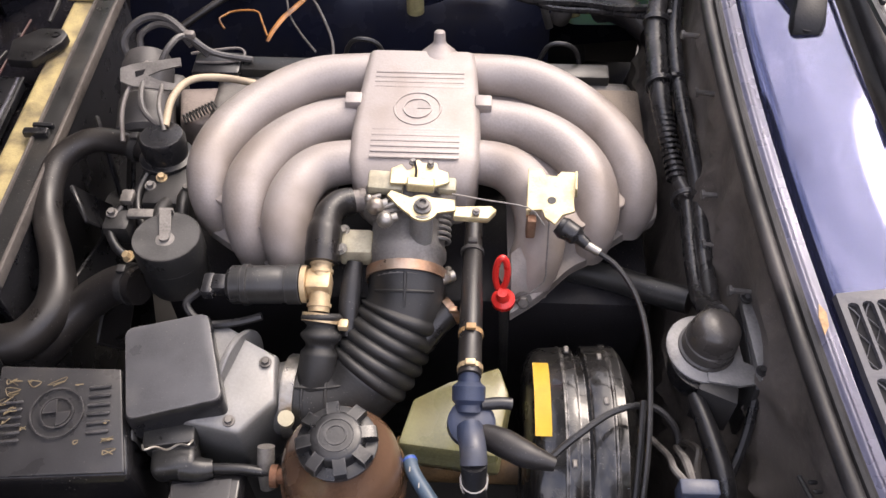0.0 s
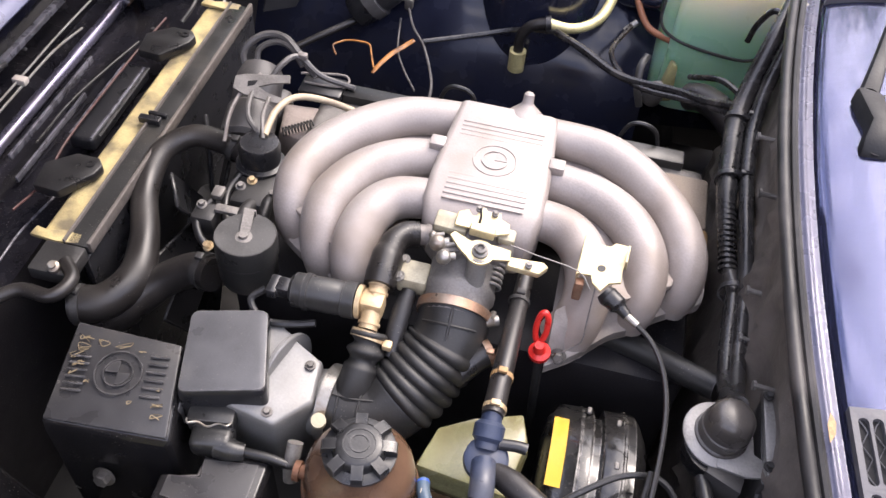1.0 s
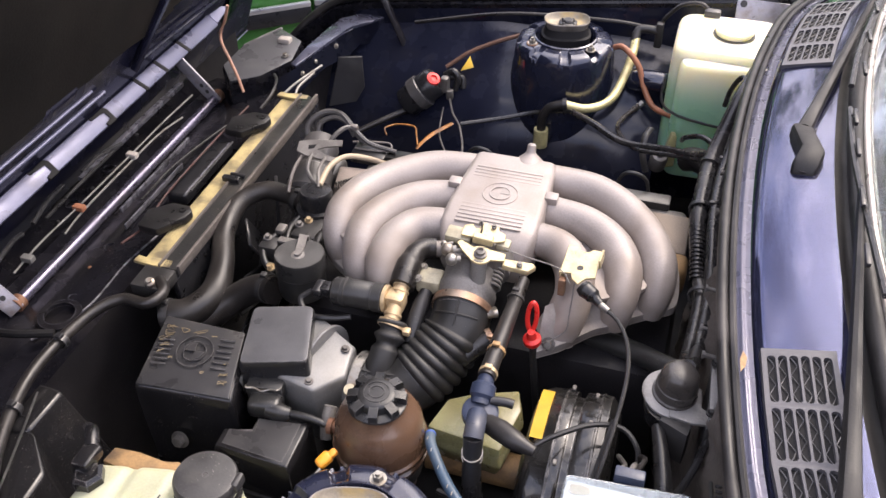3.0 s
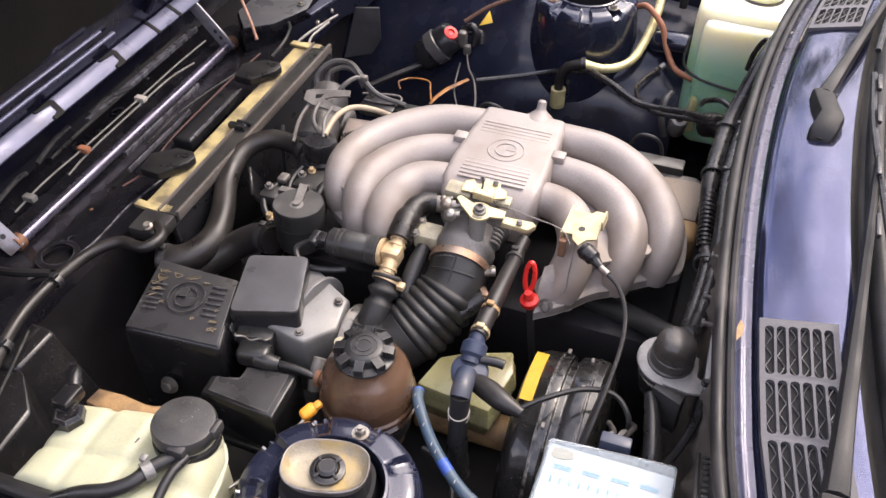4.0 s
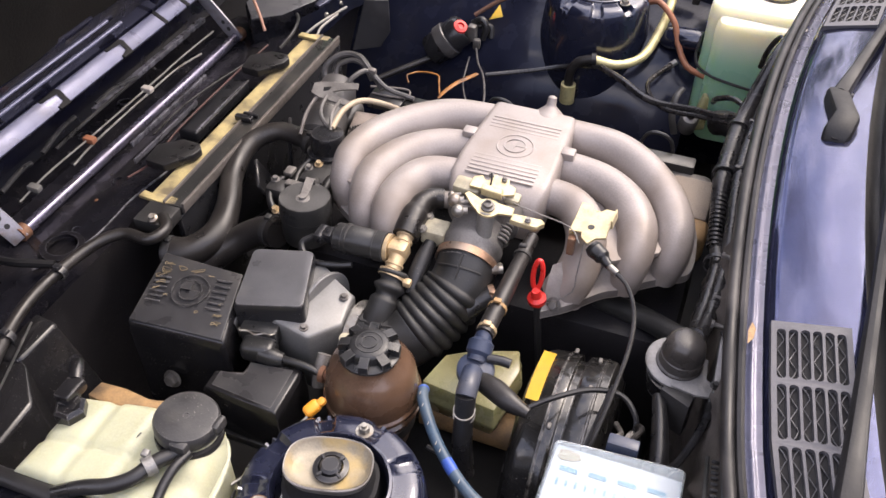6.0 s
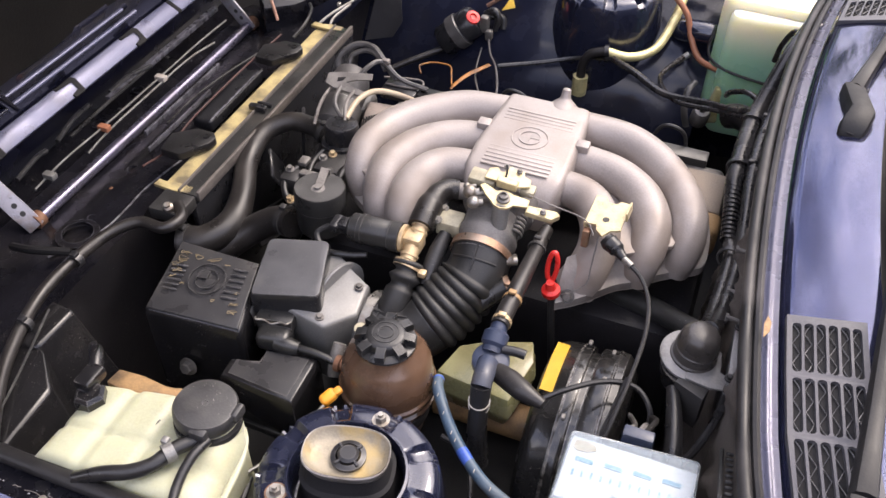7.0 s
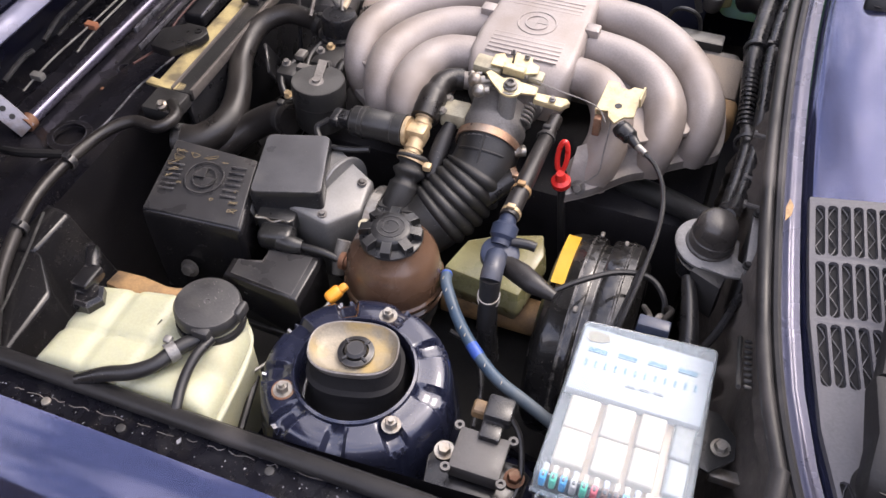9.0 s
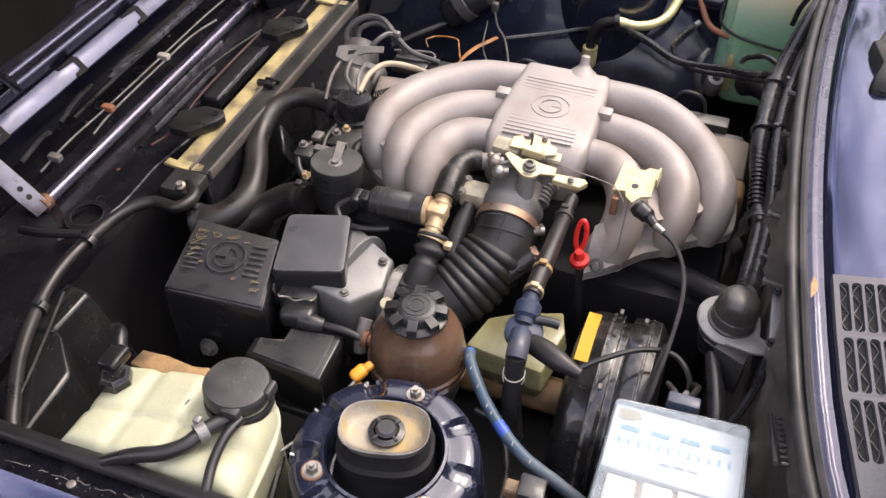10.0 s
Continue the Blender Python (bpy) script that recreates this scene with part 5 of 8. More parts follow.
lathe(bm, [(0, 0), (0.009, 0), (0.010, 0.010), (0.0145, 0.014), (0.0145, 0.026), (0.011, 0.030), (0.011, 0.036), (0, 0.036)], frame_to((0.0085, 0.398, 0.778), (0.0, -0.85, -0.45)), 20)
lathe(bm, [(0, 0), (0.019, 0), (0.021, 0.003), (0.021, 0.012), (0.017, 0.015), (0, 0.016)], frame_to((0.0105, 0.360, 0.748), (0.1, -0.2, 1)), 24)
tube(bm, [(0.010, 0.352, 0.760), (0.013, 0.330, 0.765), (0.014, 0.318, 0.760)], 0.0115, 16, 4)
part("check_valve", bm, BLUE_PLASTIC, vac, "dusty dark blue check valve")
bm = B()
tube(bm, [(0.02, 0.372, 0.765), (0.036, 0.374, 0.765), (0.046, 0.374, 0.764)], 0.0055, 10, 3)
part("side_pipe", bm, PLASTIC, vac)
bm = B()
tube(bm, [(0.022, 0.350, 0.752), (0.04, 0.340, 0.757), (0.058, 0.329, 0.760), (0.082, 0.322, 0.758)], [0.011, 0.0125, 0.0115, 0.006], 14, 5)
part("boot", bm, RUBBER_BROWN, vac)
bm = B()
tube(bm, [(0.014, 0.320, 0.762), (0.015, 0.312, 0.735), (0.018, 0.300, 0.70), (0.024, 0.290, 0.66)], [0.0115, 0.0105, 0.0115, 0.012], 14, 4)
part("down_hose", bm, RUBBER, vac)
bm = B()
for z in (0.742, 0.734):
    ring(bm, (0.0147, 0.3135, z), (0, -0.3, 1), 0.011, 0.003, 0.0012, 18)
part("wire_clip", bm, STEEL, vac)

# brake servo and fluid reservoir
srv = thing("brake_servo", (0.11, 0.385, 0.50), "large black ribbed brake servo drum with yellow sticker", "brake servo")
bm = B()
lathe(bm, [(0, 0), (0.086, 0.0), (0.106, 0.003), (0.1165, 0.010), (0.1200, 0.018), (0.1212, 0.034), (0.1222, 0.0352), (0.1222, 0.0366), (0.1212, 0.0376), (0.1222, 0.0455), (0.1212, 0.0482), (0.1140, 0.0495), (0.1135, 0.0570), (0.1215, 0.0590), (0.1232, 0.0615), (0.1238, 0.0780), (0.1250, 0.0792), (0.1250, 0.0808), (0.1238, 0.0820), (0.1230, 0.0900), (0.118, 0.0950), (0.104, 0.103), (0, 0.103)], frame_to((0.063, 0.385, 0.613), (1, 0, 0.02)), 96)
part("drum", bm, SERVO_BLACK, srv)
bm = B()
grid_sheet(bm, lin(0.0685, 0.0835, 3), lin(-13, 26, 14), lambda x, a: (x, 0.388 + 0.1218 * math.sin(radians(a)), 0.6135 + 0.1218 * math.cos(radians(a))))
bmesh.ops.solidify(bm, geom=list(bm.faces), thickness=-0.0006)
part("sticker", bm, YELLOW_LABEL, srv, "faded yellow-orange sticker")
for a in (-24, 3, 31, 38):
    bm = B()
    box(bm, (0.103 + 0.03 * (a % 2), 0.388 + 0.1235 * math.sin(radians(a)), 0.6145 + 0.1235 * math.cos(radians(a))), (0.005, 0.008, 0.003), 0.001, 1)
    part("crimp_tab", bm, ALU_DULL, srv)
bfr = thing("brake_fluid_reservoir", (0.0, 0.40, 0.62), "yellowed translucent brake fluid reservoir below the vacuum hose", "reservoir")
bm = B()
q = [(-0.058, 0.362, 0.702), (-0.045, 0.410, 0.704), (-0.01, 0.428, 0.706), (0.040, 0.448, 0.706), (0.050, 0.418, 0.704), (0.038, 0.352, 0.700)]
loft(bm, [inset(q, 0.8, -0.06), inset(q, 1.0, -0.035), inset(q, 1.03, -0.03), inset(q, 1.03, -0.024), inset(q, 0.98, -0.02), inset(q, 0.95, 0.0)])
bmesh.ops.bevel(bm, geom=list(bm.edges), offset=0.003, segments=2, affect="EDGES", profile=0.5)
part("tank", bm, RESERVOIR, bfr)
bm = B()
tube(bm, [(-0.06, 0.385, 0.625), (0.06, 0.385, 0.625)], 0.022, 16, smooth=False)
part("master_cylinder", bm, TAN, bfr)

# black pressure canister at the firewall
dom = thing("pressure_regulator", (0.216, 0.425, 0.73), "black domed rubber-capped canister bolted to the firewall", "canister")
bm = B()
lathe(bm, [(0, 0), (0.026, 0), (0.030, 0.02), (0.032, 0.030), (0, 0.031)], pose(0.214, 0.420, 0.748, 4, 4), 32)
part("body", bm, PLASTIC, dom)
bm = B()
lathe(bm, [(0, 0), (0.0325, 0), (0.0333, 0.0015), (0.0333, 0.004), (0.032, 0.005), (0, 0.005)], pose(0.214, 0.425, 0.779, 4, 4), 40)
prism(bm, [(0.214, 0.392), (0.240, 0.388), (0.262, 0.392), (0.264, 0.405), (0.246, 0.412), (0.246, 0.44), (0.214, 0.45)], 0.004, pose(0, 0, 0.779), 0.001)
part("flange", bm, PALE_GREY, dom, "pale grey mounting flange")
bm = B()
lathe(bm, [(0, 0.0), (0.0250, 0), (0.0254, 0.002), (0.0250, 0.0045), (0.0228, 0.0055), (0.0224, 0.0130), (0.0233, 0.0140), (0.0233, 0.0175), (0.0222, 0.0185), (0.0217, 0.027), (0.0204, 0.0345), (0.0174, 0.0395), (0.013, 0.0420), (0.006, 0.0432), (0, 0.0434)], pose(0.2165, 0.426, 0.781, 2, 4), 48)
part("dome", bm, DOME, dom, "dusty black domed cap")
bm = B()
prism(bm, [(0.2545, 0.388), (0.2660, 0.387), (0.2650, 0.478), (0.2515, 0.477)], 0.010, pose(0, 0, 0.785), 0.0012)
part("bracket", bm, PALE_GREY, dom, "bent grey sheet bracket")
bm = B()
box(bm, (0.256, 0.43, 0.74), (0.006, 0.09, 0.085), 0.003)
prism(bm, [(0.205, 0.386), (0.236, 0.372), (0.240, 0.388), (0.212, 0.402)], 0.05, pose(0, 0, 0.73), 0.001)
part("back_plate", bm, DARK, dom)
for y in (0.395, 0.470):
    bm = B()
    hexbolt(bm, (0.256, y, 0.797), (0, 0, 1), 0.0035, 0.004)
    part("bolt", bm, DARK, dom)

# accelerator cable bracket, cable and dipstick
cbr = thing("cable_bracket", (0.085, 0.565, 0.78), "pale yellow zinc cable bracket bolted to the manifold", "bracket")
bm = B()
BM = pose(0.083, 0.563, 0.818, 4, -6, -4)
prism(bm, [(-0.024, 0.038), (-0.010, 0.037), (-0.007, 0.028), (0.004, 0.027), (0.008, 0.034), (0.022, 0.033), (0.024, 0.024), (0.020, 0.000), (0.022, -0.015), (0.010, -0.018), (0.004, -0.030), (-0.006, -0.022), (-0.008, -0.012), (-0.023, -0.014)], 0.0028, BM, 0.0006, 1)
prism(bm, [(-0.024, -0.014), (-0.024, 0.038), (-0.0215, 0.038), (-0.0215, -0.014)], 0.02, BM @ Matrix.Translation((0, 0, -0.018)), 0.0005, 1)
prism(bm, [(0.0215, 0.004), (0.0215, 0.026), (0.024, 0.026), (0.024, 0.004)], 0.013, BM, 0.0005, 1)
part("plate", bm, YELLOW_ZINC, cbr)
bm = B()
lathe(bm, [(0, 0), (0.0042, 0), (0.0042, 0.0006), (0, 0.0006)], BM @ Matrix.Translation((0, -0.002, 0.0026)), 16)
part("hole", bm, DARK, cbr)
bm = B()
box(bm, (0.064, 0.547, 0.798), (0.009, 0.010, 0.026), 0.002)
part("foot", bm, RUST, cbr, "rusty bracket foot")
bm = B()
tube(bm, [(0.080, 0.541, 0.815), (0.080, 0.520, 0.775), (0.079, 0.512, 0.757), (0.062, 0.505, 0.742), (0.052, 0.503, 0.737)], 0.0008, 6, 2)
part("spring_wire", bm, ALU_DULL, cbr)
thc = thing("accelerator_cable", (0.12, 0.50, 0.76), "black sheathed accelerator cable in a long bend", "cable")
bm = B()
tube(bm, [(0.089, 0.540, 0.811), (0.094, 0.537, 0.809), (0.100, 0.5335, 0.808), (0.105, 0.530, 0.807), (0.109, 0.527, 0.806), (0.116, 0.521, 0.804)], [0.0085, 0.0110, 0.0100, 0.0098, 0.0064, 0.005], 14, 5)
part("grommet", bm, RUBBER, thc)
bm = B()
tube(bm, [(0.116, 0.521, 0.804), (0.127, 0.513, 0.803)], 0.0042, 10, smooth=False)
part("ferrule", bm, STEEL, thc)
bm = B()
tube(bm, [(0.123, 0.516, 0.803), (0.142, 0.498, 0.802), (0.157, 0.465, 0.800), (0.163, 0.42, 0.795), (0.160, 0.36, 0.785), (0.154, 0.31, 0.770), (0.148, 0.27, 0.74), (0.15, 0.25, 0.70)], 0.0026, 8, 6)
part("sheath", bm, RUBBER, thc)
hose("wire", [(0.075, 0.325, 0.757), (0.100, 0.345, 0.764), (0.135, 0.370, 0.765), (0.168, 0.377, 0.762), (0.188, 0.362, 0.752), (0.192, 0.345, 0.735)], 0.0032, RUBBER, "thin black cable arching over the servo", "wire", 8)
hose("wire", [(0.158, 0.375, 0.775), (0.152, 0.33, 0.765), (0.147, 0.285, 0.74), (0.15, 0.26, 0.70)], 0.003, RUBBER, "thin black cable hanging beside the servo", "wire", 8)

dip = thing("dipstick", (0.040, 0.50, 0.72), "red plastic oil dipstick loop in a black tube", "dipstick")
bm = B()
loop = [(0.037 + 0.0056 * math.cos(a), 0.506 + 0.004 * math.sin(a), 0.776 + 0.0195 * math.sin(a)) for a in [2 * math.pi * k / 20 for k in range(21)]]
tube(bm, loop, 0.0032, 8, 2)
lathe(bm, [(0, 0), (0.010, 0), (0.0115, 0.003), (0.0115, 0.009), (0.007, 0.012), (0.005, 0.022), (0, 0.022)], pose(0.041, 0.499, 0.738, 8, -6), 18)
part("handle", bm, RED, dip)
bm = B()
tube(bm, [(0.041, 0.499, 0.74), (0.045, 0.51, 0.66), (0.05, 0.53, 0.55)], 0.005, 8, 4)
part("guide_tube", bm, DARK, dip)
bm = B()
hexbolt(bm, (0.060, 0.505, 0.735), (0, -0.8, 0.5), 0.006, 0.007)
tagged(part("flange_bolt", bm, ALU_DULL), "grimy bolt under the manifold flange", "bolt")
hose("coolant_pipe", [(0.10, 0.600, 0.668), (0.136, 0.588, 0.674), (0.17, 0.573, 0.681), (0.205, 0.552, 0.690), (0.235, 0.535, 0.70)], 0.0145, PLASTIC_DUSTY, "dark heater hose running to the firewall")

# ---- strut towers ----
def strut_tower(cy):
    c = Vector((-0.073, cy, 0.755))
    tw = thing("strut_tower", (c.x, c.y, 0.45), "navy painted strut tower with exposed rubber mount", "strut tower", "strut towers")
    bm = B()
    prof = [(0.118, -0.30), (0.100, -0.06), (0.095, -0.022), (0.0925, -0.010), (0.0885, -0.003), (0.084, 0.0), (0.078, 0.0015), (0.072, 0.002), (0.065, 0.002), (0.0615, 0.0025), (0.0605, 0.006), (0.0580, 0.0072), (0.0555, 0.003), (0.055, -0.035), (0.03, -0.037), (0, -0.037)]
    lathe(bm, prof, Matrix.Translation(c), 216)
    for q in bm.verts:
        d = q.co - c
        r = math.hypot(d.x, d.y)
        if 0.064 < r < 0.0925 and d.z > -0.012:
            w = math.cos(math.atan2(d.y, d.x) * 9)
            k = min(1.0, max(0.0, (w - 0.25) / 0.55))
            q.co.z -= 0.0085 * k * k * (3 - 2 * k) * min(1.0, (r - 0.062) / 0.008)
    part("tower", bm, TOWER_PAINT, tw)
    m = pose(c.x, c.y + 0.003, c.z + 0.020, 0, 0, 14)
    def slot_loop(rx, ry, z):
        out = []
        for k in range(48):
            a = 2 * math.pi * k / 48
            ca, sa = math.cos(a), math.sin(a)
            out.append(m @ Vector((rx * abs(ca) ** 0.75 * (1 if ca > 0 else -1), ry * abs(sa) ** 0.75 * (1 if sa > 0 else -1), z)))
        return out
    bm = B()
    loft(bm, [slot_loop(a, b, z) for a, b, z in ((0.0530, 0.0520, -0.052), (0.0495, 0.0440, -0.046), (0.0465, 0.0385, -0.034), (0.0455, 0.0365, -0.020), (0.0470, 0.0375, -0.016), (0.0470, 0.0370, -0.011), (0.0435, 0.0320, -0.009), (0.0415, 0.0290, -0.003), (0.0400, 0.0265, 0.003))])
    part("rubber_mount", bm, MATTE, tw)
    bm = B()
    loft(bm, [slot_loop(0.0367, 0.0233, -0.004), slot_loop(0.0399, 0.0267, 0.006), slot_loop(0.0428, 0.0296, 0.0145), slot_loop(0.0432, 0.0301, 0.0165), slot_loop(0.0423, 0.0291, 0.0175), slot_loop(0.0411, 0.0278, 0.0168)], caps=False)
    cup = part("dish", bm, WORN_RIM, tw, "worn grey oval cup")
    bm = B()
    loft(bm, [slot_loop(0.0414, 0.0281, 0.0174), slot_loop(0.0399, 0.0267, 0.0150), slot_loop(0.0352, 0.0228, 0.0085), slot_loop(0.0282, 0.0194, 0.0065), slot_loop(0.0113, 0.0107, 0.0065)], caps=False)
    part("dish_floor", bm, DISH, cup, "ochre-stained dish floor, darkened for the cup's shade")
    bm = B()
    lathe(bm, [(0, 0), (0.0105, 0), (0.0105, 0.006), (0.008, 0.0085), (0, 0.0085)], m @ Matrix.Translation((0.002, 0, 0.008)), 16)
    lathe(bm, [(0.0125, 0), (0.0175, 0), (0.0175, 0.003), (0.0125, 0.0045)], m @ Matrix.Translation((0.002, 0, 0.008)), 28, closed=True)
    for k in range(4):
        box(bm, (0.0125, 0, 0.003), (0.008, 0.0035, 0.006), 0.001, 1, m @ Matrix.Translation((0.002, 0, 0.008)) @ pose(0, 0, 0, 0, 0, 45 + 90 * k))
    part("centre_nut", bm, PLASTIC, cup)
    for a in (86, 218.5, 322.6):
        bm = B()
        p = c + Vector((0.0704 * math.cos(radians(a)), 0.0704 * math.sin(radians(a)), 0.002))
        hexbolt(bm, p, (0, 0, 1), 0.0062, 0.007)
        tube(bm, [p, p + Vector((0, 0, 0.012))], 0.003, 8, smooth=False)
        part("stud_nut", bm, STEEL, tw)
        if a == 218.5:
            bm = B()
            lathe(bm, [(0, 0), (0.0115, 0), (0.011, 0.0016), (0, 0.0016)], Matrix.Translation(p - Vector((0, 0, 0.0008))), 16)
            part("rusty_washer", bm, RUST, tw)
    return tw


strut_tower(0.171)
strut_tower(1.285)

# ---- near side of the bay ----
tank = thing("coolant_tank", (-0.27, 0.13, 0.60), "yellowed translucent plastic coolant expansion tank, moulded in segments", "coolant tank")
TA, TB, TC, TD = Vector((-0.372, 0.072, 0)), Vector((-0.366, 0.170, 0)), Vector((-0.186, 0.203, 0)), Vector((-0.172, 0.068, 0))
def tank_top(u, v):
    uu, vv = min(1, max(0, u)), min(1, max(0, v))
    p = (TA * (1 - vv) + TB * vv) * (1 - uu) + (TD * (1 - vv) + TC * vv) * uu
    pull = max(0, uu - 0.7) / 0.3 * max(0, vv - 0.6) / 0.4
    p = p + Vector((-0.016, -0.022, 0)) * pull ** 2
    edge = max(abs(2 * uu - 1) ** 14, abs(2 * vv - 1) ** 14)
    g = sum(math.exp(-((uu - k) / 0.03) ** 2) for k in (0.27, 0.55)) + 0.8 * math.exp(-((vv - 0.42 - 0.05 * uu) / 0.04) ** 2) * (uu < 0.62)
    z = 0.769 - 0.0052 * g - 0.014 * edge + 0.006 * math.sin(uu * 2.4)
    if uu > 0.62:
        z += 0.008 * math.exp(-(((uu - 0.84) / 0.14) ** 2 + ((vv - 0.62) / 0.25) ** 2))
        z -= 0.006 * math.exp(-((vv - 0.34) / 0.07) ** 2) * min(1.0, (uu - 0.62) / 0.12)
        z += 0.004 * math.exp(-(((uu - 0.80) / 0.12) ** 2 + ((vv - 0.12) / 0.16) ** 2))
    if u < 0 or u > 1 or v < 0 or v > 1:
        z = 0.735 if max(-u, u - 1, -v, v - 1) < 0.015 else 0.60
    return (p.x, p.y, z)
bm = B()
us = [-0.02, -0.01] + lin(0, 1, 40) + [1.01, 1.02]
vs = [-0.02, -0.01] + lin(0, 1, 26) + [1.01, 1.02]
grid_sheet(bm, us, vs, tank_top)
part("tank", bm, TANK, tank, sharp=60)
bm = B()
tube(bm, [(-0.214, 0.190, 0.748), (-0.198, 0.181, 0.750), (-0.185, 0.162, 0.752), (-0.177, 0.13, 0.753), (-0.173, 0.09, 0.753), (-0.171, 0.066, 0.753)], 0.0046, 10, 4, flat=0.6)
part("seam", bm, TANK, tank)
bm = B()
lathe(bm, [(0, 0), (0.033, 0), (0.032, 0.012), (0.029, 0.016), (0.0285, 0.030), (0, 0.030)], pose(-0.222, 0.164, 0.762, -3, 4), 32)
part("neck", bm, TANK, tank)
bm = B()
lathe(bm, [(0.0285, 0), (0.034, 0), (0.034, 0.006), (0.0335, 0.007), (0.0285, 0.007)], pose(-0.222, 0.164, 0.777, -3, 4), 32)
part("clamp_ring", bm, RUBBER, tank)
bm = B()
lathe(bm, [(0, 0), (0.0305, 0), (0.0325, 0.003), (0.0325, 0.014), (0.0305, 0.0175), (0.026, 0.0185), (0.003, 0.0188), (0.0026, 0.0180), (0, 0.0180)], pose(-0.223, 0.165, 0.786, -3, 4), 40)
box(bm, (-0.212, 0.136, 0.796), (0.018, 0.010, 0.014), 0.003)
box(bm, (-0.190, 0.172, 0.796), (0.008, 0.018, 0.014), 0.003)
part("cap", bm, TANK_CAP, tank, "black screw cap with grip tabs")
bm = B()
lathe(bm, [(0, 0), (0.017, 0), (0.017, 0.014), (0.013, 0.018), (0, 0.018)], pose(-0.352, 0.146, 0.766), 6)
box(bm, (-0.360, 0.160, 0.786), (0.020, 0.030, 0.016), 0.004, 2)
tube(bm, [(-0.362, 0.172, 0.788), (-0.372, 0.188, 0.790), (-0.385, 0.198, 0.78)], 0.008, 10, 3)
part("level_sensor", bm, GLOSS_BLACK, tank, "black level sensor plug")
bm = B()
tube(bm, [(-0.212, 0.140, 0.786), (-0.228, 0.118, 0.789), (-0.238, 0.096, 0.788), (-0.256, 0.082, 0.785), (-0.282, 0.074, 0.779), (-0.312, 0.066, 0.764)], 0.0076, 12, 5)
part("overflow_hose", bm, RUBBER, tank)
bm = B()
ring(bm, (-0.231, 0.112, 0.789), (0.5, 0.8, 0), 0.0088, 0.010, 0.0014, 18)
box(bm, (-0.237, 0.118, 0.798), (0.008, 0.008, 0.006), 0.002)
part("hose_clip", bm, ALU_RAW, tank)
bm = B()
tube(bm, [(-0.204, 0.138, 0.789), (-0.208, 0.115, 0.789), (-0.207, 0.088, 0.783), (-0.200, 0.062, 0.776), (-0.198, 0.05, 0.76)], 0.005, 10, 5)
part("vent_hose", bm, RUBBER, tank)
bm = B()
prism(bm, [(-0.365, 0.180), (-0.335, 0.176), (-0.30, 0.180), (-0.262, 0.176), (-0.258, 0.196), (-0.285, 0.203), (-0.30, 0.196), (-0.33, 0.202), (-0.362, 0.200)], 0.016, pose(0, 0, 0.738), 0.002)
part("mount_strip", bm, TAN, tank, "rust-stained tan strip")

for c, ln in (((-0.272, 0.142), 0.016), ((-0.300, 0.092), 0.005), ((-0.262, 0.082), 0.004)):
    bm = B()
    box(bm, (0, 0, 0), (0.0018, ln, 0.0016), 0.0006, 1, pose(c[0], c[1], 0.7725, 0, 0, -8))
    part("scuff_mark", bm, DARK, tank)

# fuse box
fb = thing("fuse_box", (0.186, 0.175, 0.70), "fuse box with clear lid over cream relays and coloured fuses", "fuse box")
FQ = [(0.1235, 0.2585, 0), (0.2445, 0.2675, 0), (0.2490, 0.0985, 0), (0.1230, 0.0955, 0)]
def fq(k, z):
    return inset(FQ, k, z)
bm = B()
loft(bm, [fq(0.95, 0.71), fq(0.97, 0.786), fq(1.02, 0.787), fq(1.02, 0.793)])
bmesh.ops.bevel(bm, geom=list(bm.edges), offset=0.003, segments=2, affect="EDGES", profile=0.5)
part("base", bm, PLASTIC, fb)
bm = B()
rings = [fq(1.0, 0.794), fq(1.0, 0.799), fq(0.997, 0.816), fq(0.988, 0.8215), fq(0.972, 0.8235)]
vr = [[bm.verts.new(p) for p in rounded(q)] for q in rings]
for r0, r1 in zip(vr, vr[1:]):
    for k in range(len(r0)):
        bm.faces.new((r0[k], r0[(k + 1) % len(r0)], r1[(k + 1) % len(r0)], r1[k]))
bm.faces.new(vr[-1])
bmesh.ops.recalc_face_normals(bm, faces=bm.faces)
bmesh.ops.solidify(bm, geom=list(bm.faces), thickness=0.0014)
lid = part("lid", bm, CLEAR, fb, "clear glossy lid")
lid.visible_shadow = False
def fpos(u, v, z):
    a = Vector(FQ[3]).lerp(Vector(FQ[2]), u)
    b = Vector(FQ[0]).lerp(Vector(FQ[1]), u)
    p = a.lerp(b, v)
    return (p.x, p.y, z)
for i, (u, w) in enumerate(((0.185, 0.0265), (0.435, 0.0265), (0.665, 0.0225), (0.885, 0.0185))):
    for j in range(2):
        bm = B()
        box(bm, fpos(u, 0.255 + 0.205 * j, 0.800 - 0.003 * (i == 3)), (w, 0.0335, 0.014), 0.0025, 3)
        part("relay", bm, RELAY if i < 3 else PALE_GREY, fb)
bm = B()
box(bm, fpos(0.5, 0.783, 0.803), (0.118, 0.0705, 0.012), 0.002)
card = part("label_card", bm, CARD, fb, "white printed diagram card")
bm = B()
box(bm, fpos(0.5, 0.42, 0.7945), (0.104, 0.104, 0.005), 0.001)
part("relay_tray", bm, RELAY_TRAY, fb, "orange-brown relay tray")
bm = B()
tube(bm, [fpos(-0.005, -0.005, 0.797), fpos(1.005, -0.005, 0.797)], 0.0022, 8, smooth=False)
part("lid_lip", bm, CLEAR, lid, "thick clear lid edge")
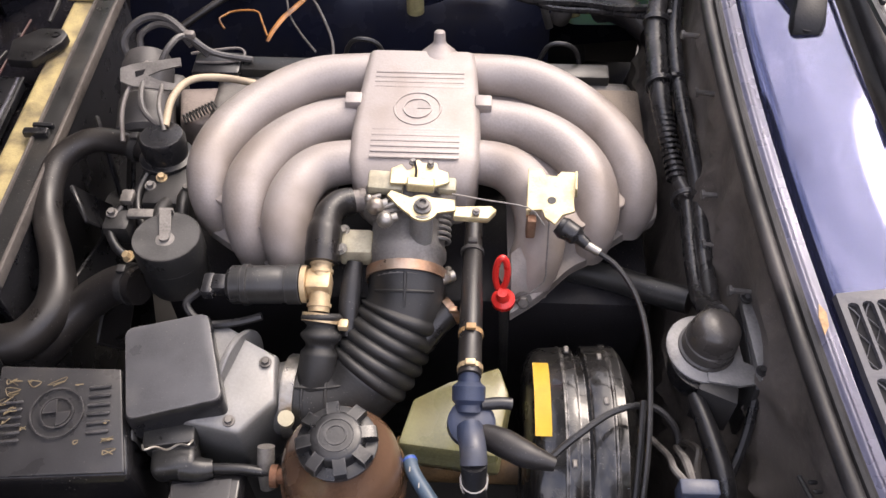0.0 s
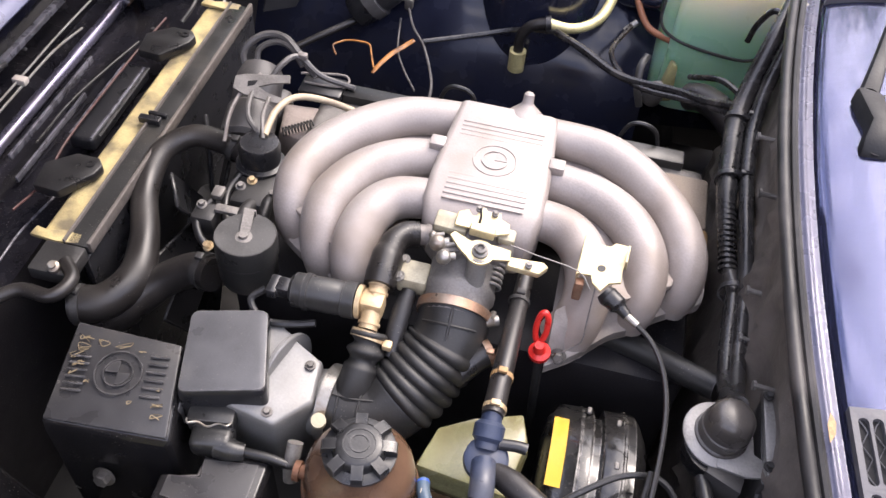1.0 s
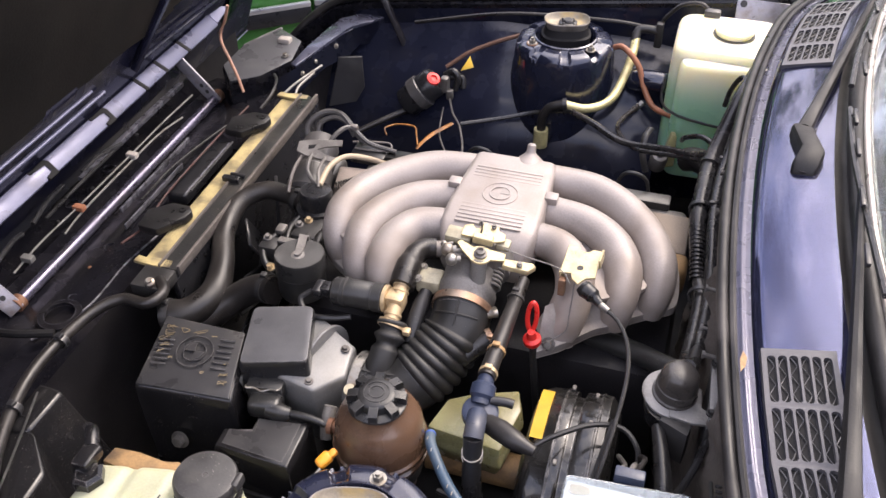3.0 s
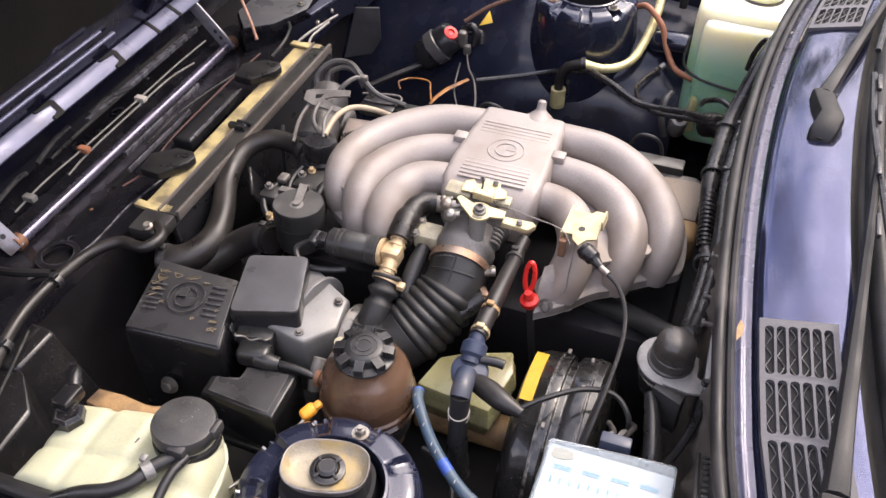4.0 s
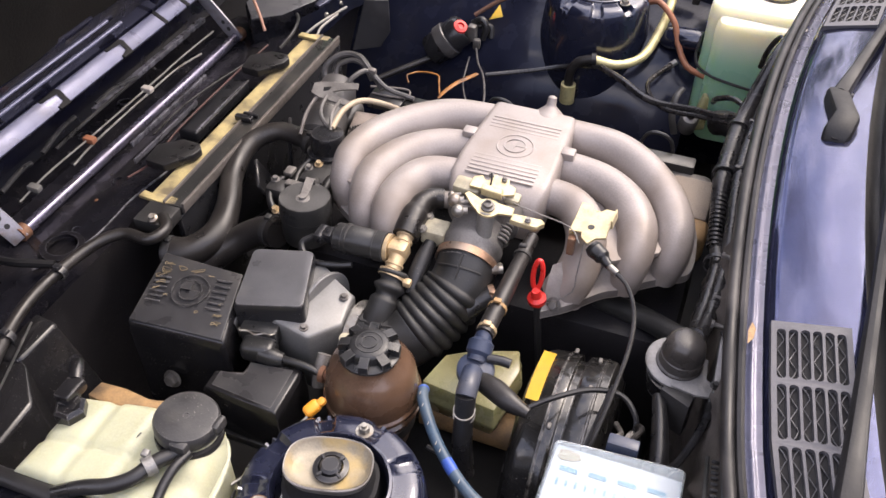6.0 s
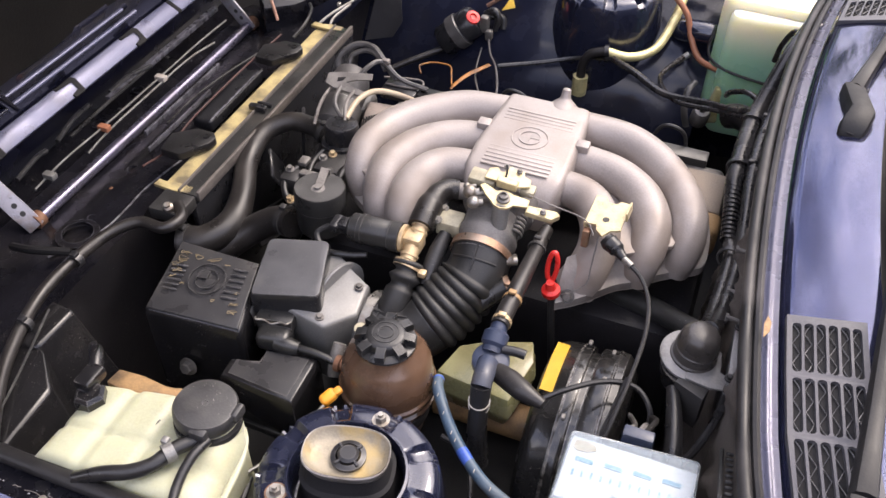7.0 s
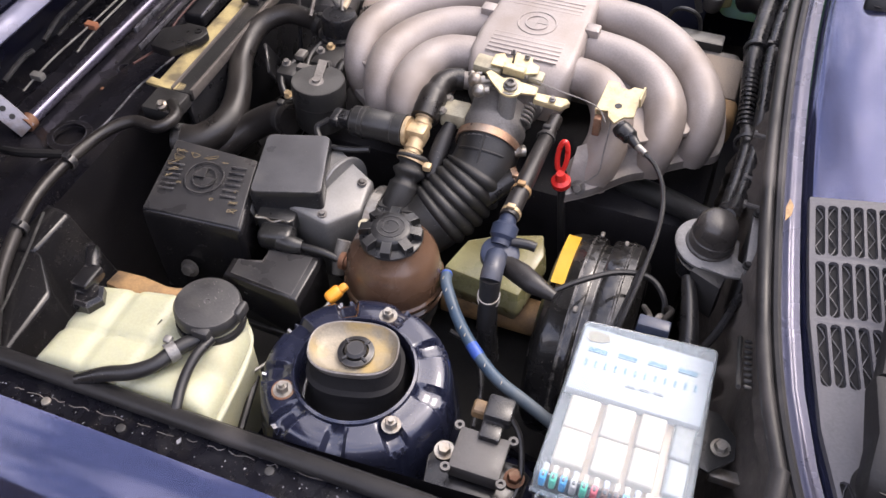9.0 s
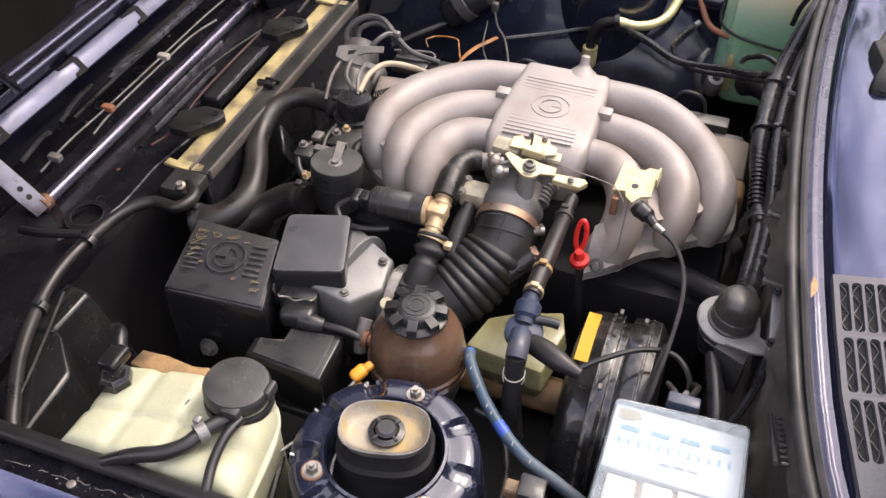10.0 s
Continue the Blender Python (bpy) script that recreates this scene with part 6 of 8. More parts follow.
for i in range(4):
    bm = B()
    box(bm, fpos(0.16 + 0.22 * i, 0.86, 0.8095), (0.017, 0.005, 0.0006), 0)
    part("print_bar", bm, BAR_BLUE, card)
for i in range(12):
    bm = B()
    box(bm, fpos(0.10 + 0.072 * i, 0.77, 0.8095), (0.0022, 0.007, 0.0006), 0)
    part("print_bar", bm, BAR_BLUE, card)
bm = B()
prism(bm, [(-0.010, -0.004), (-0.006, -0.007), (0.004, -0.006), (0.012, -0.002), (0.010, 0.004), (0.0, 0.006), (-0.009, 0.004)], 0.0007, pose(*fpos(0.13, 0.955, 0.8092)))
part("brown_stain", bm, OCHRE, card, "brown stain on the card")
for i in range(3):
    bm = B()
    box(bm, fpos(0.45 + 0.10 * i, 0.68, 0.8095), (0.009, 0.0022, 0.0006), 0)
    part("print_bar", bm, GREY_PLASTIC, card)
cols = [FUSE_BLUE, FUSE_GREEN, FUSE_BLUE, WHITE, FUSE_GREEN, FUSE_RED, RUST, RUST, FUSE_BLUE, WHITE, FUSE_BLUE, FUSE_GREEN, FUSE_GREEN, WHITE]
for i, m_ in enumerate(cols):
    bm = B()
    box(bm, fpos(0.06 + 0.068 * i, 0.060, 0.801), (0.0056, 0.0085, 0.014), 0.001, 1)
    fuse = part("fuse", bm, m_, fb)
    bm = B()
    box(bm, fpos(0.06 + 0.068 * i, 0.060, 0.8083), (0.0026, 0.0040, 0.0012), 0.0004, 1)
    part("fuse_window", bm, DARK, fuse)
    bm = B()
    box(bm, fpos(0.06 + 0.068 * i, 0.112, 0.7995), (0.0052, 0.0085, 0.011), 0.001, 1)
    part("fuse_cap", bm, RELAY if i % 3 else CARD, fuse)
for i, j in ((0.25, -0.02), (0.75, -0.02)):
    bm = B()
    box(bm, fpos(i, j, 0.798), (0.016, 0.006, 0.014), 0.002)
    part("lid_hinge", bm, CLEAR, lid)
bm = B()
lathe(bm, [(0.003, 0), (0.006, 0), (0.006, 0.005), (0.003, 0.005)], pose(0.1345, 0.0895, 0.793), 16, closed=True)
part("lid_eye", bm, CLEAR, lid)
bm = B()
prism(bm, [(0.240, 0.185), (0.262, 0.180), (0.282, 0.200), (0.280, 0.222), (0.262, 0.242), (0.240, 0.244)], 0.004, pose(0, 0, 0.758), 0.001)
part("bracket", bm, PLASTIC_DUSTY, fb)
bm = B()
hexbolt(bm, (0.268, 0.207, 0.762), (0, 0, 1), 0.006, 0.006)
part("bolt", bm, STEEL, fb)
bm = B()
box(bm, (0.279, 0.190, 0.744), (0.03, 0.012, 0.012), 0.002, 2, None)
part("bare_bracket", bm, STEEL, fb)
for c in ((0.150, 0.075, 0.768), (0.200, 0.078, 0.765)):
    bm = B()
    tube(bm, [Vector(c) + Vector((-0.022, 0.004, -0.01)), Vector(c) + Vector((-0.010, 0.0, 0.004)), Vector(c) + Vector((0.006, -0.004, 0.003)), Vector(c) + Vector((0.026, -0.010, -0.012))], 0.0032, 8, 5, flat=2.4)
    part("wire_latch", bm, STEEL, fb, "bright sprung latch")

# small sensor module on its bracket
ign = thing("control_module", (0.068, 0.135, 0.66), "small black square module with lugs and plug", "module")
IM = pose(0.066, 0.135, 0.738, -4, 4, 3)
bm = B()
box(bm, (0, 0, 0), (0.048, 0.044, 0.018), 0.002, 2, IM)
for sx in (-1, 1):
    for sy in (-1, 1):
        lathe(bm, [(0.0022, 0), (0.0048, 0), (0.0048, 0.004), (0.0022, 0.004)], IM @ Matrix.Translation((sx * 0.026, sy * 0.023, 0.004)), 14, closed=True)
part("case", bm, DUSTY_GREY, ign)
bm = B()
box(bm, (0.004, 0.024, 0.011), (0.020, 0.022, 0.010), 0.002, 2, IM)
box(bm, (0.006, 0.044, 0.016), (0.026, 0.026, 0.016), 0.003, 2, IM)
part("plug", bm, PLASTIC, ign)
bm = B()
prism(bm, [(-0.042, -0.034), (0.045, -0.04), (0.05, 0.004), (0.038, 0.012), (-0.036, 0.014), (-0.046, -0.006)], 0.004, IM @ Matrix.Translation((0, 0, -0.016)), 0.001)
part("mounting_plate", bm, GLOSS_BLACK, ign, "oily black mounting plate")
bm = B()
box(bm, (-0.012, 0.048, 0.004), (0.016, 0.016, 0.012), 0.002, 1, IM)
part("tan_block", bm, TAN, ign, "tan plastic block")
for c in ((-0.033, 0.002), (0.036, -0.004)):
    bm = B()
    hexbolt(bm, IM @ Vector((c[0], c[1], -0.010)), (0, -0.05, 1), 0.0065, 0.007)
    part("bolt", bm, RUST if c[0] > 0 else STEEL, ign)
bm = B()
tube(bm, [IM @ Vector((0.016, 0.045, 0.014)), IM @ Vector((0.032, 0.03, 0.0)), IM @ Vector((0.042, -0.01, -0.012)), IM @ Vector((0.03, -0.045, -0.02))], 0.003, 8, 5)
part("lead", bm, RUBBER, ign)

blue = thing("blue_hose", (0.04, 0.25, 0.70), "faded blue rubber vacuum hose with scuffs", "hose")
BH = [(-0.042, 0.338, 0.725), (-0.034, 0.318, 0.728), (0.000, 0.275, 0.722), (0.045, 0.238, 0.716), (0.088, 0.220, 0.712), (0.130, 0.208, 0.70)]
bm = B()
tube(bm, BH, 0.0065, 14, 6)
part("hose", bm, BLUE_HOSE, blue)
SCUFF = mat("fresh_blue_scuff", (0.03, 0.075, 0.30), 0.4, 0, 0.3, (0.06, 0.09, 0.14), 0.3, 60, 0.1)
path = spline(BH, 12)
for a, b in ((0, 4), (27, 33)):
    bm = B()
    tube(bm, path[a:b], [0.0062, 0.00675, 0.00675, 0.0062], 14, 2)
    part("scuff", bm, SCUFF, blue, "brighter blue worn patch")
for k in (8, 14, 19, 24, 26, 34, 40):
    bm = B()
    box(bm, path[k] + Vector((-0.002, -0.002, 0.0062)), (0.0012, 0.005, 0.0008), 0.0003, 1)
    part("nick", bm, STEEL, blue)
bm = B()
box(bm, (0, 0, 0), (0.014, 0.020, 0.013), 0.005, 3, pose(-0.141, 0.262, 0.735, 20, 10, -30))
box(bm, (0.002, 0.012, 0.002), (0.009, 0.010, 0.009), 0.003, 2, pose(-0.141, 0.262, 0.735, 20, 10, -30))
tagged(part("wire_connector", bm, ORANGE), "orange plastic wire connector behind the tower", "connector")
hose("wire", [(-0.141, 0.25, 0.735), (-0.147, 0.232, 0.73), (-0.16, 0.205, 0.71), (-0.178, 0.168, 0.715), (-0.192, 0.13, 0.722), (-0.196, 0.09, 0.72), (-0.19, 0.07, 0.70)], 0.002, ALU_RAW, "pale grey wire along the tank", "wire", 8)
hose("wire", [(-0.185, 0.16, 0.70), (-0.176, 0.13, 0.705), (-0.17, 0.10, 0.70)], 0.004, RUBBER, "black wire beside the tower", "wire", 8)
hose("wire", [(-0.02, 0.29, 0.69), (0.01, 0.285, 0.68), (0.03, 0.25, 0.665), (0.035, 0.21, 0.65)], 0.003, RUBBER, "black wire low beside the tower", "wire", 8)
bm = B()
box(bm, (0.184, 0.282, 0.804), (0.030, 0.013, 0.022), 0.002)
tagged(part("wire_connector", bm, BLUE_PLASTIC), "dark blue plug above the fuse box", "connector")
hose("heater_hose", [(0.205, 0.388, 0.765), (0.214, 0.350, 0.762), (0.221, 0.310, 0.755), (0.222, 0.28, 0.73)], [0.007, 0.009, 0.010, 0.010], RUBBER, "black hose dropping behind the fuse box")
hose("wire", [(0.19, 0.35, 0.74), (0.187, 0.32, 0.775), (0.184, 0.288, 0.80)], 0.0035, ALU_DULL, "grey sleeved wires at the blue plug", "wire", 8)

louvre = thing("firewall_louvre", (0.262, 0.25, 0.84), "black plastic louvre strip clipped on the firewall", "louvre")
bm = B()
tube(bm, [(0.260, 0.292, 0.815), (0.260, 0.206, 0.862)], 0.0022, 8, smooth=False)
part("edge_bar", bm, DARK, louvre)
for k in range(9):
    bm = B()
    box(bm, (0.267, 0.286 - 0.0098 * k, 0.820 + 0.0053 * k), (0.007, 0.0035, 0.003), 0.001, 1)
    part("rib", bm, DARK, louvre)
hose("wire", [(0.196, 0.352, 0.73), (0.192, 0.345, 0.760), (0.197, 0.330, 0.778), (0.192, 0.312, 0.785), (0.187, 0.288, 0.800)], 0.003, RUBBER_BROWN, "grey sleeved wire tail over the blue plug", "wire", 8)
hose("wire", [(0.170, 0.360, 0.735), (0.178, 0.335, 0.755), (0.176, 0.312, 0.778), (0.180, 0.288, 0.800)], 0.003, ALU_DULL, "dull grey wire tail beside the servo", "wire", 8)
hose("wire", [(0.262, 0.40, 0.77), (0.250, 0.36, 0.745), (0.235, 0.33, 0.73), (0.21, 0.30, 0.725), (0.17, 0.30, 0.72)], 0.0045, RUBBER, "black wire low on the firewall", "wire", 8)

lamp = thing("headlamp_cover", (-0.48, 0.20, 0.45), "black plastic headlamp back cover", "cover")
bm = B()
q = [(-0.556, 0.300, 0.690), (-0.512, 0.289, 0.70), (-0.514, 0.223, 0.70), (-0.556, 0.215, 0.690)]
low = [(-0.575, 0.320, 0.46), (-0.430, 0.300, 0.46), (-0.440, 0.170, 0.46), (-0.575, 0.200, 0.46)]
loft(bm, [low, q])
bmesh.ops.bevel(bm, geom=list(bm.edges), offset=0.007, segments=3, affect="EDGES", profile=0.5)
part("shell", bm, GLOSS_BLACK, lamp)
bm = B()
q = [(-0.545, 0.235, 0.690), (-0.505, 0.224, 0.698), (-0.462, 0.183, 0.690), (-0.458, 0.095, 0.690), (-0.530, 0.085, 0.680)]
low = [(-0.560, 0.235, 0.46), (-0.480, 0.215, 0.46), (-0.420, 0.180, 0.46), (-0.420, 0.085, 0.46), (-0.545, 0.080, 0.46)]
loft(bm, [low, q])
bmesh.ops.bevel(bm, geom=list(bm.edges), offset=0.007, segments=3, affect="EDGES", profile=0.5)
part("side_shell", bm, GLOSS_BLACK, lamp)
bm = B()
tube(bm, [(-0.537, 0.275, 0.702), (-0.515, 0.215, 0.702), (-0.493, 0.152, 0.702), (-0.482, 0.11, 0.700)], 0.0016, 6, 3)
part("rib", bm, PLASTIC_DUSTY, lamp)
clamped_hose("edge_hose", [(-0.502, 0.505, 0.700), (-0.482, 0.482, 0.702), (-0.492, 0.455, 0.702), (-0.532, 0.452, 0.702), (-0.560, 0.405, 0.700), (-0.566, 0.30, 0.700), (-0.532, 0.194, 0.700), (-0.485, 0.118, 0.70), (-0.455, 0.075, 0.69)], 0.0082, RUBBER_BROWN, "dusty rubber hose curving along the front wing", [((-0.5625, 0.36, 0.7005), (0.05, -1, 0), 0.0083, PLASTIC), ((-0.549, 0.245, 0.700), (0.3, -1, 0), 0.0083, PLASTIC)], 14)

# ---- front of the bay ----
bm = B()
grid_sheet(bm, lin(-0.845, -0.575, 8), lin(0.05, 1.40, 28), lambda x, y: (x, y, 0.655 - 0.09 * min(1.0, max(0.0, (y - 1.14) / 0.10)) ** 2 * (x < -0.60) - 0.03 * math.exp(-((x + 0.73) / 0.06) ** 2) - 0.035 * (x < -0.8)))
part("front_panel", bm, PANEL_BLACK, bay, "dark navy slam panel")
bm = B()
grid_sheet(bm, lin(0, 1, 3), lin(0.05, 1.40, 6), lambda u, y: (-0.575 + 0.004 * u, y, 0.655 - 0.34 * u))
grid_sheet(bm, lin(0, 1, 3), lin(0.05, 1.40, 6), lambda u, y: (-0.86 - 0.004 * u, y, 0.62 - 0.34 * u))
part("front_wall", bm, DARK_BAY, bay)
rad = thing("radiator", (-0.53, 0.79, 0.32), "radiator with aged yellow top tank and black shroud", "radiator")
bm = B()
box(bm, (-0.539, 0.785, 0.677), (0.036, 0.485, 0.030), 0.006, 3)
top_tank = part("top_tank", bm, RAD_YELLOW, rad, "mottled yellow top tank")
for y in (0.540, 1.030):
    bm = B()
    prism(bm, [(-0.564, y - 0.006), (-0.562, y + 0.008), (-0.545, y + 0.004), (-0.530, y + 0.010), (-0.505, y + 0.009), (-0.503, y - 0.005), (-0.53, y - 0.008)], 0.005, pose(0, 0, 0.693), 0.001)
    part("end_plate", bm, RAD_YELLOW, top_tank)
bm = B()
box(bm, (-0.503, 0.785, 0.692), (0.032, 0.505, 0.012), 0.003)
rail_part = part("shroud_rail", bm, PLASTIC_DUSTY, rad, "dusty black rail")
for x, w, z, h in ((-0.488, 0.005, 0.697, 0.016), (-0.520, 0.003, 0.697, 0.010)):
    lip = B()
    box(lip, (x, 0.785, z), (w, 0.505, h), 0.001)
    part("rail_lip", lip, FIREWALL, rail_part)
bm = B()
box(bm, (-0.495, 0.785, 0.52), (0.012, 0.52, 0.33), 0.004)
part("shroud", bm, PLASTIC, rad)
bm = B()
box(bm, (-0.545, 0.785, 0.50), (0.03, 0.48, 0.33), 0.003)
part("core", bm, DARK, rad)
bm = B()
box(bm, (-0.516, 0.752, 0.703), (0.030, 0.010, 0.010), 0.002)
box(bm, (-0.512, 0.766, 0.701), (0.026, 0.006, 0.008), 0.002)
part("clip", bm, PLASTIC, rad)
for y in (0.625, 0.905):
    bm = B()
    prism(bm, [(-0.594, y - 0.028), (-0.600, y + 0.012), (-0.570, y + 0.038), (-0.540, y + 0.038), (-0.530, y + 0.026), (-0.533, y + 0.010), (-0.560, y - 0.030)], 0.014, pose(0, 0, 0.695), 0.003)
    lathe(bm, [(0.003, 0), (0.006, 0), (0.006, 0.002), (0.003, 0.002)], pose(-0.545, y + 0.024, 0.7085), 14, closed=True)
    part("holder", bm, RUBBER, rad, "black rubber radiator holder")
bm = B()
box(bm, (-0.598, 0.790, 0.676), (0.036, 0.164, 0.022), 0.005, 3)
pad_part = part("seal_pad", bm, PLASTIC, rad, "black sealing pad with highlights painted along its edges")
# Thin pale bars draw the lit edges of the pad.
for x in (-0.6135, -0.5835):
    bm = B()
    tube(bm, [(x, 0.712, 0.6868), (x, 0.868, 0.6868)], 0.0018, 8, smooth=False, flat=0.6)
    part("pad_edge", bm, RIDGE, pad_part)
bm = B()
tube(bm, [(-0.560, 0.700, 0.707), (-0.562, 0.845, 0.707)], 0.002, 6, smooth=False)
part("edge_trim", bm, PLASTIC_DUSTY, rad)
bm = B()
box(bm, (-0.515, 0.508, 0.69), (0.05, 0.045, 0.02), 0.003)
part("corner_bracket", bm, DARK, rad)
bm = B()
lathe(bm, [(0, 0), (0.007, 0), (0.007, 0.008), (0.004, 0.010), (0.004, 0.014), (0, 0.014)], frame_to((-0.508, 0.492, 0.702), (0.2, -0.4, 1)), 12)
part("bleed_screw", bm, STEEL, rad)
fan = thing("cooling_fan", (-0.44, 0.75, 0.52), "dark plastic cooling fan behind the radiator hose", "fan")
bm = B()
tube(bm, [(-0.47, 0.75, 0.53), (-0.40, 0.75, 0.53)], 0.05, 24, smooth=False)
part("hub", bm, DARK, fan)
for k in range(9):
    bm = B()
    box(bm, (0, 0.105, 0), (0.006, 0.12, 0.05), 0.002, 1, pose(-0.45, 0.75, 0.53, 40 * k) @ pose(0, 0, 0, 0, 28, 0))
    part("blade", bm, PLASTIC, fan)

frontbar = thing("bonnet_hinge_bar", (-0.73, 0.76, 0.63), "bright round steel torsion bar across the slam panel", "bar")
bm = B()
tube(bm, [(-0.73, 0.452, 0.636), (-0.73, 1.074, 0.636)], 0.0098, 16, smooth=False)
part("bar", bm, mat("worn_dark_chrome", (0.105, 0.10, 0.14), 0.27, 0.75, 0.2, (0.1, 0.09, 0.08), 0.2, 30, 0.1), frontbar)
for y, lean in ((0.447, 6), (1.070, -6)):
    HM = frame_to((-0.732, y, 0.640), Vector((-0.66, -0.02 * lean / 6, 0.75)), up=(0, 1, 0)) @ pose(0, 0, 0, 0, 0, 50 if lean > 0 else 0)
    bm = B()
    prism(bm, [(-0.013, -0.012), (0.013, -0.012), (0.014, 0.02), (0.013, 0.10), (-0.013, 0.10), (-0.014, 0.02)], 0.004, HM @ pose(0, 0, 0, 90, 0, 0), 0.001)
    hp = part("hinge_plate", bm, PALE_BRACKET, frontbar, "drilled grey hinge plate with rusty edge")
    for k in (0.016, 0.032):
        bm = B()
        lathe(bm, [(0, 0), (0.0042, 0), (0.0042, 0.0006), (0, 0.0006)], HM @ pose(0, 0, k, 90, 0, 0) @ Matrix.Translation((0.001, 0, 0.0038)), 12)
        part("hole", bm, DARK, hp)
    bm = B()
    tube(bm, [(-0.73, y + 0.003, 0.636), (-0.73, y + 0.018, 0.636)], 0.0128, 14, smooth=False)
    part("rusty_end", bm, RUST, frontbar)
hose("release_cable", [(-0.752, 0.49, 0.662), (-0.752, 0.56, 0.668), (-0.750, 0.66, 0.668), (-0.750, 0.81, 0.668), (-0.751, 0.93, 0.668), (-0.752, 1.03, 0.664)], 0.0016, ALU_RAW, "thin bright bonnet release cable", "cable", 8)
hose("release_cable", [(-0.742, 0.60, 0.655), (-0.742, 0.66, 0.662), (-0.742, 0.80, 0.664), (-0.741, 0.89, 0.664), (-0.735, 0.96, 0.658)], 0.0018, ALU_RAW, "thin grey sleeved bonnet cable", "cable", 8)
for y, m_, lab in ((0.652, ORANGE_WIRE, "small red-orange plastic cable clip"), (0.81, WHITE, "small clear cable clip on the slam panel"), (0.52, ALU_RAW, "small grey cable clip on the slam panel")):
    bm = B()
    box(bm, (-0.747, y, 0.668), (0.020, 0.012, 0.010), 0.002)
    tagged(part("cable_clip", bm, m_), lab, "clip")
# Pale bars stand for the lit lines of the panel's channels.
for x, w, y0, y1, z in ((-0.684, 0.0045, 0.672, 0.894, 0.660), (-0.656, 0.0035, 0.640, 0.820, 0.657), (-0.80, 0.010, 0.73, 1.07, 0.660)):
    bm = B()
    box(bm, (x, (y0 + y1) / 2, z), (w, y1 - y0, 0.010), 0.0012, 2)
    part("pressing", bm, RIDGE, bay, "panel pressing edge with a painted highlight")
bm = B()
lathe(bm, [(0.022, 0), (0.030, 0), (0.031, 0.004), (0.022, 0.006)], pose(-0.632, 0.435, 0.657), 28, closed=True)
part("hole_rim", bm, PANEL_BLACK, bay)
bm = B()
tube(bm, [(-0.70, 0.38, 0.66), (-0.66, 0.375, 0.672), (-0.61, 0.395, 0.668)], 0.006, 8, 3)
tagged(part("side_bracket", bm, MATTE), "black bar bracket at the slam panel", "bracket")
hose("wire", [(-0.650, 1.05, 0.675), (-0.664, 1.062, 0.700), (-0.687, 1.08, 0.728), (-0.703, 1.09, 0.752), (-0.707, 1.10, 0.770), (-0.694, 1.10, 0.795), (-0.682, 1.10, 0.827)], 0.0030, PINK_WIRE, "orange-brown wire rising to the bonnet", "wire", 8)
hose("wire", [(-0.60, 0.56, 0.70), (-0.598, 0.62, 0.69), (-0.605, 0.70, 0.694), (-0.60, 0.86, 0.70), (-0.595, 0.97, 0.70)], 0.0016, RED_WIRE, "dark red wire along the radiator", "wire", 8)

bm = B()
tube(bm, [(-0.596, 0.640, 0.655), (-0.607, 0.565, 0.655), (-0.606, 0.515, 0.655), (-0.607, 0.468, 0.655), (-0.622, 0.420, 0.655), (-0.646, 0.385, 0.654)], 0.0016, 8, 5)
part("panel_edge", bm, RIDGE, bay, "pale folded edge of the slam panel")

# clutter on the slam panel
for pts in ([(-0.800, 0.600, 0.662), (-0.808, 0.650, 0.668), (-0.815, 0.700, 0.664)], [(-0.806, 0.745, 0.664), (-0.802, 0.79, 0.668), (-0.790, 0.842, 0.664)], [(-0.795, 0.50, 0.660), (-0.800, 0.55, 0.664), (-0.802, 0.575, 0.660)]):
    hose("wire", pts, 0.0042, PLASTIC, "thick black taped lead on the slam panel", "wire", 8)
for pts, r in (([(-0.66, 0.70, 0.668), (-0.652, 0.78, 0.676), (-0.640, 0.86, 0.676), (-0.630, 0.94, 0.670)], 0.002), ([(-0.79, 0.62, 0.660), (-0.785, 0.70, 0.668), (-0.79, 0.80, 0.664), (-0.80, 0.86, 0.655)], 0.003), ([(-0.565, 0.96, 0.705), (-0.56, 1.0, 0.715), (-0.575, 1.05, 0.712), (-0.60, 1.09, 0.70)], 0.003)):
    hose("wire", pts, r, RUBBER, "thin black wire lying on the slam panel", "wire", 8)
for x, y in ((-0.70, 0.50), (-0.69, 0.62), (-0.665, 0.55), (-0.62, 0.66), (-0.81, 0.66), (-0.81, 0.76), (-0.64, 1.00), (-0.80, 0.90)):
    bm = B()
    lathe(bm, [(0, 0), (0.0038, 0), (0.003, 0.002), (0, 0.0028)], pose(x, y, 0.653 - 0.03 * math.exp(-((x + 0.73) / 0.06) ** 2) - 0.030 * (x < -0.8)), 10)
    part("panel_rivet", bm, RUST if y < 0.6 else DARK, bay)
for x, y, r in ((-0.66, 0.60, 0.009), (-0.645, 0.48, 0.006), (-0.815, 0.71, 0.010), (-0.815, 0.82, 0.010)):
    bm = B()
    lathe(bm, [(r, 0), (r * 1.35, 0.0002), (r * 1.35, 0.002), (r, 0.003)], pose(x, y, 0.652 - 0.03 * math.exp(-((x + 0.73) / 0.06) ** 2) - 0.030 * (x < -0.8)), 20, closed=True)
    part("pressed_hole", bm, PANEL_BLACK, bay)
# ---- engine top and left side ----
eng = thing("engine_block", (-0.05, 0.75, 0.33), "grimy dark engine block under the manifold", "engine")
bm = B()
box(bm, (-0.06, 0.72, 0.50), (0.54, 0.34, 0.33), 0.02)
part("block", bm, DARK_BAY, eng)
bm = B()
box(bm, (-0.055, 0.80, 0.675), (0.52, 0.13, 0.07), 0.012, 3)
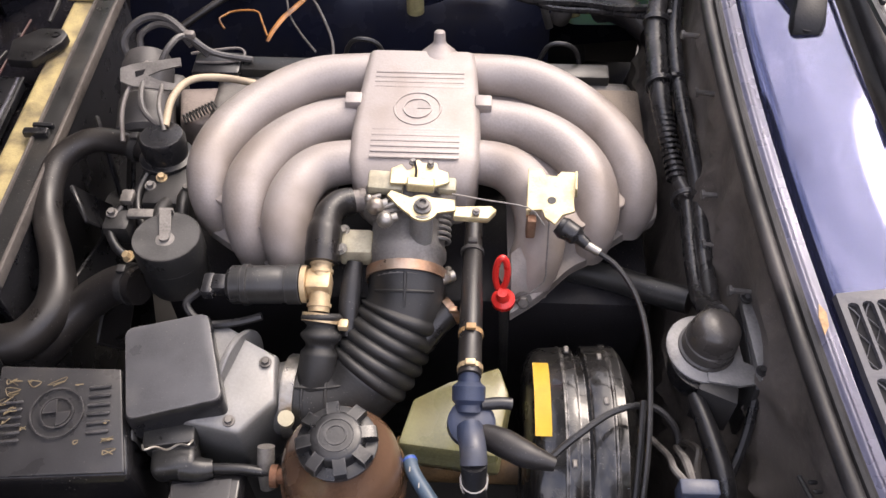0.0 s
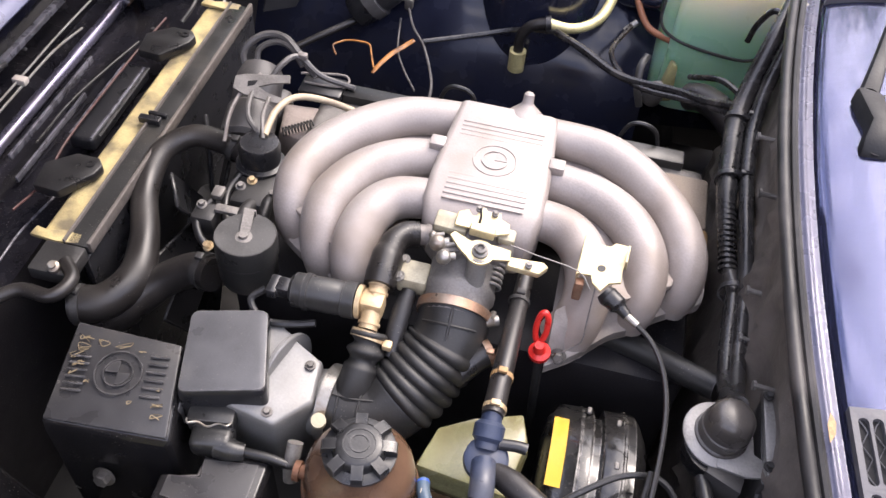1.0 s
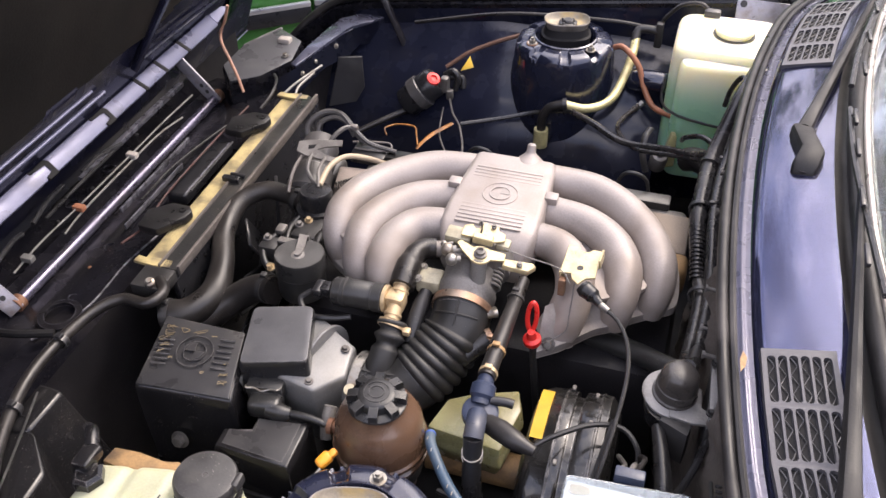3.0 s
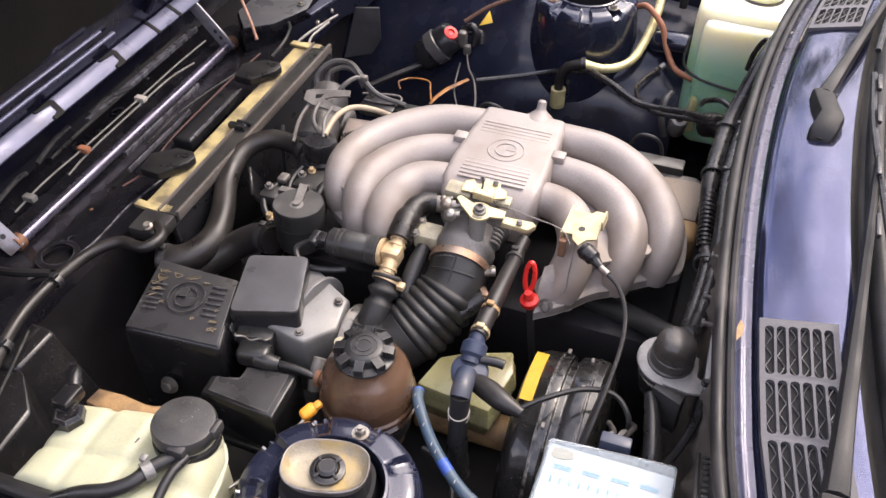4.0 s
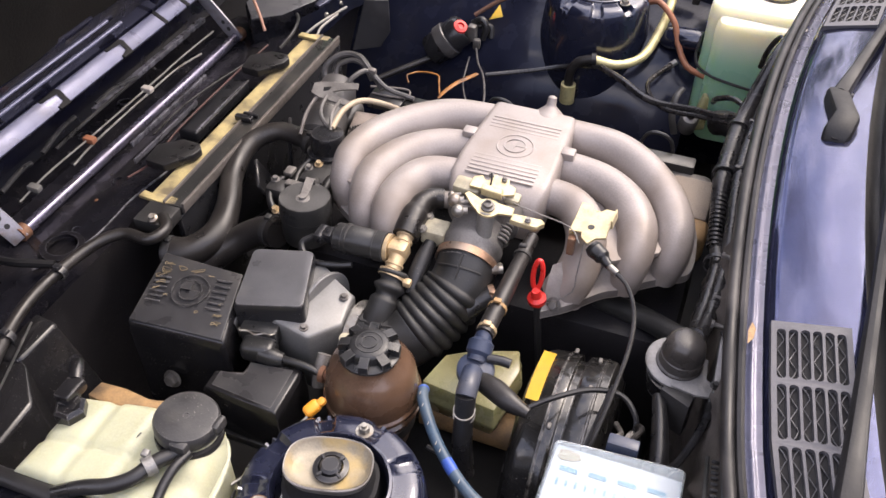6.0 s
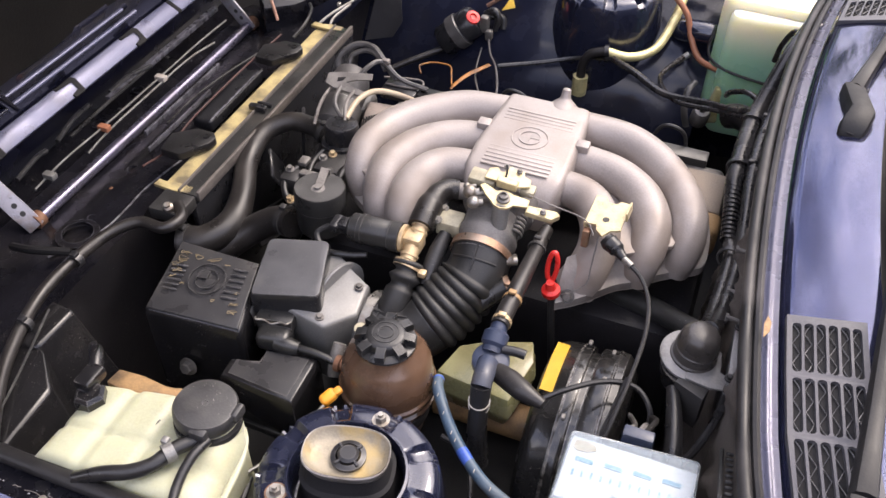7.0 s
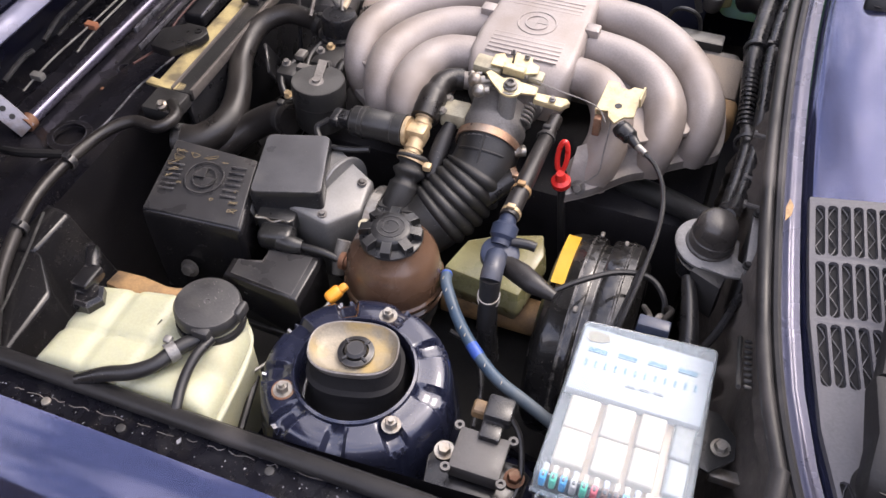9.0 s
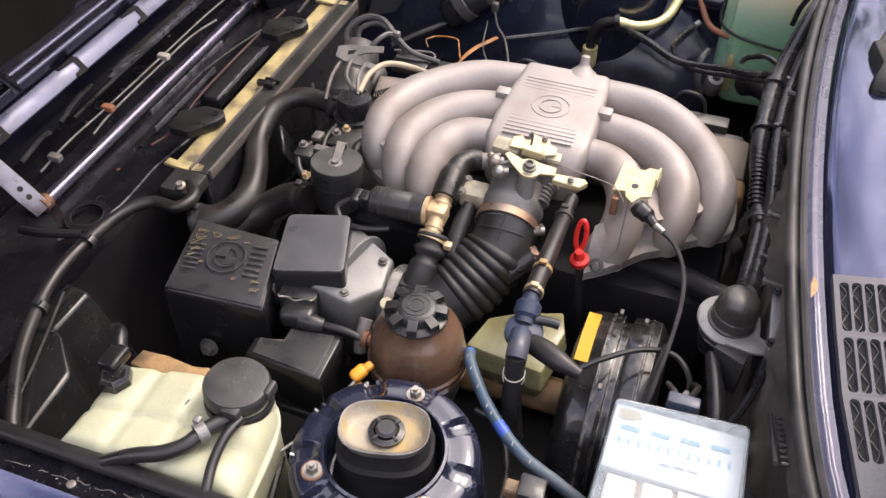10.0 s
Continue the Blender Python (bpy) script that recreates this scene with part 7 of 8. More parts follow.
part("valve_cover", bm, ALU_DULL, eng, "dull aluminium valve cover")
bm = B()
box(bm, (0.180, 0.795, 0.695), (0.060, 0.090, 0.045), 0.006)
part("cover_end", bm, STAINED, eng, "tan-stained cover end")
bm = B()
box(bm, (0.190, 0.735, 0.690), (0.05, 0.05, 0.05), 0.012, 3)
part("oil_filler_end", bm, TAN, eng, "tan-stained casting")
bm = B()
box(bm, (-0.055, 0.866, 0.712), (0.46, 0.026, 0.022), 0.003)
part("wiring_rail", bm, PLASTIC_DUSTY, eng, "dusty black plastic rail")
bm = B()
box(bm, (-0.315, 0.865, 0.715), (0.06, 0.04, 0.018), 0.004)
part("rail_end", bm, PLASTIC, eng)
for x in (-0.13, 0.115):
    bm = B()
    tube(bm, [(x - 0.03, 0.88, 0.712), (x - 0.018, 0.885, 0.742), (x, 0.885, 0.748), (x + 0.018, 0.885, 0.738), (x + 0.026, 0.88, 0.71)], 0.003, 8, 4)
    part("wire_loop", bm, RUBBER, eng)
dist = thing("distributor", (-0.40, 0.82, 0.62), "dusty black distributor housing with looping ignition leads", "distributor")
bm = B()
lathe(bm, [(0, 0), (0.030, 0), (0.036, 0.006), (0.034, 0.05), (0.0305, 0.053), (0.0305, 0.058), (0.032, 0.060), (0.032, 0.102), (0.028, 0.116), (0.015, 0.122), (0, 0.123)], frame_to((-0.392, 0.765, 0.682), (-0.12, 0.93, 0.30)), 28)
part("housing", bm, DUSTY_GREY, dist)
bm = B()
box(bm, (-0.40, 0.85, 0.67), (0.075, 0.06, 0.05), 0.012, 3)
part("base", bm, DUSTY_GREY, dist)
DM = frame_to((-0.372, 0.795, 0.757), (0.05, -0.42, 0.90), up=(0, 1, 0)) @ pose(0, 0, 0, 0, 0, 90)
bm = B()
prism(bm, [(-0.010, 0.036), (0.008, 0.038), (0.014, 0.024), (0.026, -0.030), (0.015, -0.033), (0.009, -0.010), (0.0, 0.006), (-0.006, -0.010), (-0.008, -0.036), (-0.017, -0.036), (-0.015, 0.020)], 0.003, DM, 0.0007, 1)
plate = part("bracket_plate", bm, ALU_DULL, dist, "flat grey steel bracket with a cut-out")
bm = B()
prism(bm, [(-0.003, 0.018), (0.004, 0.020), (0.008, 0.008), (0.001, 0.010)], 0.0006, DM @ Matrix.Translation((0, 0, 0.003)))
part("cut_out", bm, MATTE, plate)
bm = B()
tube(bm, [(-0.384, 0.822, 0.757), (-0.397, 0.790, 0.752), (-0.402, 0.755, 0.740), (-0.398, 0.722, 0.722)], 0.0028, 8, 5)
part("bent_rod", bm, GREY_STRUT, dist)
for pts, r in (([(-0.425, 0.865, 0.715), (-0.432, 0.880, 0.742), (-0.410, 0.898, 0.760), (-0.380, 0.900, 0.762), (-0.352, 0.882, 0.752), (-0.325, 0.868, 0.732)], 0.0052), ([(-0.410, 0.868, 0.72), (-0.412, 0.885, 0.745), (-0.390, 0.895, 0.756), (-0.365, 0.888, 0.755), (-0.345, 0.872, 0.742)], 0.0042), ([(-0.376, 0.830, 0.742), (-0.365, 0.850, 0.757), (-0.350, 0.872, 0.757), (-0.318, 0.868, 0.735), (-0.27, 0.866, 0.727)], 0.004), ([(-0.350, 0.725, 0.742), (-0.372, 0.745, 0.752), (-0.382, 0.785, 0.754), (-0.374, 0.815, 0.757)], 0.0035)):
    bm = B()
    tube(bm, pts, r, 8, 5)
    part("ignition_lead", bm, DUSTY_GREY, dist)
bm = B()
box(bm, (-0.345, 0.874, 0.757), (0.014, 0.010, 0.010), 0.003)
part("lead_clip", bm, GREY_STRUT, dist)
bm = B()
q = [(-0.362, 0.838, 0.704), (-0.290, 0.842, 0.706), (-0.272, 0.790, 0.706), (-0.306, 0.768, 0.704), (-0.350, 0.780, 0.702)]
loft(bm, [inset(q, 1.05, -0.09), inset(q, 1.03, -0.02), inset(q, 0.98, -0.004), inset(q, 0.9, 0.0)])
bmesh.ops.bevel(bm, geom=list(bm.edges), offset=0.003, segments=2, affect="EDGES", profile=0.5)
part("end_casting", bm, CASTING, eng, "stained brownish end casting")
bm = B()
ca, cb = Vector((-0.340, 0.771, 0.712)), Vector((-0.306, 0.794, 0.716))
ax = (cb - ca).normalized()
s1 = ax.cross(Vector((0, 0, 1))).normalized()
s2 = ax.cross(s1)
tube(bm, [ca + (cb - ca) * (k / 80) + (s1 * math.cos(k * 0.785) + s2 * math.sin(k * 0.785)) * 0.0055 for k in range(81)], 0.0011, 5, 1)
part("return_spring", bm, DARK, eng, "small dark coil spring")
bm = B()
tube(bm, [(-0.350, 0.876, 0.7265), (-0.320, 0.884, 0.7265), (-0.291, 0.888, 0.7265), (-0.282, 0.876, 0.7265), (-0.290, 0.864, 0.7265), (-0.315, 0.860, 0.7265), (-0.340, 0.860, 0.7265)], 0.0018, 6, 5)
part("edge_wire", bm, GREY_STRUT, eng)
hose("fuel_hose", [(-0.342, 0.722, 0.748), (-0.340, 0.760, 0.757), (-0.325, 0.790, 0.758), (-0.29, 0.802, 0.752), (-0.24, 0.80, 0.742), (-0.2, 0.79, 0.73)], 0.0044, CREAM_HOSE, "cream braided hose looping behind the runners", seg=12)
hose("metal_pipe", [(-0.342, 0.716, 0.747), (-0.352, 0.745, 0.758), (-0.360, 0.79, 0.752)], 0.0028, ALU_DULL, "short grey metal pipe", "pipe", 10)

# ---- firewall loom ----
loom = thing("wiring_loom", (0.225, 0.72, 0.70), "black taped wiring loom along the firewall", "wiring")
L1 = [(0.262, 1.02, 0.875), (0.247, 0.965, 0.860), (0.230, 0.915, 0.815), (0.221, 0.870, 0.792), (0.217, 0.80, 0.783), (0.216, 0.757, 0.778), (0.220, 0.70, 0.762), (0.228, 0.66, 0.752), (0.234, 0.63, 0.750), (0.232, 0.57, 0.745), (0.226, 0.50, 0.76), (0.221, 0.45, 0.80), (0.219, 0.435, 0.815)]
bm = B()
tube(bm, L1, [0.009, 0.011, 0.012, 0.0135, 0.0135, 0.0125, 0.0085, 0.0085, 0.0095, 0.0095, 0.009, 0.008, 0.006], 14, 6)
part("main_trunk", bm, LOOM, loom)
bm = B()
tube(bm, [(0.275, 1.00, 0.885), (0.262, 0.95, 0.868), (0.247, 0.905, 0.825), (0.240, 0.86, 0.800), (0.236, 0.80, 0.792), (0.236, 0.74, 0.785), (0.240, 0.68, 0.775), (0.243, 0.62, 0.762), (0.240, 0.55, 0.755), (0.232, 0.48, 0.775), (0.226, 0.445, 0.808)], 0.0085, 12, 6)
part("second_trunk", bm, LOOM, loom)
for k in range(14):
    bm = B()
    u = k / 13
    ring(bm, (0.2165 + 0.010 * u, 0.745 - 0.085 * u, 0.776 - 0.024 * u), (0.1, -0.95, -0.28), 0.0088, 0.0035, 0.0020, 16)
    part("conduit_ring", bm, LOOM, loom)
for c, ax in (((0.222, 0.872, 0.793), (-0.2, -1, -0.3)), ((0.217, 0.775, 0.781), (0, -1, -0.1)), ((0.234, 0.63, 0.750), (0, -1, 0))):
    bm = B()
    ring(bm, c, ax, 0.015, 0.006, 0.002, 16)
    box(bm, Vector(c) + Vector((0.016, 0, 0.012)), (0.014, 0.007, 0.012), 0.002)
    part("cable_tie", bm, PLASTIC, loom)
for pts in ([(0.262, 0.955, 0.838), (0.266, 0.985, 0.864), (0.246, 1.015, 0.864), (0.234, 1.030, 0.832), (0.230, 1.035, 0.800)], [(0.235, 0.925, 0.785), (0.205, 0.96, 0.783), (0.18, 1.00, 0.753), (0.175, 1.05, 0.715)], [(0.225, 0.89, 0.80), (0.19, 0.935, 0.765), (0.15, 0.985, 0.735), (0.08, 1.04, 0.70), (0.02, 1.10, 0.69), (-0.03, 1.155, 0.675)], [(0.222, 0.885, 0.79), (0.17, 0.955, 0.745), (0.10, 1.02, 0.705), (0.06, 1.12, 0.68), (0.084, 1.22, 0.668)], [(-0.03, 1.155, 0.675), (-0.09, 1.18, 0.65), (-0.16, 1.17, 0.63), (-0.24, 1.14, 0.62)]):
    bm = B()
    tube(bm, pts, 0.006 if len(pts) > 5 else 0.0042, 8, 5)
    part("branch", bm, LOOM, loom)
for c in ((0.246, 0.700, 0.835), (0.248, 0.60, 0.79), (0.25, 0.56, 0.76), (0.246, 0.80, 0.83), (0.252, 0.475, 0.80)):
    bm = B()
    tube(bm, [Vector(c) + Vector((0.01, 0, 0)), Vector(c) + Vector((-0.010, 0, 0.002))], 0.0028, 8, smooth=False)
    tube(bm, [Vector(c) + Vector((-0.010, 0, 0.002)), Vector(c) + Vector((-0.013, 0, 0.002))], 0.005, 8, smooth=False)
    tagged(part("firewall_stud", bm, ALU_DULL), "short grimy stud on the firewall lining", "stud")
bm = B()
box(bm, (0.236, 0.775, 0.768), (0.012, 0.06, 0.045), 0.006)
tagged(part("loom_bracket", bm, PLASTIC), "black bracket behind the loom", "bracket")

# ---- far side of the bay ----
wash = thing("washer_tank", (0.22, 1.25, 0.54), "milky white washer tank with green fluid inside", "washer tank")
WQ = [(0.130, 1.196, 0), (0.314, 1.186, 0), (0.314, 1.352, 0), (0.130, 1.350, 0)]
def wq(k, z, dx=0.0, dy=0.0):
    return [p + Vector((dx, dy, 0)) for p in inset(WQ, k, z)]
def fluid_level(m, lo, hi, colour):
    """Tints a translucent wall up to the level of the fluid behind it, by its height over the tank's base."""
    N, L = m.node_tree.nodes, m.node_tree.links
    base = N["Principled BSDF"].inputs["Base Color"]
    was = base.links[0].from_socket
    tc, xyz, rise, mx = N.new("ShaderNodeTexCoord"), N.new("ShaderNodeSeparateXYZ"), N.new("ShaderNodeMapRange"), N.new("ShaderNodeMixRGB")
    rise.interpolation_type = "SMOOTHSTEP"
    rise.inputs["From Min"].default_value, rise.inputs["From Max"].default_value = lo, hi
    L.new(tc.outputs["Object"], xyz.inputs[0])
    L.new(xyz.outputs["Z"], rise.inputs["Value"])
    L.new(rise.outputs["Result"], mx.inputs[0])
    mx.inputs[1].default_value = colour
    L.new(was, mx.inputs[2])
    L.new(mx.outputs[0], base)


fluid_level(WASH, 0.165, 0.240, (0.33, 0.57, 0.39, 1))
bm = B()
loft(bm, [rounded(wq(k, z), 0.030, 6) for k, z in ((0.90, 0.55), (0.98, 0.556), (1.0, 0.57), (1.0, 0.780), (0.99, 0.793), (0.965, 0.801), (0.92, 0.806), (0.80, 0.8085))])
part("tank", bm, WASH, wash)
bm = B()
FQW = [(0.147, 1.168, 0), (0.314, 1.172, 0), (0.314, 1.235, 0), (0.147, 1.235, 0)]
loft(bm, [rounded(inset(FQW, k, z), 0.020, 6) for k, z in ((0.92, 0.56), (1.0, 0.568), (1.0, 0.768), (0.985, 0.781), (0.94, 0.789), (0.84, 0.792))])
part("front_bulge", bm, WASH, wash)
bm = B()
lathe(bm, [(0, 0), (0.032, 0), (0.0335, 0.003), (0.0335, 0.010), (0.031, 0.0125), (0, 0.0135)], pose(0.230, 1.272, 0.8105), 32)
part("filler_cap", bm, WASH, wash)
bm = B()
lathe(bm, [(0.031, 0), (0.0365, 0), (0.0360, 0.0022), (0.031, 0.0022)], pose(0.230, 1.272, 0.8085), 32, closed=True)
part("cap_seal", bm, DUSTY_GREY, wash, "grey seal ring under the cap")
bm = B()
box(bm, (0.187, 1.338, 0.812), (0.03, 0.018, 0.018), 0.005)
part("back_tab", bm, DUSTY_GREY, wash)
bm = B()
tube(bm, [(0.126, 1.215, 0.735), (0.126, 1.19, 0.705), (0.15, 1.172, 0.692), (0.20, 1.165, 0.684), (0.26, 1.162, 0.682), (0.29, 1.16, 0.70)], 0.0025, 8, 5)
part("line", bm, RUBBER, wash)
bm = B()
prism(bm, [(-0.012, -0.034), (0.016, -0.030), (0.014, 0.030), (0.004, 0.034)], 0.020, pose(0.150, 1.150, 0.632, 78, 0, 10), 0.004, 2)
part("pump_bracket", bm, RESERVOIR, wash, "cream moulded pump seat")
bm = B()
lathe(bm, [(0, 0), (0.014, 0), (0.016, 0.003), (0.016, 0.030), (0.013, 0.036), (0.007, 0.038), (0.006, 0.048), (0, 0.049)], frame_to((0.138, 1.135, 0.598), (0.12, -0.35, 0.92)), 20)
part("pump", bm, ALU_DULL, wash, "grimy round pump")
bm = B()
tube(bm, [(0.118, 1.160, 0.662), (0.110, 1.135, 0.655), (0.112, 1.115, 0.630), (0.122, 1.108, 0.600)], 0.006, 8, 5, flat=0.35)
part("pump_strap", bm, PLASTIC_DUSTY, wash, "black strap round the pump")
hose("coolant_hose", [(0.188, 1.085, 0.655), (0.205, 1.07, 0.668), (0.228, 1.035, 0.680), (0.25, 0.99, 0.685)], 0.021, RUBBER_BROWN, "short thick black hose below the washer tank")
bm = B()
prism(bm, [(-0.048, -0.026), (0.048, -0.026), (0.046, 0.012), (-0.018, 0.014), (-0.034, 0.020), (-0.048, 0.018)], 0.004, pose(0.275, 1.372, 0.818, 62, 0, 4), 0.001)
tank_bracket = tagged(part("tank_bracket", bm, PALE_BRACKET), "dirty pale grey bracket on the inner wing", "bracket")
bm = B()
lathe(bm, [(0, 0), (0.0065, 0), (0.006, 0.0012), (0, 0.001)], pose(0.275, 1.372, 0.818, 62, 0, 4) @ Matrix.Translation((-0.036, 0.006, 0.0042)), 16)
part("hole", bm, DARK, tank_bracket)

gold = thing("refrigerant_pipe", (0.0, 1.17, 0.62), "yellow passivated metal pipe with grey hose end", "pipe")
bm = B()
tube(bm, [(-0.086, 1.163, 0.585), (-0.086, 1.163, 0.622)], 0.014, 14, smooth=False)
part("fitting", bm, GOLD_PIPE, gold)
bm = B()
tube(bm, [(-0.086, 1.163, 0.62), (-0.085, 1.163, 0.648), (-0.072, 1.163, 0.672), (-0.047, 1.165, 0.682)], 0.0085, 12, 5)
part("hose_end", bm, RUBBER_BROWN, gold)
bm = B()
tube(bm, [(-0.050, 1.165, 0.682), (-0.004, 1.176, 0.673), (0.034, 1.212, 0.679), (0.051, 1.265, 0.711), (0.056, 1.302, 0.736), (0.056, 1.325, 0.752)], 0.0082, 12, 5)
part("pipe", bm, GOLD_PIPE, gold)
bm = B()
ring(bm, (-0.045, 1.165, 0.682), (1, 0.2, 0.1), 0.0085, 0.008, 0.003, 14)
part("clip", bm, PLASTIC, gold)
bm = B()
box(bm, (0.097, 1.340, 0.757), (0.014, 0.016, 0.05), 0.003)
tube(bm, [(0.055, 1.32, 0.748), (0.058, 1.336, 0.764), (0.075, 1.340, 0.766), (0.095, 1.340, 0.764)], 0.0085, 10, 4)
part("valve_block", bm, DARK, gold)
hose("brake_line", [(0.018, 1.30, 0.74), (0.040, 1.28, 0.752), (0.072, 1.265, 0.727), (0.088, 1.248, 0.694), (0.112, 1.225, 0.668), (0.150, 1.196, 0.670)], 0.0055, ORANGE_WIRE, "orange-red rubber hose beside the washer tank", seg=10)
hose("washer_line", [(-0.40, 1.352, 0.712), (-0.20, 1.352, 0.757), (0.0, 1.352, 0.768), (0.085, 1.35, 0.766), (0.105, 1.35, 0.79), (0.13, 1.348, 0.818), (0.165, 1.345, 0.826), (0.185, 1.34, 0.81)], 0.004, RUBBER_BROWN, "thin hose along the far inner wing", seg=8)
bm = B()
tube(bm, [(0.060, 1.275, 0.693), (0.068, 1.272, 0.694), (0.120, 1.262, 0.700), (0.128, 1.260, 0.701)], [0.018, 0.021, 0.021, 0.018], 20, smooth=False)
tagged(part("drain_stub", bm, TOWER_PAINT), "short navy tube stub on the far inner wing", "tube")
bm = B()
tube(bm, [(0.076, 1.215, 0.660), (0.092, 1.228, 0.672)], 0.0055, 10, smooth=False)
tagged(part("sensor_plug", bm, ALU_RAW), "small grey sensor plug", "plug")
coil = thing("ignition_coil", (-0.335, 1.22, 0.62), "black cylindrical ignition coil with red cap", "ignition coil")
CA = Vector((0.66, 0.26, 0.58)).normalized()
bm = B()
lathe(bm, [(0, 0), (0.028, 0), (0.031, 0.004), (0.031, 0.028), (0.0335, 0.030), (0.0335, 0.048), (0.031, 0.050), (0.031, 0.075), (0.026, 0.082), (0, 0.082)], frame_to((-0.375, 1.205, 0.605), CA), 28)
part("body", bm, PLASTIC, coil)
bm = B()
ring(bm, Vector((-0.375, 1.205, 0.605)) + CA * 0.039, CA, 0.0338, 0.019, 0.0012, 28)
part("wrap", bm, DUSTY_GREY, coil, "grey sticker band")
bm = B()
lathe(bm, [(0, 0), (0.0145, 0), (0.0135, 0.005), (0.007, 0.0065), (0.006, 0.003), (0, 0.003)], frame_to((-0.318, 1.212, 0.666), (0.4, -0.3, 0.8)), 20)
part("cap", bm, RED, coil, "red round cap")
bm = B()
box(bm, (-0.296, 1.222, 0.654), (0.018, 0.020, 0.034), 0.006)
box(bm, (-0.284, 1.215, 0.636), (0.014, 0.014, 0.022), 0.004)
part("terminal_block", bm, ALU_DULL, coil)
bm = B()
tube(bm, [(-0.300, 1.232, 0.668), (-0.282, 1.236, 0.676), (-0.272, 1.232, 0.662), (-0.276, 1.226, 0.640)], [0.006, 0.008, 0.007, 0.005], 10, 5)
tube(bm, [(-0.292, 1.24, 0.660), (-0.268, 1.246, 0.660), (-0.262, 1.238, 0.640)], 0.006, 10, 5)
part("terminal_boot", bm, RUBBER, coil, "crumpled black rubber boot")
bm = B()
prism(bm, [(0, 0), (0.026, 0.008), (0.018, 0.03)], 0.003, pose(-0.272, 1.25, 0.672, 60, 0, 10), 0.0005)
part("warning_tag", bm, YELLOW_LABEL, coil, "small yellow tag")
hose("wire", [(-0.285, 1.215, 0.63), (-0.262, 1.16, 0.63), (-0.225, 1.08, 0.655), (-0.19, 0.98, 0.675), (-0.175, 0.90, 0.70)], 0.0020, DUSTY_GREY, "grey sleeved wire from the coil", "wire", 8)
hose("wire", [(-0.295, 1.205, 0.61), (-0.28, 1.13, 0.605), (-0.25, 1.05, 0.63), (-0.21, 0.96, 0.665)], 0.0017, DUSTY_GREY, "thin grey wire from the coil", "wire", 8)
hose("wire", [(-0.365, 1.066, 0.618), (-0.373, 1.078, 0.620), (-0.376, 1.088, 0.620), (-0.368, 1.098, 0.620), (-0.361, 1.104, 0.620), (-0.340, 1.106, 0.622), (-0.321, 1.104, 0.621), (-0.312, 1.085, 0.618), (-0.300, 1.056, 0.615)], 0.0016, DULL_ORANGE, "orange wire loop low in the bay", "wire", 8)
bm = B()
tube(bm, [(-0.299, 1.046, 0.612), (-0.292, 1.064, 0.618), (-0.280, 1.090, 0.622), (-0.268, 1.112, 0.622), (-0.256, 1.138, 0.620)], [0.0028, 0.0042, 0.0048, 0.0050, 0.0044], 8, 4, flat=0.45)
tagged(part("plastic_strip", bm, DULL_ORANGE), "orange-yellow plastic strip low in the bay", "strip")
hose("battery_cable", [(-0.37, 1.19, 0.60), (-0.42, 1.15, 0.585), (-0.46, 1.12, 0.57)], 0.006, RUBBER_BROWN, "brown cable low beside the coil", "cable")
hose("wire", [(-0.302, 1.25, 0.676), (-0.26, 1.275, 0.702), (-0.21, 1.295, 0.722), (-0.162, 1.31, 0.737)], 0.0042, ORANGE_DARK, "brown wire along the wing", "wire", 8)
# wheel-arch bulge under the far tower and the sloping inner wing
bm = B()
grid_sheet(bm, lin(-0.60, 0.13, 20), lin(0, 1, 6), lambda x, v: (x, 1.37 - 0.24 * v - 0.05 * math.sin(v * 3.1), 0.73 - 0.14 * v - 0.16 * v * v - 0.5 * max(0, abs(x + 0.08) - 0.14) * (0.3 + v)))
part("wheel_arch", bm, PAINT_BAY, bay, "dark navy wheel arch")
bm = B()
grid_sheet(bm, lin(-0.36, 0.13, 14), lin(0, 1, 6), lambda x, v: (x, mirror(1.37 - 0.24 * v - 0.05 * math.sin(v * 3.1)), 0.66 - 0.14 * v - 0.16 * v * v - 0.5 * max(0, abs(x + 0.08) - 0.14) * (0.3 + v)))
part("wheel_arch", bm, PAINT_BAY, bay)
bm = B()
q = [(-0.722, 1.105, 0.692), (-0.719, 1.190, 0.695), (-0.675, 1.280, 0.698), (-0.605, 1.235, 0.698), (-0.592, 1.157, 0.696), (-0.63, 1.086, 0.692), (-0.679, 1.052, 0.690)]
loft(bm, [inset(q, 1.0, -0.16), inset(q, 1.0, -0.006), inset(q, 0.97, 0.0)])
far_lamp = thing("headlamp_cover", (-0.65, 1.14, 0.5), "grey-topped black cover behind the far headlamp", "cover")
part("shell", bm, GUTTER, far_lamp)
# The top's grey holds the reflected sky; the shell stays near black.
bm = B()
loft(bm, [inset(q, 0.965, -0.003), inset(q, 0.965, 0.001), inset(q, 0.94, 0.0018)])
part("top_panel", bm, LAMP_TOP, far_lamp, "satin top panel, greyed for the sky it mirrors")
# White box standing in for the bright rim of the headlamp.
bm = B()
box(bm, (-0.638, 1.222, 0.702), (0.026, 0.018, 0.012), 0.003, 2, None)
part("lamp_rim_piece", bm, WHITE, far_lamp, "white piece of the headlamp's rim")
bm = B()
hexbolt(bm, (-0.612, 1.165, 0.699), (0, 0, 1), 0.005, 0.005)
part("screw", bm, STEEL, far_lamp)
bm = B()
tube(bm, [(-0.672, 1.278, 0.698), (-0.694, 1.235, 0.697), (-0.716, 1.19, 0.695)], 0.0035, 8, 3, flat=0.6)
part("edge_rail", bm, PALE_GREY, far_lamp, "dull grey edge rail")
bm = B()
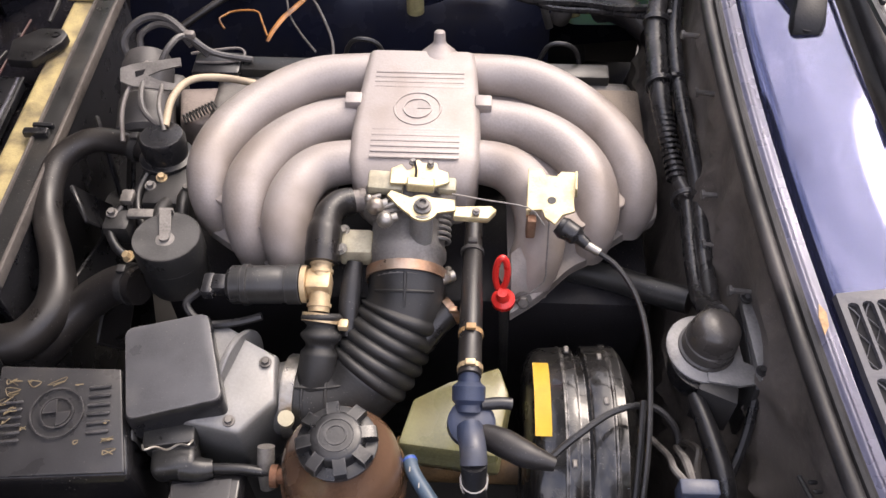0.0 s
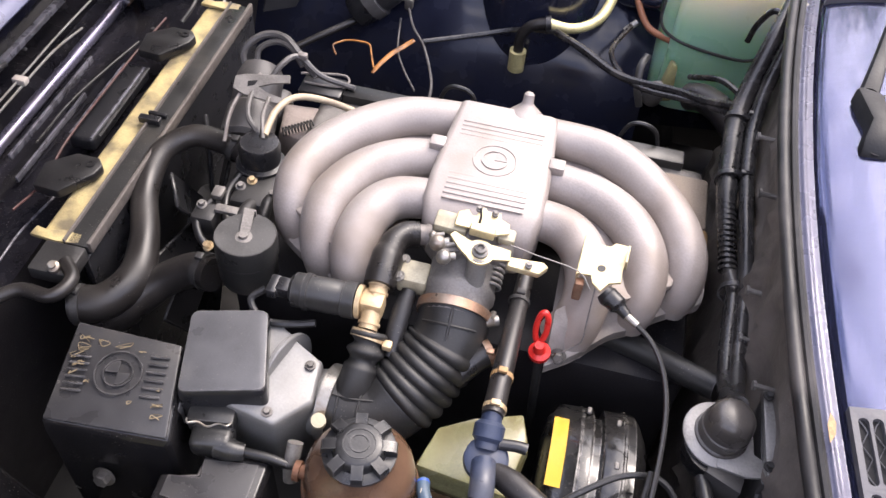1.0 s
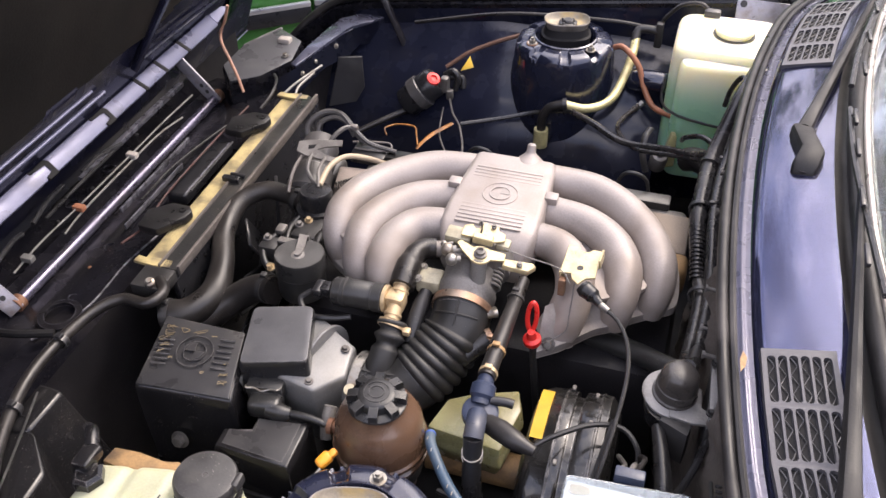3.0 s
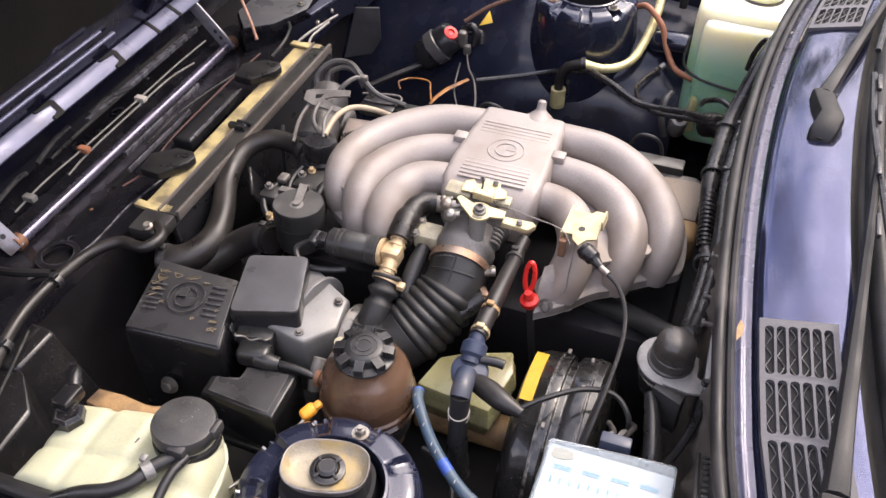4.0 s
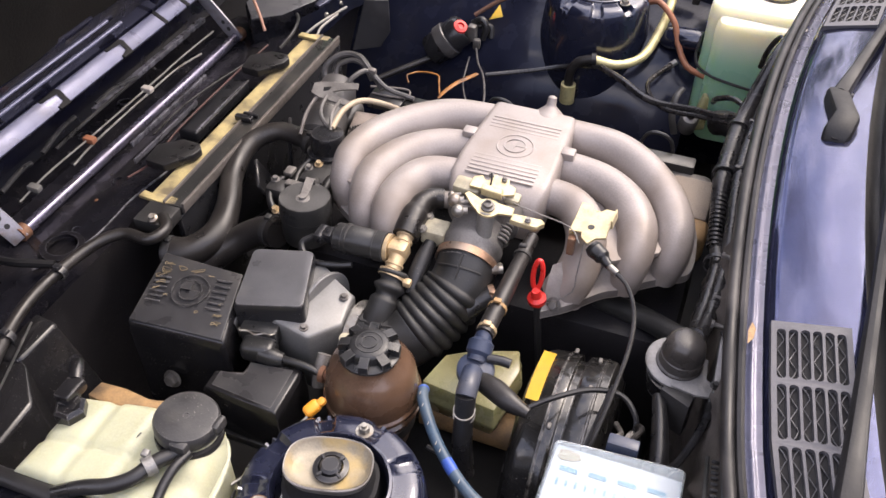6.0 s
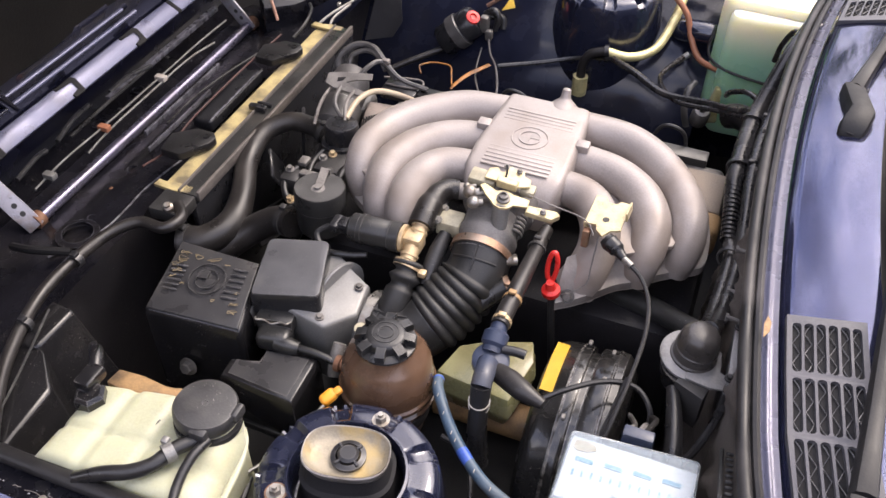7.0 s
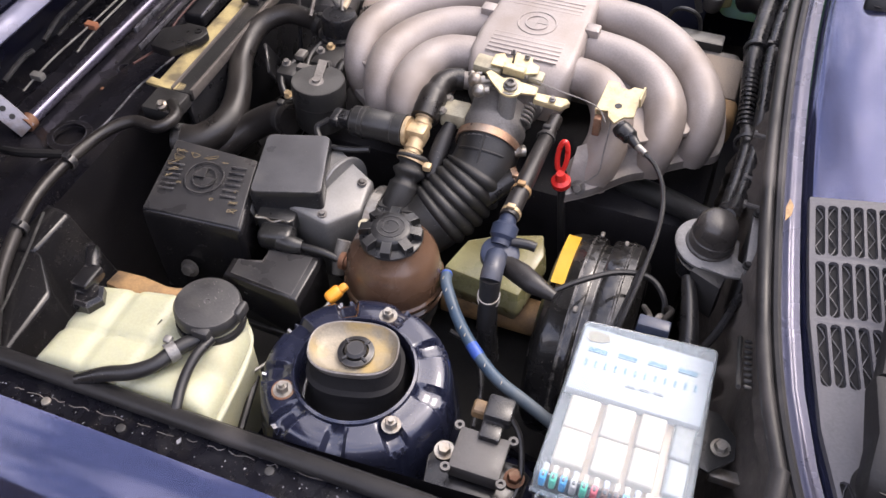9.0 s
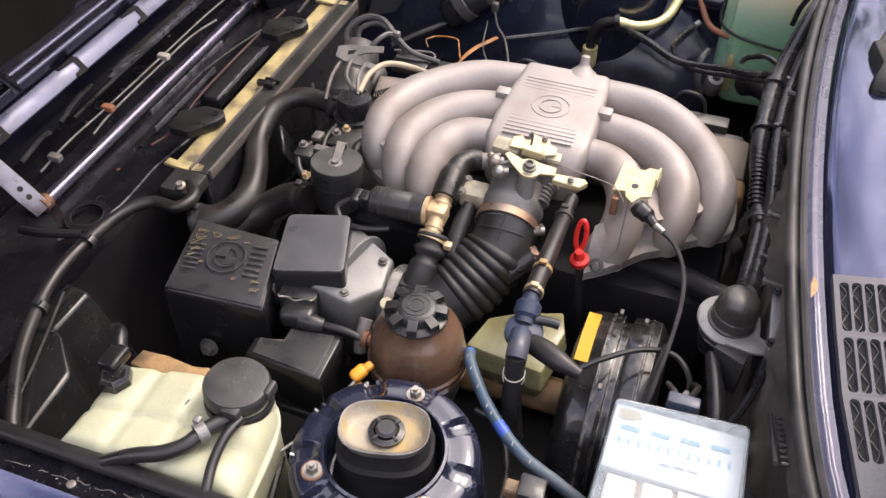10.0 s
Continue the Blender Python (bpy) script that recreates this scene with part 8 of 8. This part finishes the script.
g = [Vector((-0.512, 1.200, 0.692)), Vector((-0.468, 1.216, 0.692)), Vector((-0.466, 1.214, 0.625)), Vector((-0.480, 1.196, 0.598)), Vector((-0.530, 1.170, 0.594))]
off = Vector((-0.002, 0.005, 0.0))
loft(bm, [[p + off for p in g], g])
bmesh.ops.bevel(bm, geom=list(bm.edges), offset=0.001, segments=1, affect="EDGES", profile=0.5)
tagged(part("air_guide", bm, AIR_GUIDE), "dull grey plastic air guide panel", "panel")
# The beam's pale tone stands for the sky reflected in navy paint.
bm = B()
prism(bm, [(-0.586, 1.133), (-0.572, 1.128), (-0.556, 1.205), (-0.537, 1.290), (-0.528, 1.318), (-0.500, 1.345), (-0.478, 1.376), (-0.529, 1.382), (-0.566, 1.345), (-0.572, 1.300), (-0.583, 1.208)], 0.006, pose(0, 0, 0.697), 0.0015)
carrier = part("lamp_carrier", bm, CARRIER, bay, "lamp carrier beam, its sky reflection painted pale")
bm = B()
edge = [Vector((-0.600, 1.085, 0.690)), Vector((-0.572, 1.128, 0.697)), Vector((-0.556, 1.205, 0.697)), Vector((-0.537, 1.290, 0.697)), Vector((-0.524, 1.318, 0.697)), Vector((-0.478, 1.376, 0.697))]
grid_sheet(bm, range(6), lin(0, 1, 4), lambda k, v: edge[k] + Vector((0.010 * v, -0.004 * v, -(0.034 + 0.012 * (k % 2)) * v)))
bmesh.ops.solidify(bm, geom=list(bm.faces), thickness=0.002)
part("carrier_web", bm, PAINT_BAY, carrier)
for p in ((-0.558, 1.185, 0.684), (-0.541, 1.255, 0.686), (-0.566, 1.14, 0.680)):
    bm = B()
    hexbolt(bm, p, (0.9, -0.3, 0.2), 0.004, 0.004)
    part("rivet", bm, STEEL, carrier)
for pts in ([(-0.560, 1.030, 0.690), (-0.548, 1.075, 0.697), (-0.525, 1.148, 0.700)], [(-0.535, 1.040, 0.690), (-0.540, 1.070, 0.694), (-0.530, 1.120, 0.698)]):
    hose("wire", pts, 0.0026, ALU_RAW, "pale grey wire beside the lamp carrier", "wire", 8)
# Thin pale tubes draw the sky's glint on the wing's rounded edges.
for dy, dz, r_ in ((0.0205, 0.003, 0.0024), (0.046, -0.006, 0.0020)):
    bm = B()
    tube(bm, [(x, mirror(dy + 0.8 * nose(x)), rail(x) - nose(x) + dz) for x in lin(-0.72, 0.25, 24)], r_, 8, 3)
    part("wing_glint", bm, CARRIER, bay, "painted sky glint along the far wing's edge")
hinge = thing("bonnet_stay", (-0.45, 1.33, 0.66), "black flat steel bonnet stay arm", "stay")
bm = B()
tube(bm, [(-0.720, 1.345, 0.938), (-0.648, 1.345, 0.886), (-0.478, 1.345, 0.793)], 0.0105, 10, smooth=False, flat=0.5)
part("upper_arm", bm, PANEL_BLACK, hinge)
bm = B()
tube(bm, [(-0.480, 1.342, 0.798), (-0.438, 1.336, 0.71), (-0.399, 1.330, 0.626), (-0.362, 1.322, 0.548)], 0.0105, 10, smooth=False, flat=0.5)
part("lower_arm", bm, PANEL_BLACK, hinge)
bm = B()
lathe(bm, [(0, 0), (0.009, 0), (0.0085, 0.003), (0, 0.004)], frame_to((-0.478, 1.335, 0.793), (0, -1, 0.1)), 16)
part("knuckle", bm, PANEL_BLACK, hinge)

# ---- cowl details ----
def on_cowl(u, y, dz=0.0):
    return Vector((cowl_x(y) + 0.021 + 0.102 * u, y, cowl_z(y) + 0.003 + 0.023 * u + crown(max(0.030, 0.021 + 0.102 * u)) + dz))
def vent_at(u, y, dz=0.0):
    return on_cowl(0.66 * u, y, dz)


def vent(name, y0, y1, rows, cols):
    vt = thing(name, vent_at(0.5, (y0 + y1) / 2), "grey plastic air intake grille with wire mesh in slots", "vent", "cowl vents")
    bm = B()
    grid_sheet(bm, lin(0.04, 0.96, 5), lin(y0 + 0.004, y1 - 0.004, 8), lambda u, y: vent_at(u, y, 0.0015))
    part("backing", bm, MATTE, vt)
    edges = [y0] + [0.5 * (p[1] + q[0]) for p, q in zip(rows, rows[1:])] + [y1]
    pitch = 0.89 / cols
    for (a, b), e0, e1 in zip(rows, edges, edges[1:]):
        bm = B()
        loops = [[(0.0, e0), (1.0, e0), (1.0, e1), (0.0, e1)]]
        for k in range(cols):
            u, hu, hy = 0.055 + pitch * (k + 0.5), pitch * 0.385, 0.0032
            loops.append([(u - hu, a + hy), (u - hu * 0.7, a + hy * 0.3), (u, a), (u + hu * 0.7, a + hy * 0.3), (u + hu, a + hy), (u + hu, b - hy), (u + hu * 0.7, b - hy * 0.3), (u, b), (u - hu * 0.7, b - hy * 0.3), (u - hu, b - hy)])
        for lp in loops:
            vs_ = [bm.verts.new((u, y, 0)) for u, y in lp]
            for p, q in zip(vs_, vs_[1:] + vs_[:1]):
                bm.edges.new((p, q))
        bmesh.ops.triangle_fill(bm, edges=list(bm.edges), use_beauty=True)
        low = bmesh.ops.duplicate(bm, geom=list(bm.verts) + list(bm.edges) + list(bm.faces))
        rim = [ed for ed in bm.edges if ed.is_valid and len(ed.link_faces) == 1]
        down = {q for q in low["geom"] if isinstance(q, bmesh.types.BMVert)}
        for q in down:
            q.co.z = -1.0
        up_at = {(round(q.co.x, 6), round(q.co.y, 6)): q for q in bm.verts if q not in down}
        for ed in rim:
            p, q = ed.verts
            if p in down and q in down:
                bm.faces.new((p, q, up_at[(round(q.co.x, 6), round(q.co.y, 6))], up_at[(round(p.co.x, 6), round(p.co.y, 6))]))
        for q in bm.verts:
            q.co = vent_at(q.co.x, q.co.y, 0.0056 if q.co.z > -0.5 else -0.002)
        panel = part("grille_panel", bm, GREY_PLASTIC, vt)
        for k in range(cols):
            u = 0.055 + pitch * (k + 0.5)
            bm = B()
            n = max(4, int((b - a) / 0.0098))
            sg = 0.30 if k % 2 else -0.30
            tube(bm, [vent_at(u + (sg if i % 2 else -sg) * pitch, a + (b - a) * i / n, 0.0030) for i in range(n + 1)], 0.00055, 5, 2)
            part("mesh_wire", bm, MESH_WIRE, panel)
    return vt
vent("cowl_vent", 0.085, 0.405, [(0.095, 0.142), (0.2145, 0.271), (0.277, 0.3333), (0.3395, 0.396)], 6)
vent("cowl_vent", 1.000, 1.285, [(1.012, 1.070), (1.080, 1.140), (1.150, 1.210), (1.220, 1.273)], 6)

def wiper(base, knob, tip, label):
    w = thing("wiper", base, label, "wiper", "windscreen wipers")
    b, k, t = Vector(base), Vector(knob), Vector(tip)
    bm = B()
    lathe(bm, [(0, 0), (0.0182, 0), (0.0185, 0.003), (0.0162, 0.006), (0.0150, 0.014), (0.0148, 0.022), (0, 0.022)], Matrix.Translation(b), 28)
    part("pivot", bm, WIPER, w)
    d = (t - k).normalized()
    bm = B()
    side = d.cross(Vector((0, 0, 1))).normalized()
    ring_ = ((-1, 0), (-1, 0.70), (-0.86, 0.93), (-0.6, 1.0), (0.6, 1.0), (0.86, 0.93), (1, 0.70), (1, 0))
    loft(bm, [[p + side * s1 * wd + Vector((0, 0, s2 * h)) for s1, s2 in ring_] for p, wd, h in ((b - d * 0.017 + Vector((0, 0, 0.008)), 0.0105, 0.004), (b - d * 0.014 + Vector((0, 0, 0.006)), 0.0135, 0.017), (b - d * 0.004 + Vector((0, 0, 0.006)), 0.0160, 0.026), (b + d * 0.022 + Vector((0, 0, 0.008)), 0.0152, 0.029), (k - d * 0.006, 0.0142, 0.0195), (k - d * 0.002, 0.0136, 0.0180))])
    part("head", bm, WIPER, w, "black plastic wiper head cover")
    bm = B()
    loft(bm, [[p + side * s1 * wd + Vector((0, 0, s2 * h)) for s1, s2 in ((-1, 0), (-0.95, 0.55), (-0.72, 0.9), (0, 1.05), (0.72, 0.9), (0.95, 0.55), (1, 0))] for p, wd, h in ((k + d * 0.004, 0.0105, 0.015), (k + d * 0.08, 0.008, 0.013), (k.lerp(t, 0.55), 0.0055, 0.010), (t, 0.004, 0.006))])
    part("arm", bm, WIPER, w, "weathered grey-black wiper arm")
    bm = B()
    lathe(bm, [(0.0048, 0), (0.0068, 0), (0.0066, 0.0016), (0.0048, 0.002)], frame_to(k - d * 0.002 + side * 0.0135 + Vector((0, 0, 0.010)), side), 18, closed=True)
    part("hinge_pin", bm, DARK, w)
    return w
w_far = wiper((0.324, 0.712, 0.897), (0.320, 0.787, 0.914), (0.445, 1.265, 0.950), "weathered black wiper arm with covered head")
w_near = wiper((0.358, 0.128, 0.899), (0.354, 0.200, 0.918), (0.374, 0.62, 0.952), "weathered black wiper arm over the vent")
bm = B()
tube(bm, [(0.452, 1.27, 0.957), (0.415, 1.10, 0.957), (0.385, 0.96, 0.957), (0.372, 0.86, 0.955)], 0.004, 8, 4)
for y in (0.90, 1.0, 1.1, 1.2):
    box(bm, (0.363 + 0.19 * (y - 0.66) ** 2 + 0.015, y, 0.962), (0.005, 0.034, 0.006), 0.0015)
part("blade", bm, PLASTIC, w_far, "black jointed wiper blade")
bm = B()
tube(bm, [(0.368, 0.80, 0.955), (0.368, 0.70, 0.955), (0.375, 0.60, 0.955), (0.388, 0.45, 0.955)], 0.004, 8, 4)
for y in (0.50, 0.60, 0.70, 0.77):
    box(bm, (0.372, y, 0.962), (0.005, 0.034, 0.006), 0.0015)
part("blade", bm, PLASTIC, w_near, "black jointed wiper blade")
bm = B()
prism(bm, [(-0.002, -0.013), (0.0025, -0.005), (0.0032, 0.006), (-0.001, 0.014), (-0.0034, 0.003)], 0.0008, pose(0.2695, 0.378, 0.9005, 4, -4, 0))
tagged(part("fallen_leaf", bm, TAN), "small dry tan leaf on the cowl flange", "leaf")
rng = random.Random(5)
bm = B()
x = -0.42
while x < 0.10:
    n = rng.uniform(0.010, 0.032)
    tube(bm, [(x + n * k / 3, 0.0445 + rng.uniform(-0.0015, 0.0015), rail(x + n * k / 3) - 0.0086) for k in range(4)], 0.00045, 5, 2, flat=0.6)
    x += n + rng.uniform(0.004, 0.02)
part("cracked_sealer", bm, GREY_STRUT, bay, "cracked pale sealer line in the gutter")
for x, y in ((-0.335, 0.040), (-0.245, 0.036), (-0.09, 0.038), (0.03, 0.040)):
    bm = B()
    lathe(bm, [(0, 0), (0.0048, 0), (0.0044, 0.002), (0.0025, 0.0026), (0, 0.002)], pose(x, y, rail(x) - 0.0085), 12)
    part("gutter_screw", bm, STEEL if x < -0.3 else DARK, bay)

bm = B()
rng = random.Random(4)
for k in range(70):
    x, y = rng.uniform(-0.42, 0.16), 0.028 + 0.022 * rng.random()
    r = rng.uniform(0.0005, 0.0013) * (2.6 if k % 17 == 0 else 1)
    prism(bm, [(r * math.cos(a) * rng.uniform(0.5, 1.5), 0.6 * r * math.sin(a) * rng.uniform(0.5, 1.5)) for a in (0, 0.9, 1.7, 2.5, 3.3, 4.2, 5.3)], 0.0006, pose(x, y, rail(x) - 0.0088, 0, 0, rng.uniform(0, 180)))
for k in range(7):
    x, y = 0.02 + 0.022 * k + 0.006 * rng.random(), 0.032 + 0.010 * rng.random()
    w = rng.uniform(0.5, 1.3)
    tube(bm, [(x + w * (0.003 * j + rng.uniform(-0.002, 0.002)), y + w * rng.uniform(-0.003, 0.003), rail(x) - 0.0078) for j in range(4)], 0.0003, 4, 3)
tagged(part("flaked_debris", bm, CHIP), "pale flakes of old sealant in the gutter", "debris", kind="stuff")

# ---- green car parked beyond ----
GM = pose(-1.02, 1.81, 0, 0, 0, 36.2)
gc = thing("parked_car", (0.5, 3.4, 0), "glossy green car with black side moulding, parked close by", "car")
def gpart(name, bm, m_, label="", parent=None):
    bmesh.ops.transform(bm, matrix=GM, verts=bm.verts)
    return part(name, bm, m_, parent or gc, label)
gprof = [(0.06, 0.20), (0.01, 0.24), (0.0, 0.40), (-0.012, 0.55), (-0.005, 0.70), (0.03, 0.82), (0.10, 0.88), (0.22, 0.93)]
for a, b, nm in ((-1.6, 0.141, "front_wing"), (0.147, 1.157, "door"), (1.163, 1.93, "rear_panel")):
    bm = B()
    grid_sheet(bm, lin(a, b, 4), range(len(gprof)), lambda s, k: (s, gprof[k][0], gprof[k][1]))
    bmesh.ops.solidify(bm, geom=list(bm.faces), thickness=0.01)
    gpart(nm, bm, GREEN_PAINT)
bm = B()
grid_sheet(bm, lin(1.932, 2.65, 12), range(4, len(gprof)), lambda s, k: (s, gprof[k][0], gprof[k][1]))
gpart("rear_wing", bm, GREEN_PAINT)
bm = B()
box(bm, (0.66, 0.9, 0.57), (4.62, 1.55, 0.66), 0.11, 4)
gpart("body_shell", bm, GREEN_PAINT)
def cabin(z, a, b, w):
    return [(a, 0.9 - w, z), (a + 0.06, 0.9 - w - 0.02, z), (b - 0.06, 0.9 - w - 0.02, z), (b, 0.9 - w, z), (b, 0.9 + w, z), (b - 0.06, 0.9 + w + 0.02, z), (a + 0.06, 0.9 + w + 0.02, z), (a, 0.9 + w, z)]
bm = B()
loft(bm, [cabin(0.86, -0.35, 2.35, 0.70), cabin(1.30, 0.32, 1.86, 0.55)])
gpart("window_band", bm, GLOSS_BLACK, "dark window glass")
bm = B()
loft(bm, [cabin(1.29, 0.29, 1.90, 0.565), cabin(1.325, 0.34, 1.86, 0.54), cabin(1.35, 0.55, 1.68, 0.42)])
gpart("roof", bm, GREEN_PAINT)
for sy in (-1, 1):
    for x0, x1 in ((-0.37, 0.31), (0.98, 1.06), (2.37, 1.88)):
        bm = B()
        tube(bm, [(x0, 0.9 + sy * 0.715, 0.86), (x1, 0.9 + sy * 0.568, 1.305)], 0.03, 8, 2, smooth=False)
        gpart("pillar", bm, GREEN_PAINT)
for a, b in ((-1.6, 0.139), (0.149, 1.155), (1.165, 1.95)):
    bm = B()
    box(bm, ((a + b) / 2, -0.014, 0.430), (b - a, 0.022, 0.048), 0.006)
    gpart("side_moulding", bm, PLASTIC, "black rubber side moulding")
    bm = B()
    box(bm, ((a + b) / 2, -0.020, 0.459), (b - a, 0.012, 0.017), 0.004)
    gpart("bright_trim", bm, BRIGHT_TRIM, "bright metal trim strip")
bm = B()
lathe(bm, [(0.19, -0.09), (0.27, -0.09), (0.288, -0.07), (0.292, 0.0), (0.288, 0.07), (0.27, 0.09), (0.19, 0.09)], pose(2.28, 0.07, 0.292, 90), 48, closed=True)
gpart("tyre", bm, TYRE)
bm = B()
lathe(bm, [(0.19, 0.06), (0.188, 0.085), (0.175, 0.08), (0.165, 0.05), (0.06, 0.062), (0.05, 0.075), (0, 0.078)], pose(2.28, 0.07, 0.292, 90), 48)
rim = gpart("rim", bm, ALLOY)
for x_, y_ in ((2.28, 1.62), (-0.42, 0.20), (-0.42, 1.62)):
    bm = B()
    lathe(bm, [(0.0, -0.08), (0.27, -0.09), (0.288, -0.07), (0.292, 0.0), (0.288, 0.07), (0.27, 0.09), (0.0, 0.08)], pose(x_, y_, 0.292, 90), 32)
    gpart("tyre", bm, TYRE)
for ring_n, rr, ln, wd in ((20, 0.146, 0.040, 0.024), (10, 0.088, 0.028, 0.022)):
    for k in range(ring_n):
        bm = B()
        a = 2 * math.pi * k / ring_n
        prism(bm, [(-ln / 2, -wd * 0.36), (ln / 2, -wd / 2), (ln / 2 + 0.003, 0), (ln / 2, wd / 2), (-ln / 2, wd * 0.36)], 0.004, pose(2.28 + rr * math.cos(a), 0.0145 if rr > 0.1 else 0.0075, 0.292 + rr * math.sin(a), 90) @ pose(0, 0, 0, 0, 0, math.degrees(a)))
        gpart("rim_hole", bm, DARK, "", rim)
bm = B()
box(bm, (2.28, 0.3, 0.35), (0.7, 0.2, 0.6), 0.03)
gpart("wheel_well", bm, DARK)

# wheels that carry the car
for x_, y in ((-0.06, 0.02), (-0.06, 1.43), (2.5, 0.04), (2.5, 1.41)):
    bm = B()
    lathe(bm, [(0.18, -0.08), (0.27, -0.08), (0.29, -0.06), (0.29, 0.06), (0.27, 0.08), (0.18, 0.08)], pose(x_, y, 0.29, 90), 40, closed=True)
    part("tyre", bm, TYRE, bay)

# ---- trees across the yard, mirrored in the cowl ----
def leafy_tree(loc, height, seed):
    rnd_ = random.Random(seed)
    tr = thing("tree", loc, "leafy dark green tree across the yard, mirrored in the paint", "tree", "yard trees")
    base = Vector(loc)
    bm = B()
    tube(bm, [base, base + Vector((0.05, 0.03, height * 0.2)), base + Vector((-0.04, 0.06, height * 0.45)), base + Vector((0.06, 0.0, height * 0.8))], [0.17, 0.14, 0.10, 0.03], 10, 4)
    part("trunk", bm, BARK, tr)
    tips = []
    for k in range(9):
        a, h0 = k * 2.4 + rnd_.random(), height * (0.28 + 0.055 * k)
        reach = height * rnd_.uniform(0.20, 0.34) * (1.15 - 0.06 * k)
        p0 = base + Vector((0, 0.04, h0))
        p2 = p0 + Vector((reach * math.cos(a), reach * math.sin(a), height * rnd_.uniform(0.10, 0.24)))
        bm = B()
        tube(bm, [p0, p0.lerp(p2, 0.5) + Vector((0, 0, 0.1)), p2], [0.055, 0.035, 0.012], 7, 3)
        part("limb", bm, BARK, tr)
        tips += [p2, p0.lerp(p2, 0.65)]
    tips.append(base + Vector((0.05, 0, height * 0.86)))
    verts, faces = [], []
    for c in tips:
        for _ in range(5):
            cc = c + Vector((rnd_.gauss(0, 0.34), rnd_.gauss(0, 0.34), rnd_.gauss(0.08, 0.26)))
            for _ in range(34):
                p = cc + Vector((rnd_.gauss(0, 0.17), rnd_.gauss(0, 0.17), rnd_.gauss(0, 0.13)))
                u = Vector((rnd_.uniform(-1, 1), rnd_.uniform(-1, 1), rnd_.uniform(-0.6, 0.3))).normalized()
                w = u.orthogonal().normalized() * rnd_.uniform(0.025, 0.045)
                u = u * rnd_.uniform(0.07, 0.12)
                n = len(verts)
                verts += [p - u, p + w, p + u, p - w]
                faces.append((n, n + 1, n + 2, n + 3))
    me = bpy.data.meshes.new("crown")
    me.from_pydata([v - base for v in verts], [], faces)
    me.materials.append(LEAF)
    crown = new("crown", me)
    crown.parent = tr
    return tr


oak = leafy_tree((1.2, 10.2, 0), 5.6, 3)
copy_thing(oak, pose(-2.4, 9.4, 0, 0, 0, 130))
copy_thing(oak, pose(4.6, 9.0, 0, 0, 0, 250))
copy_thing(oak, pose(-6.4, 10.6, 0, 0, 0, 60))
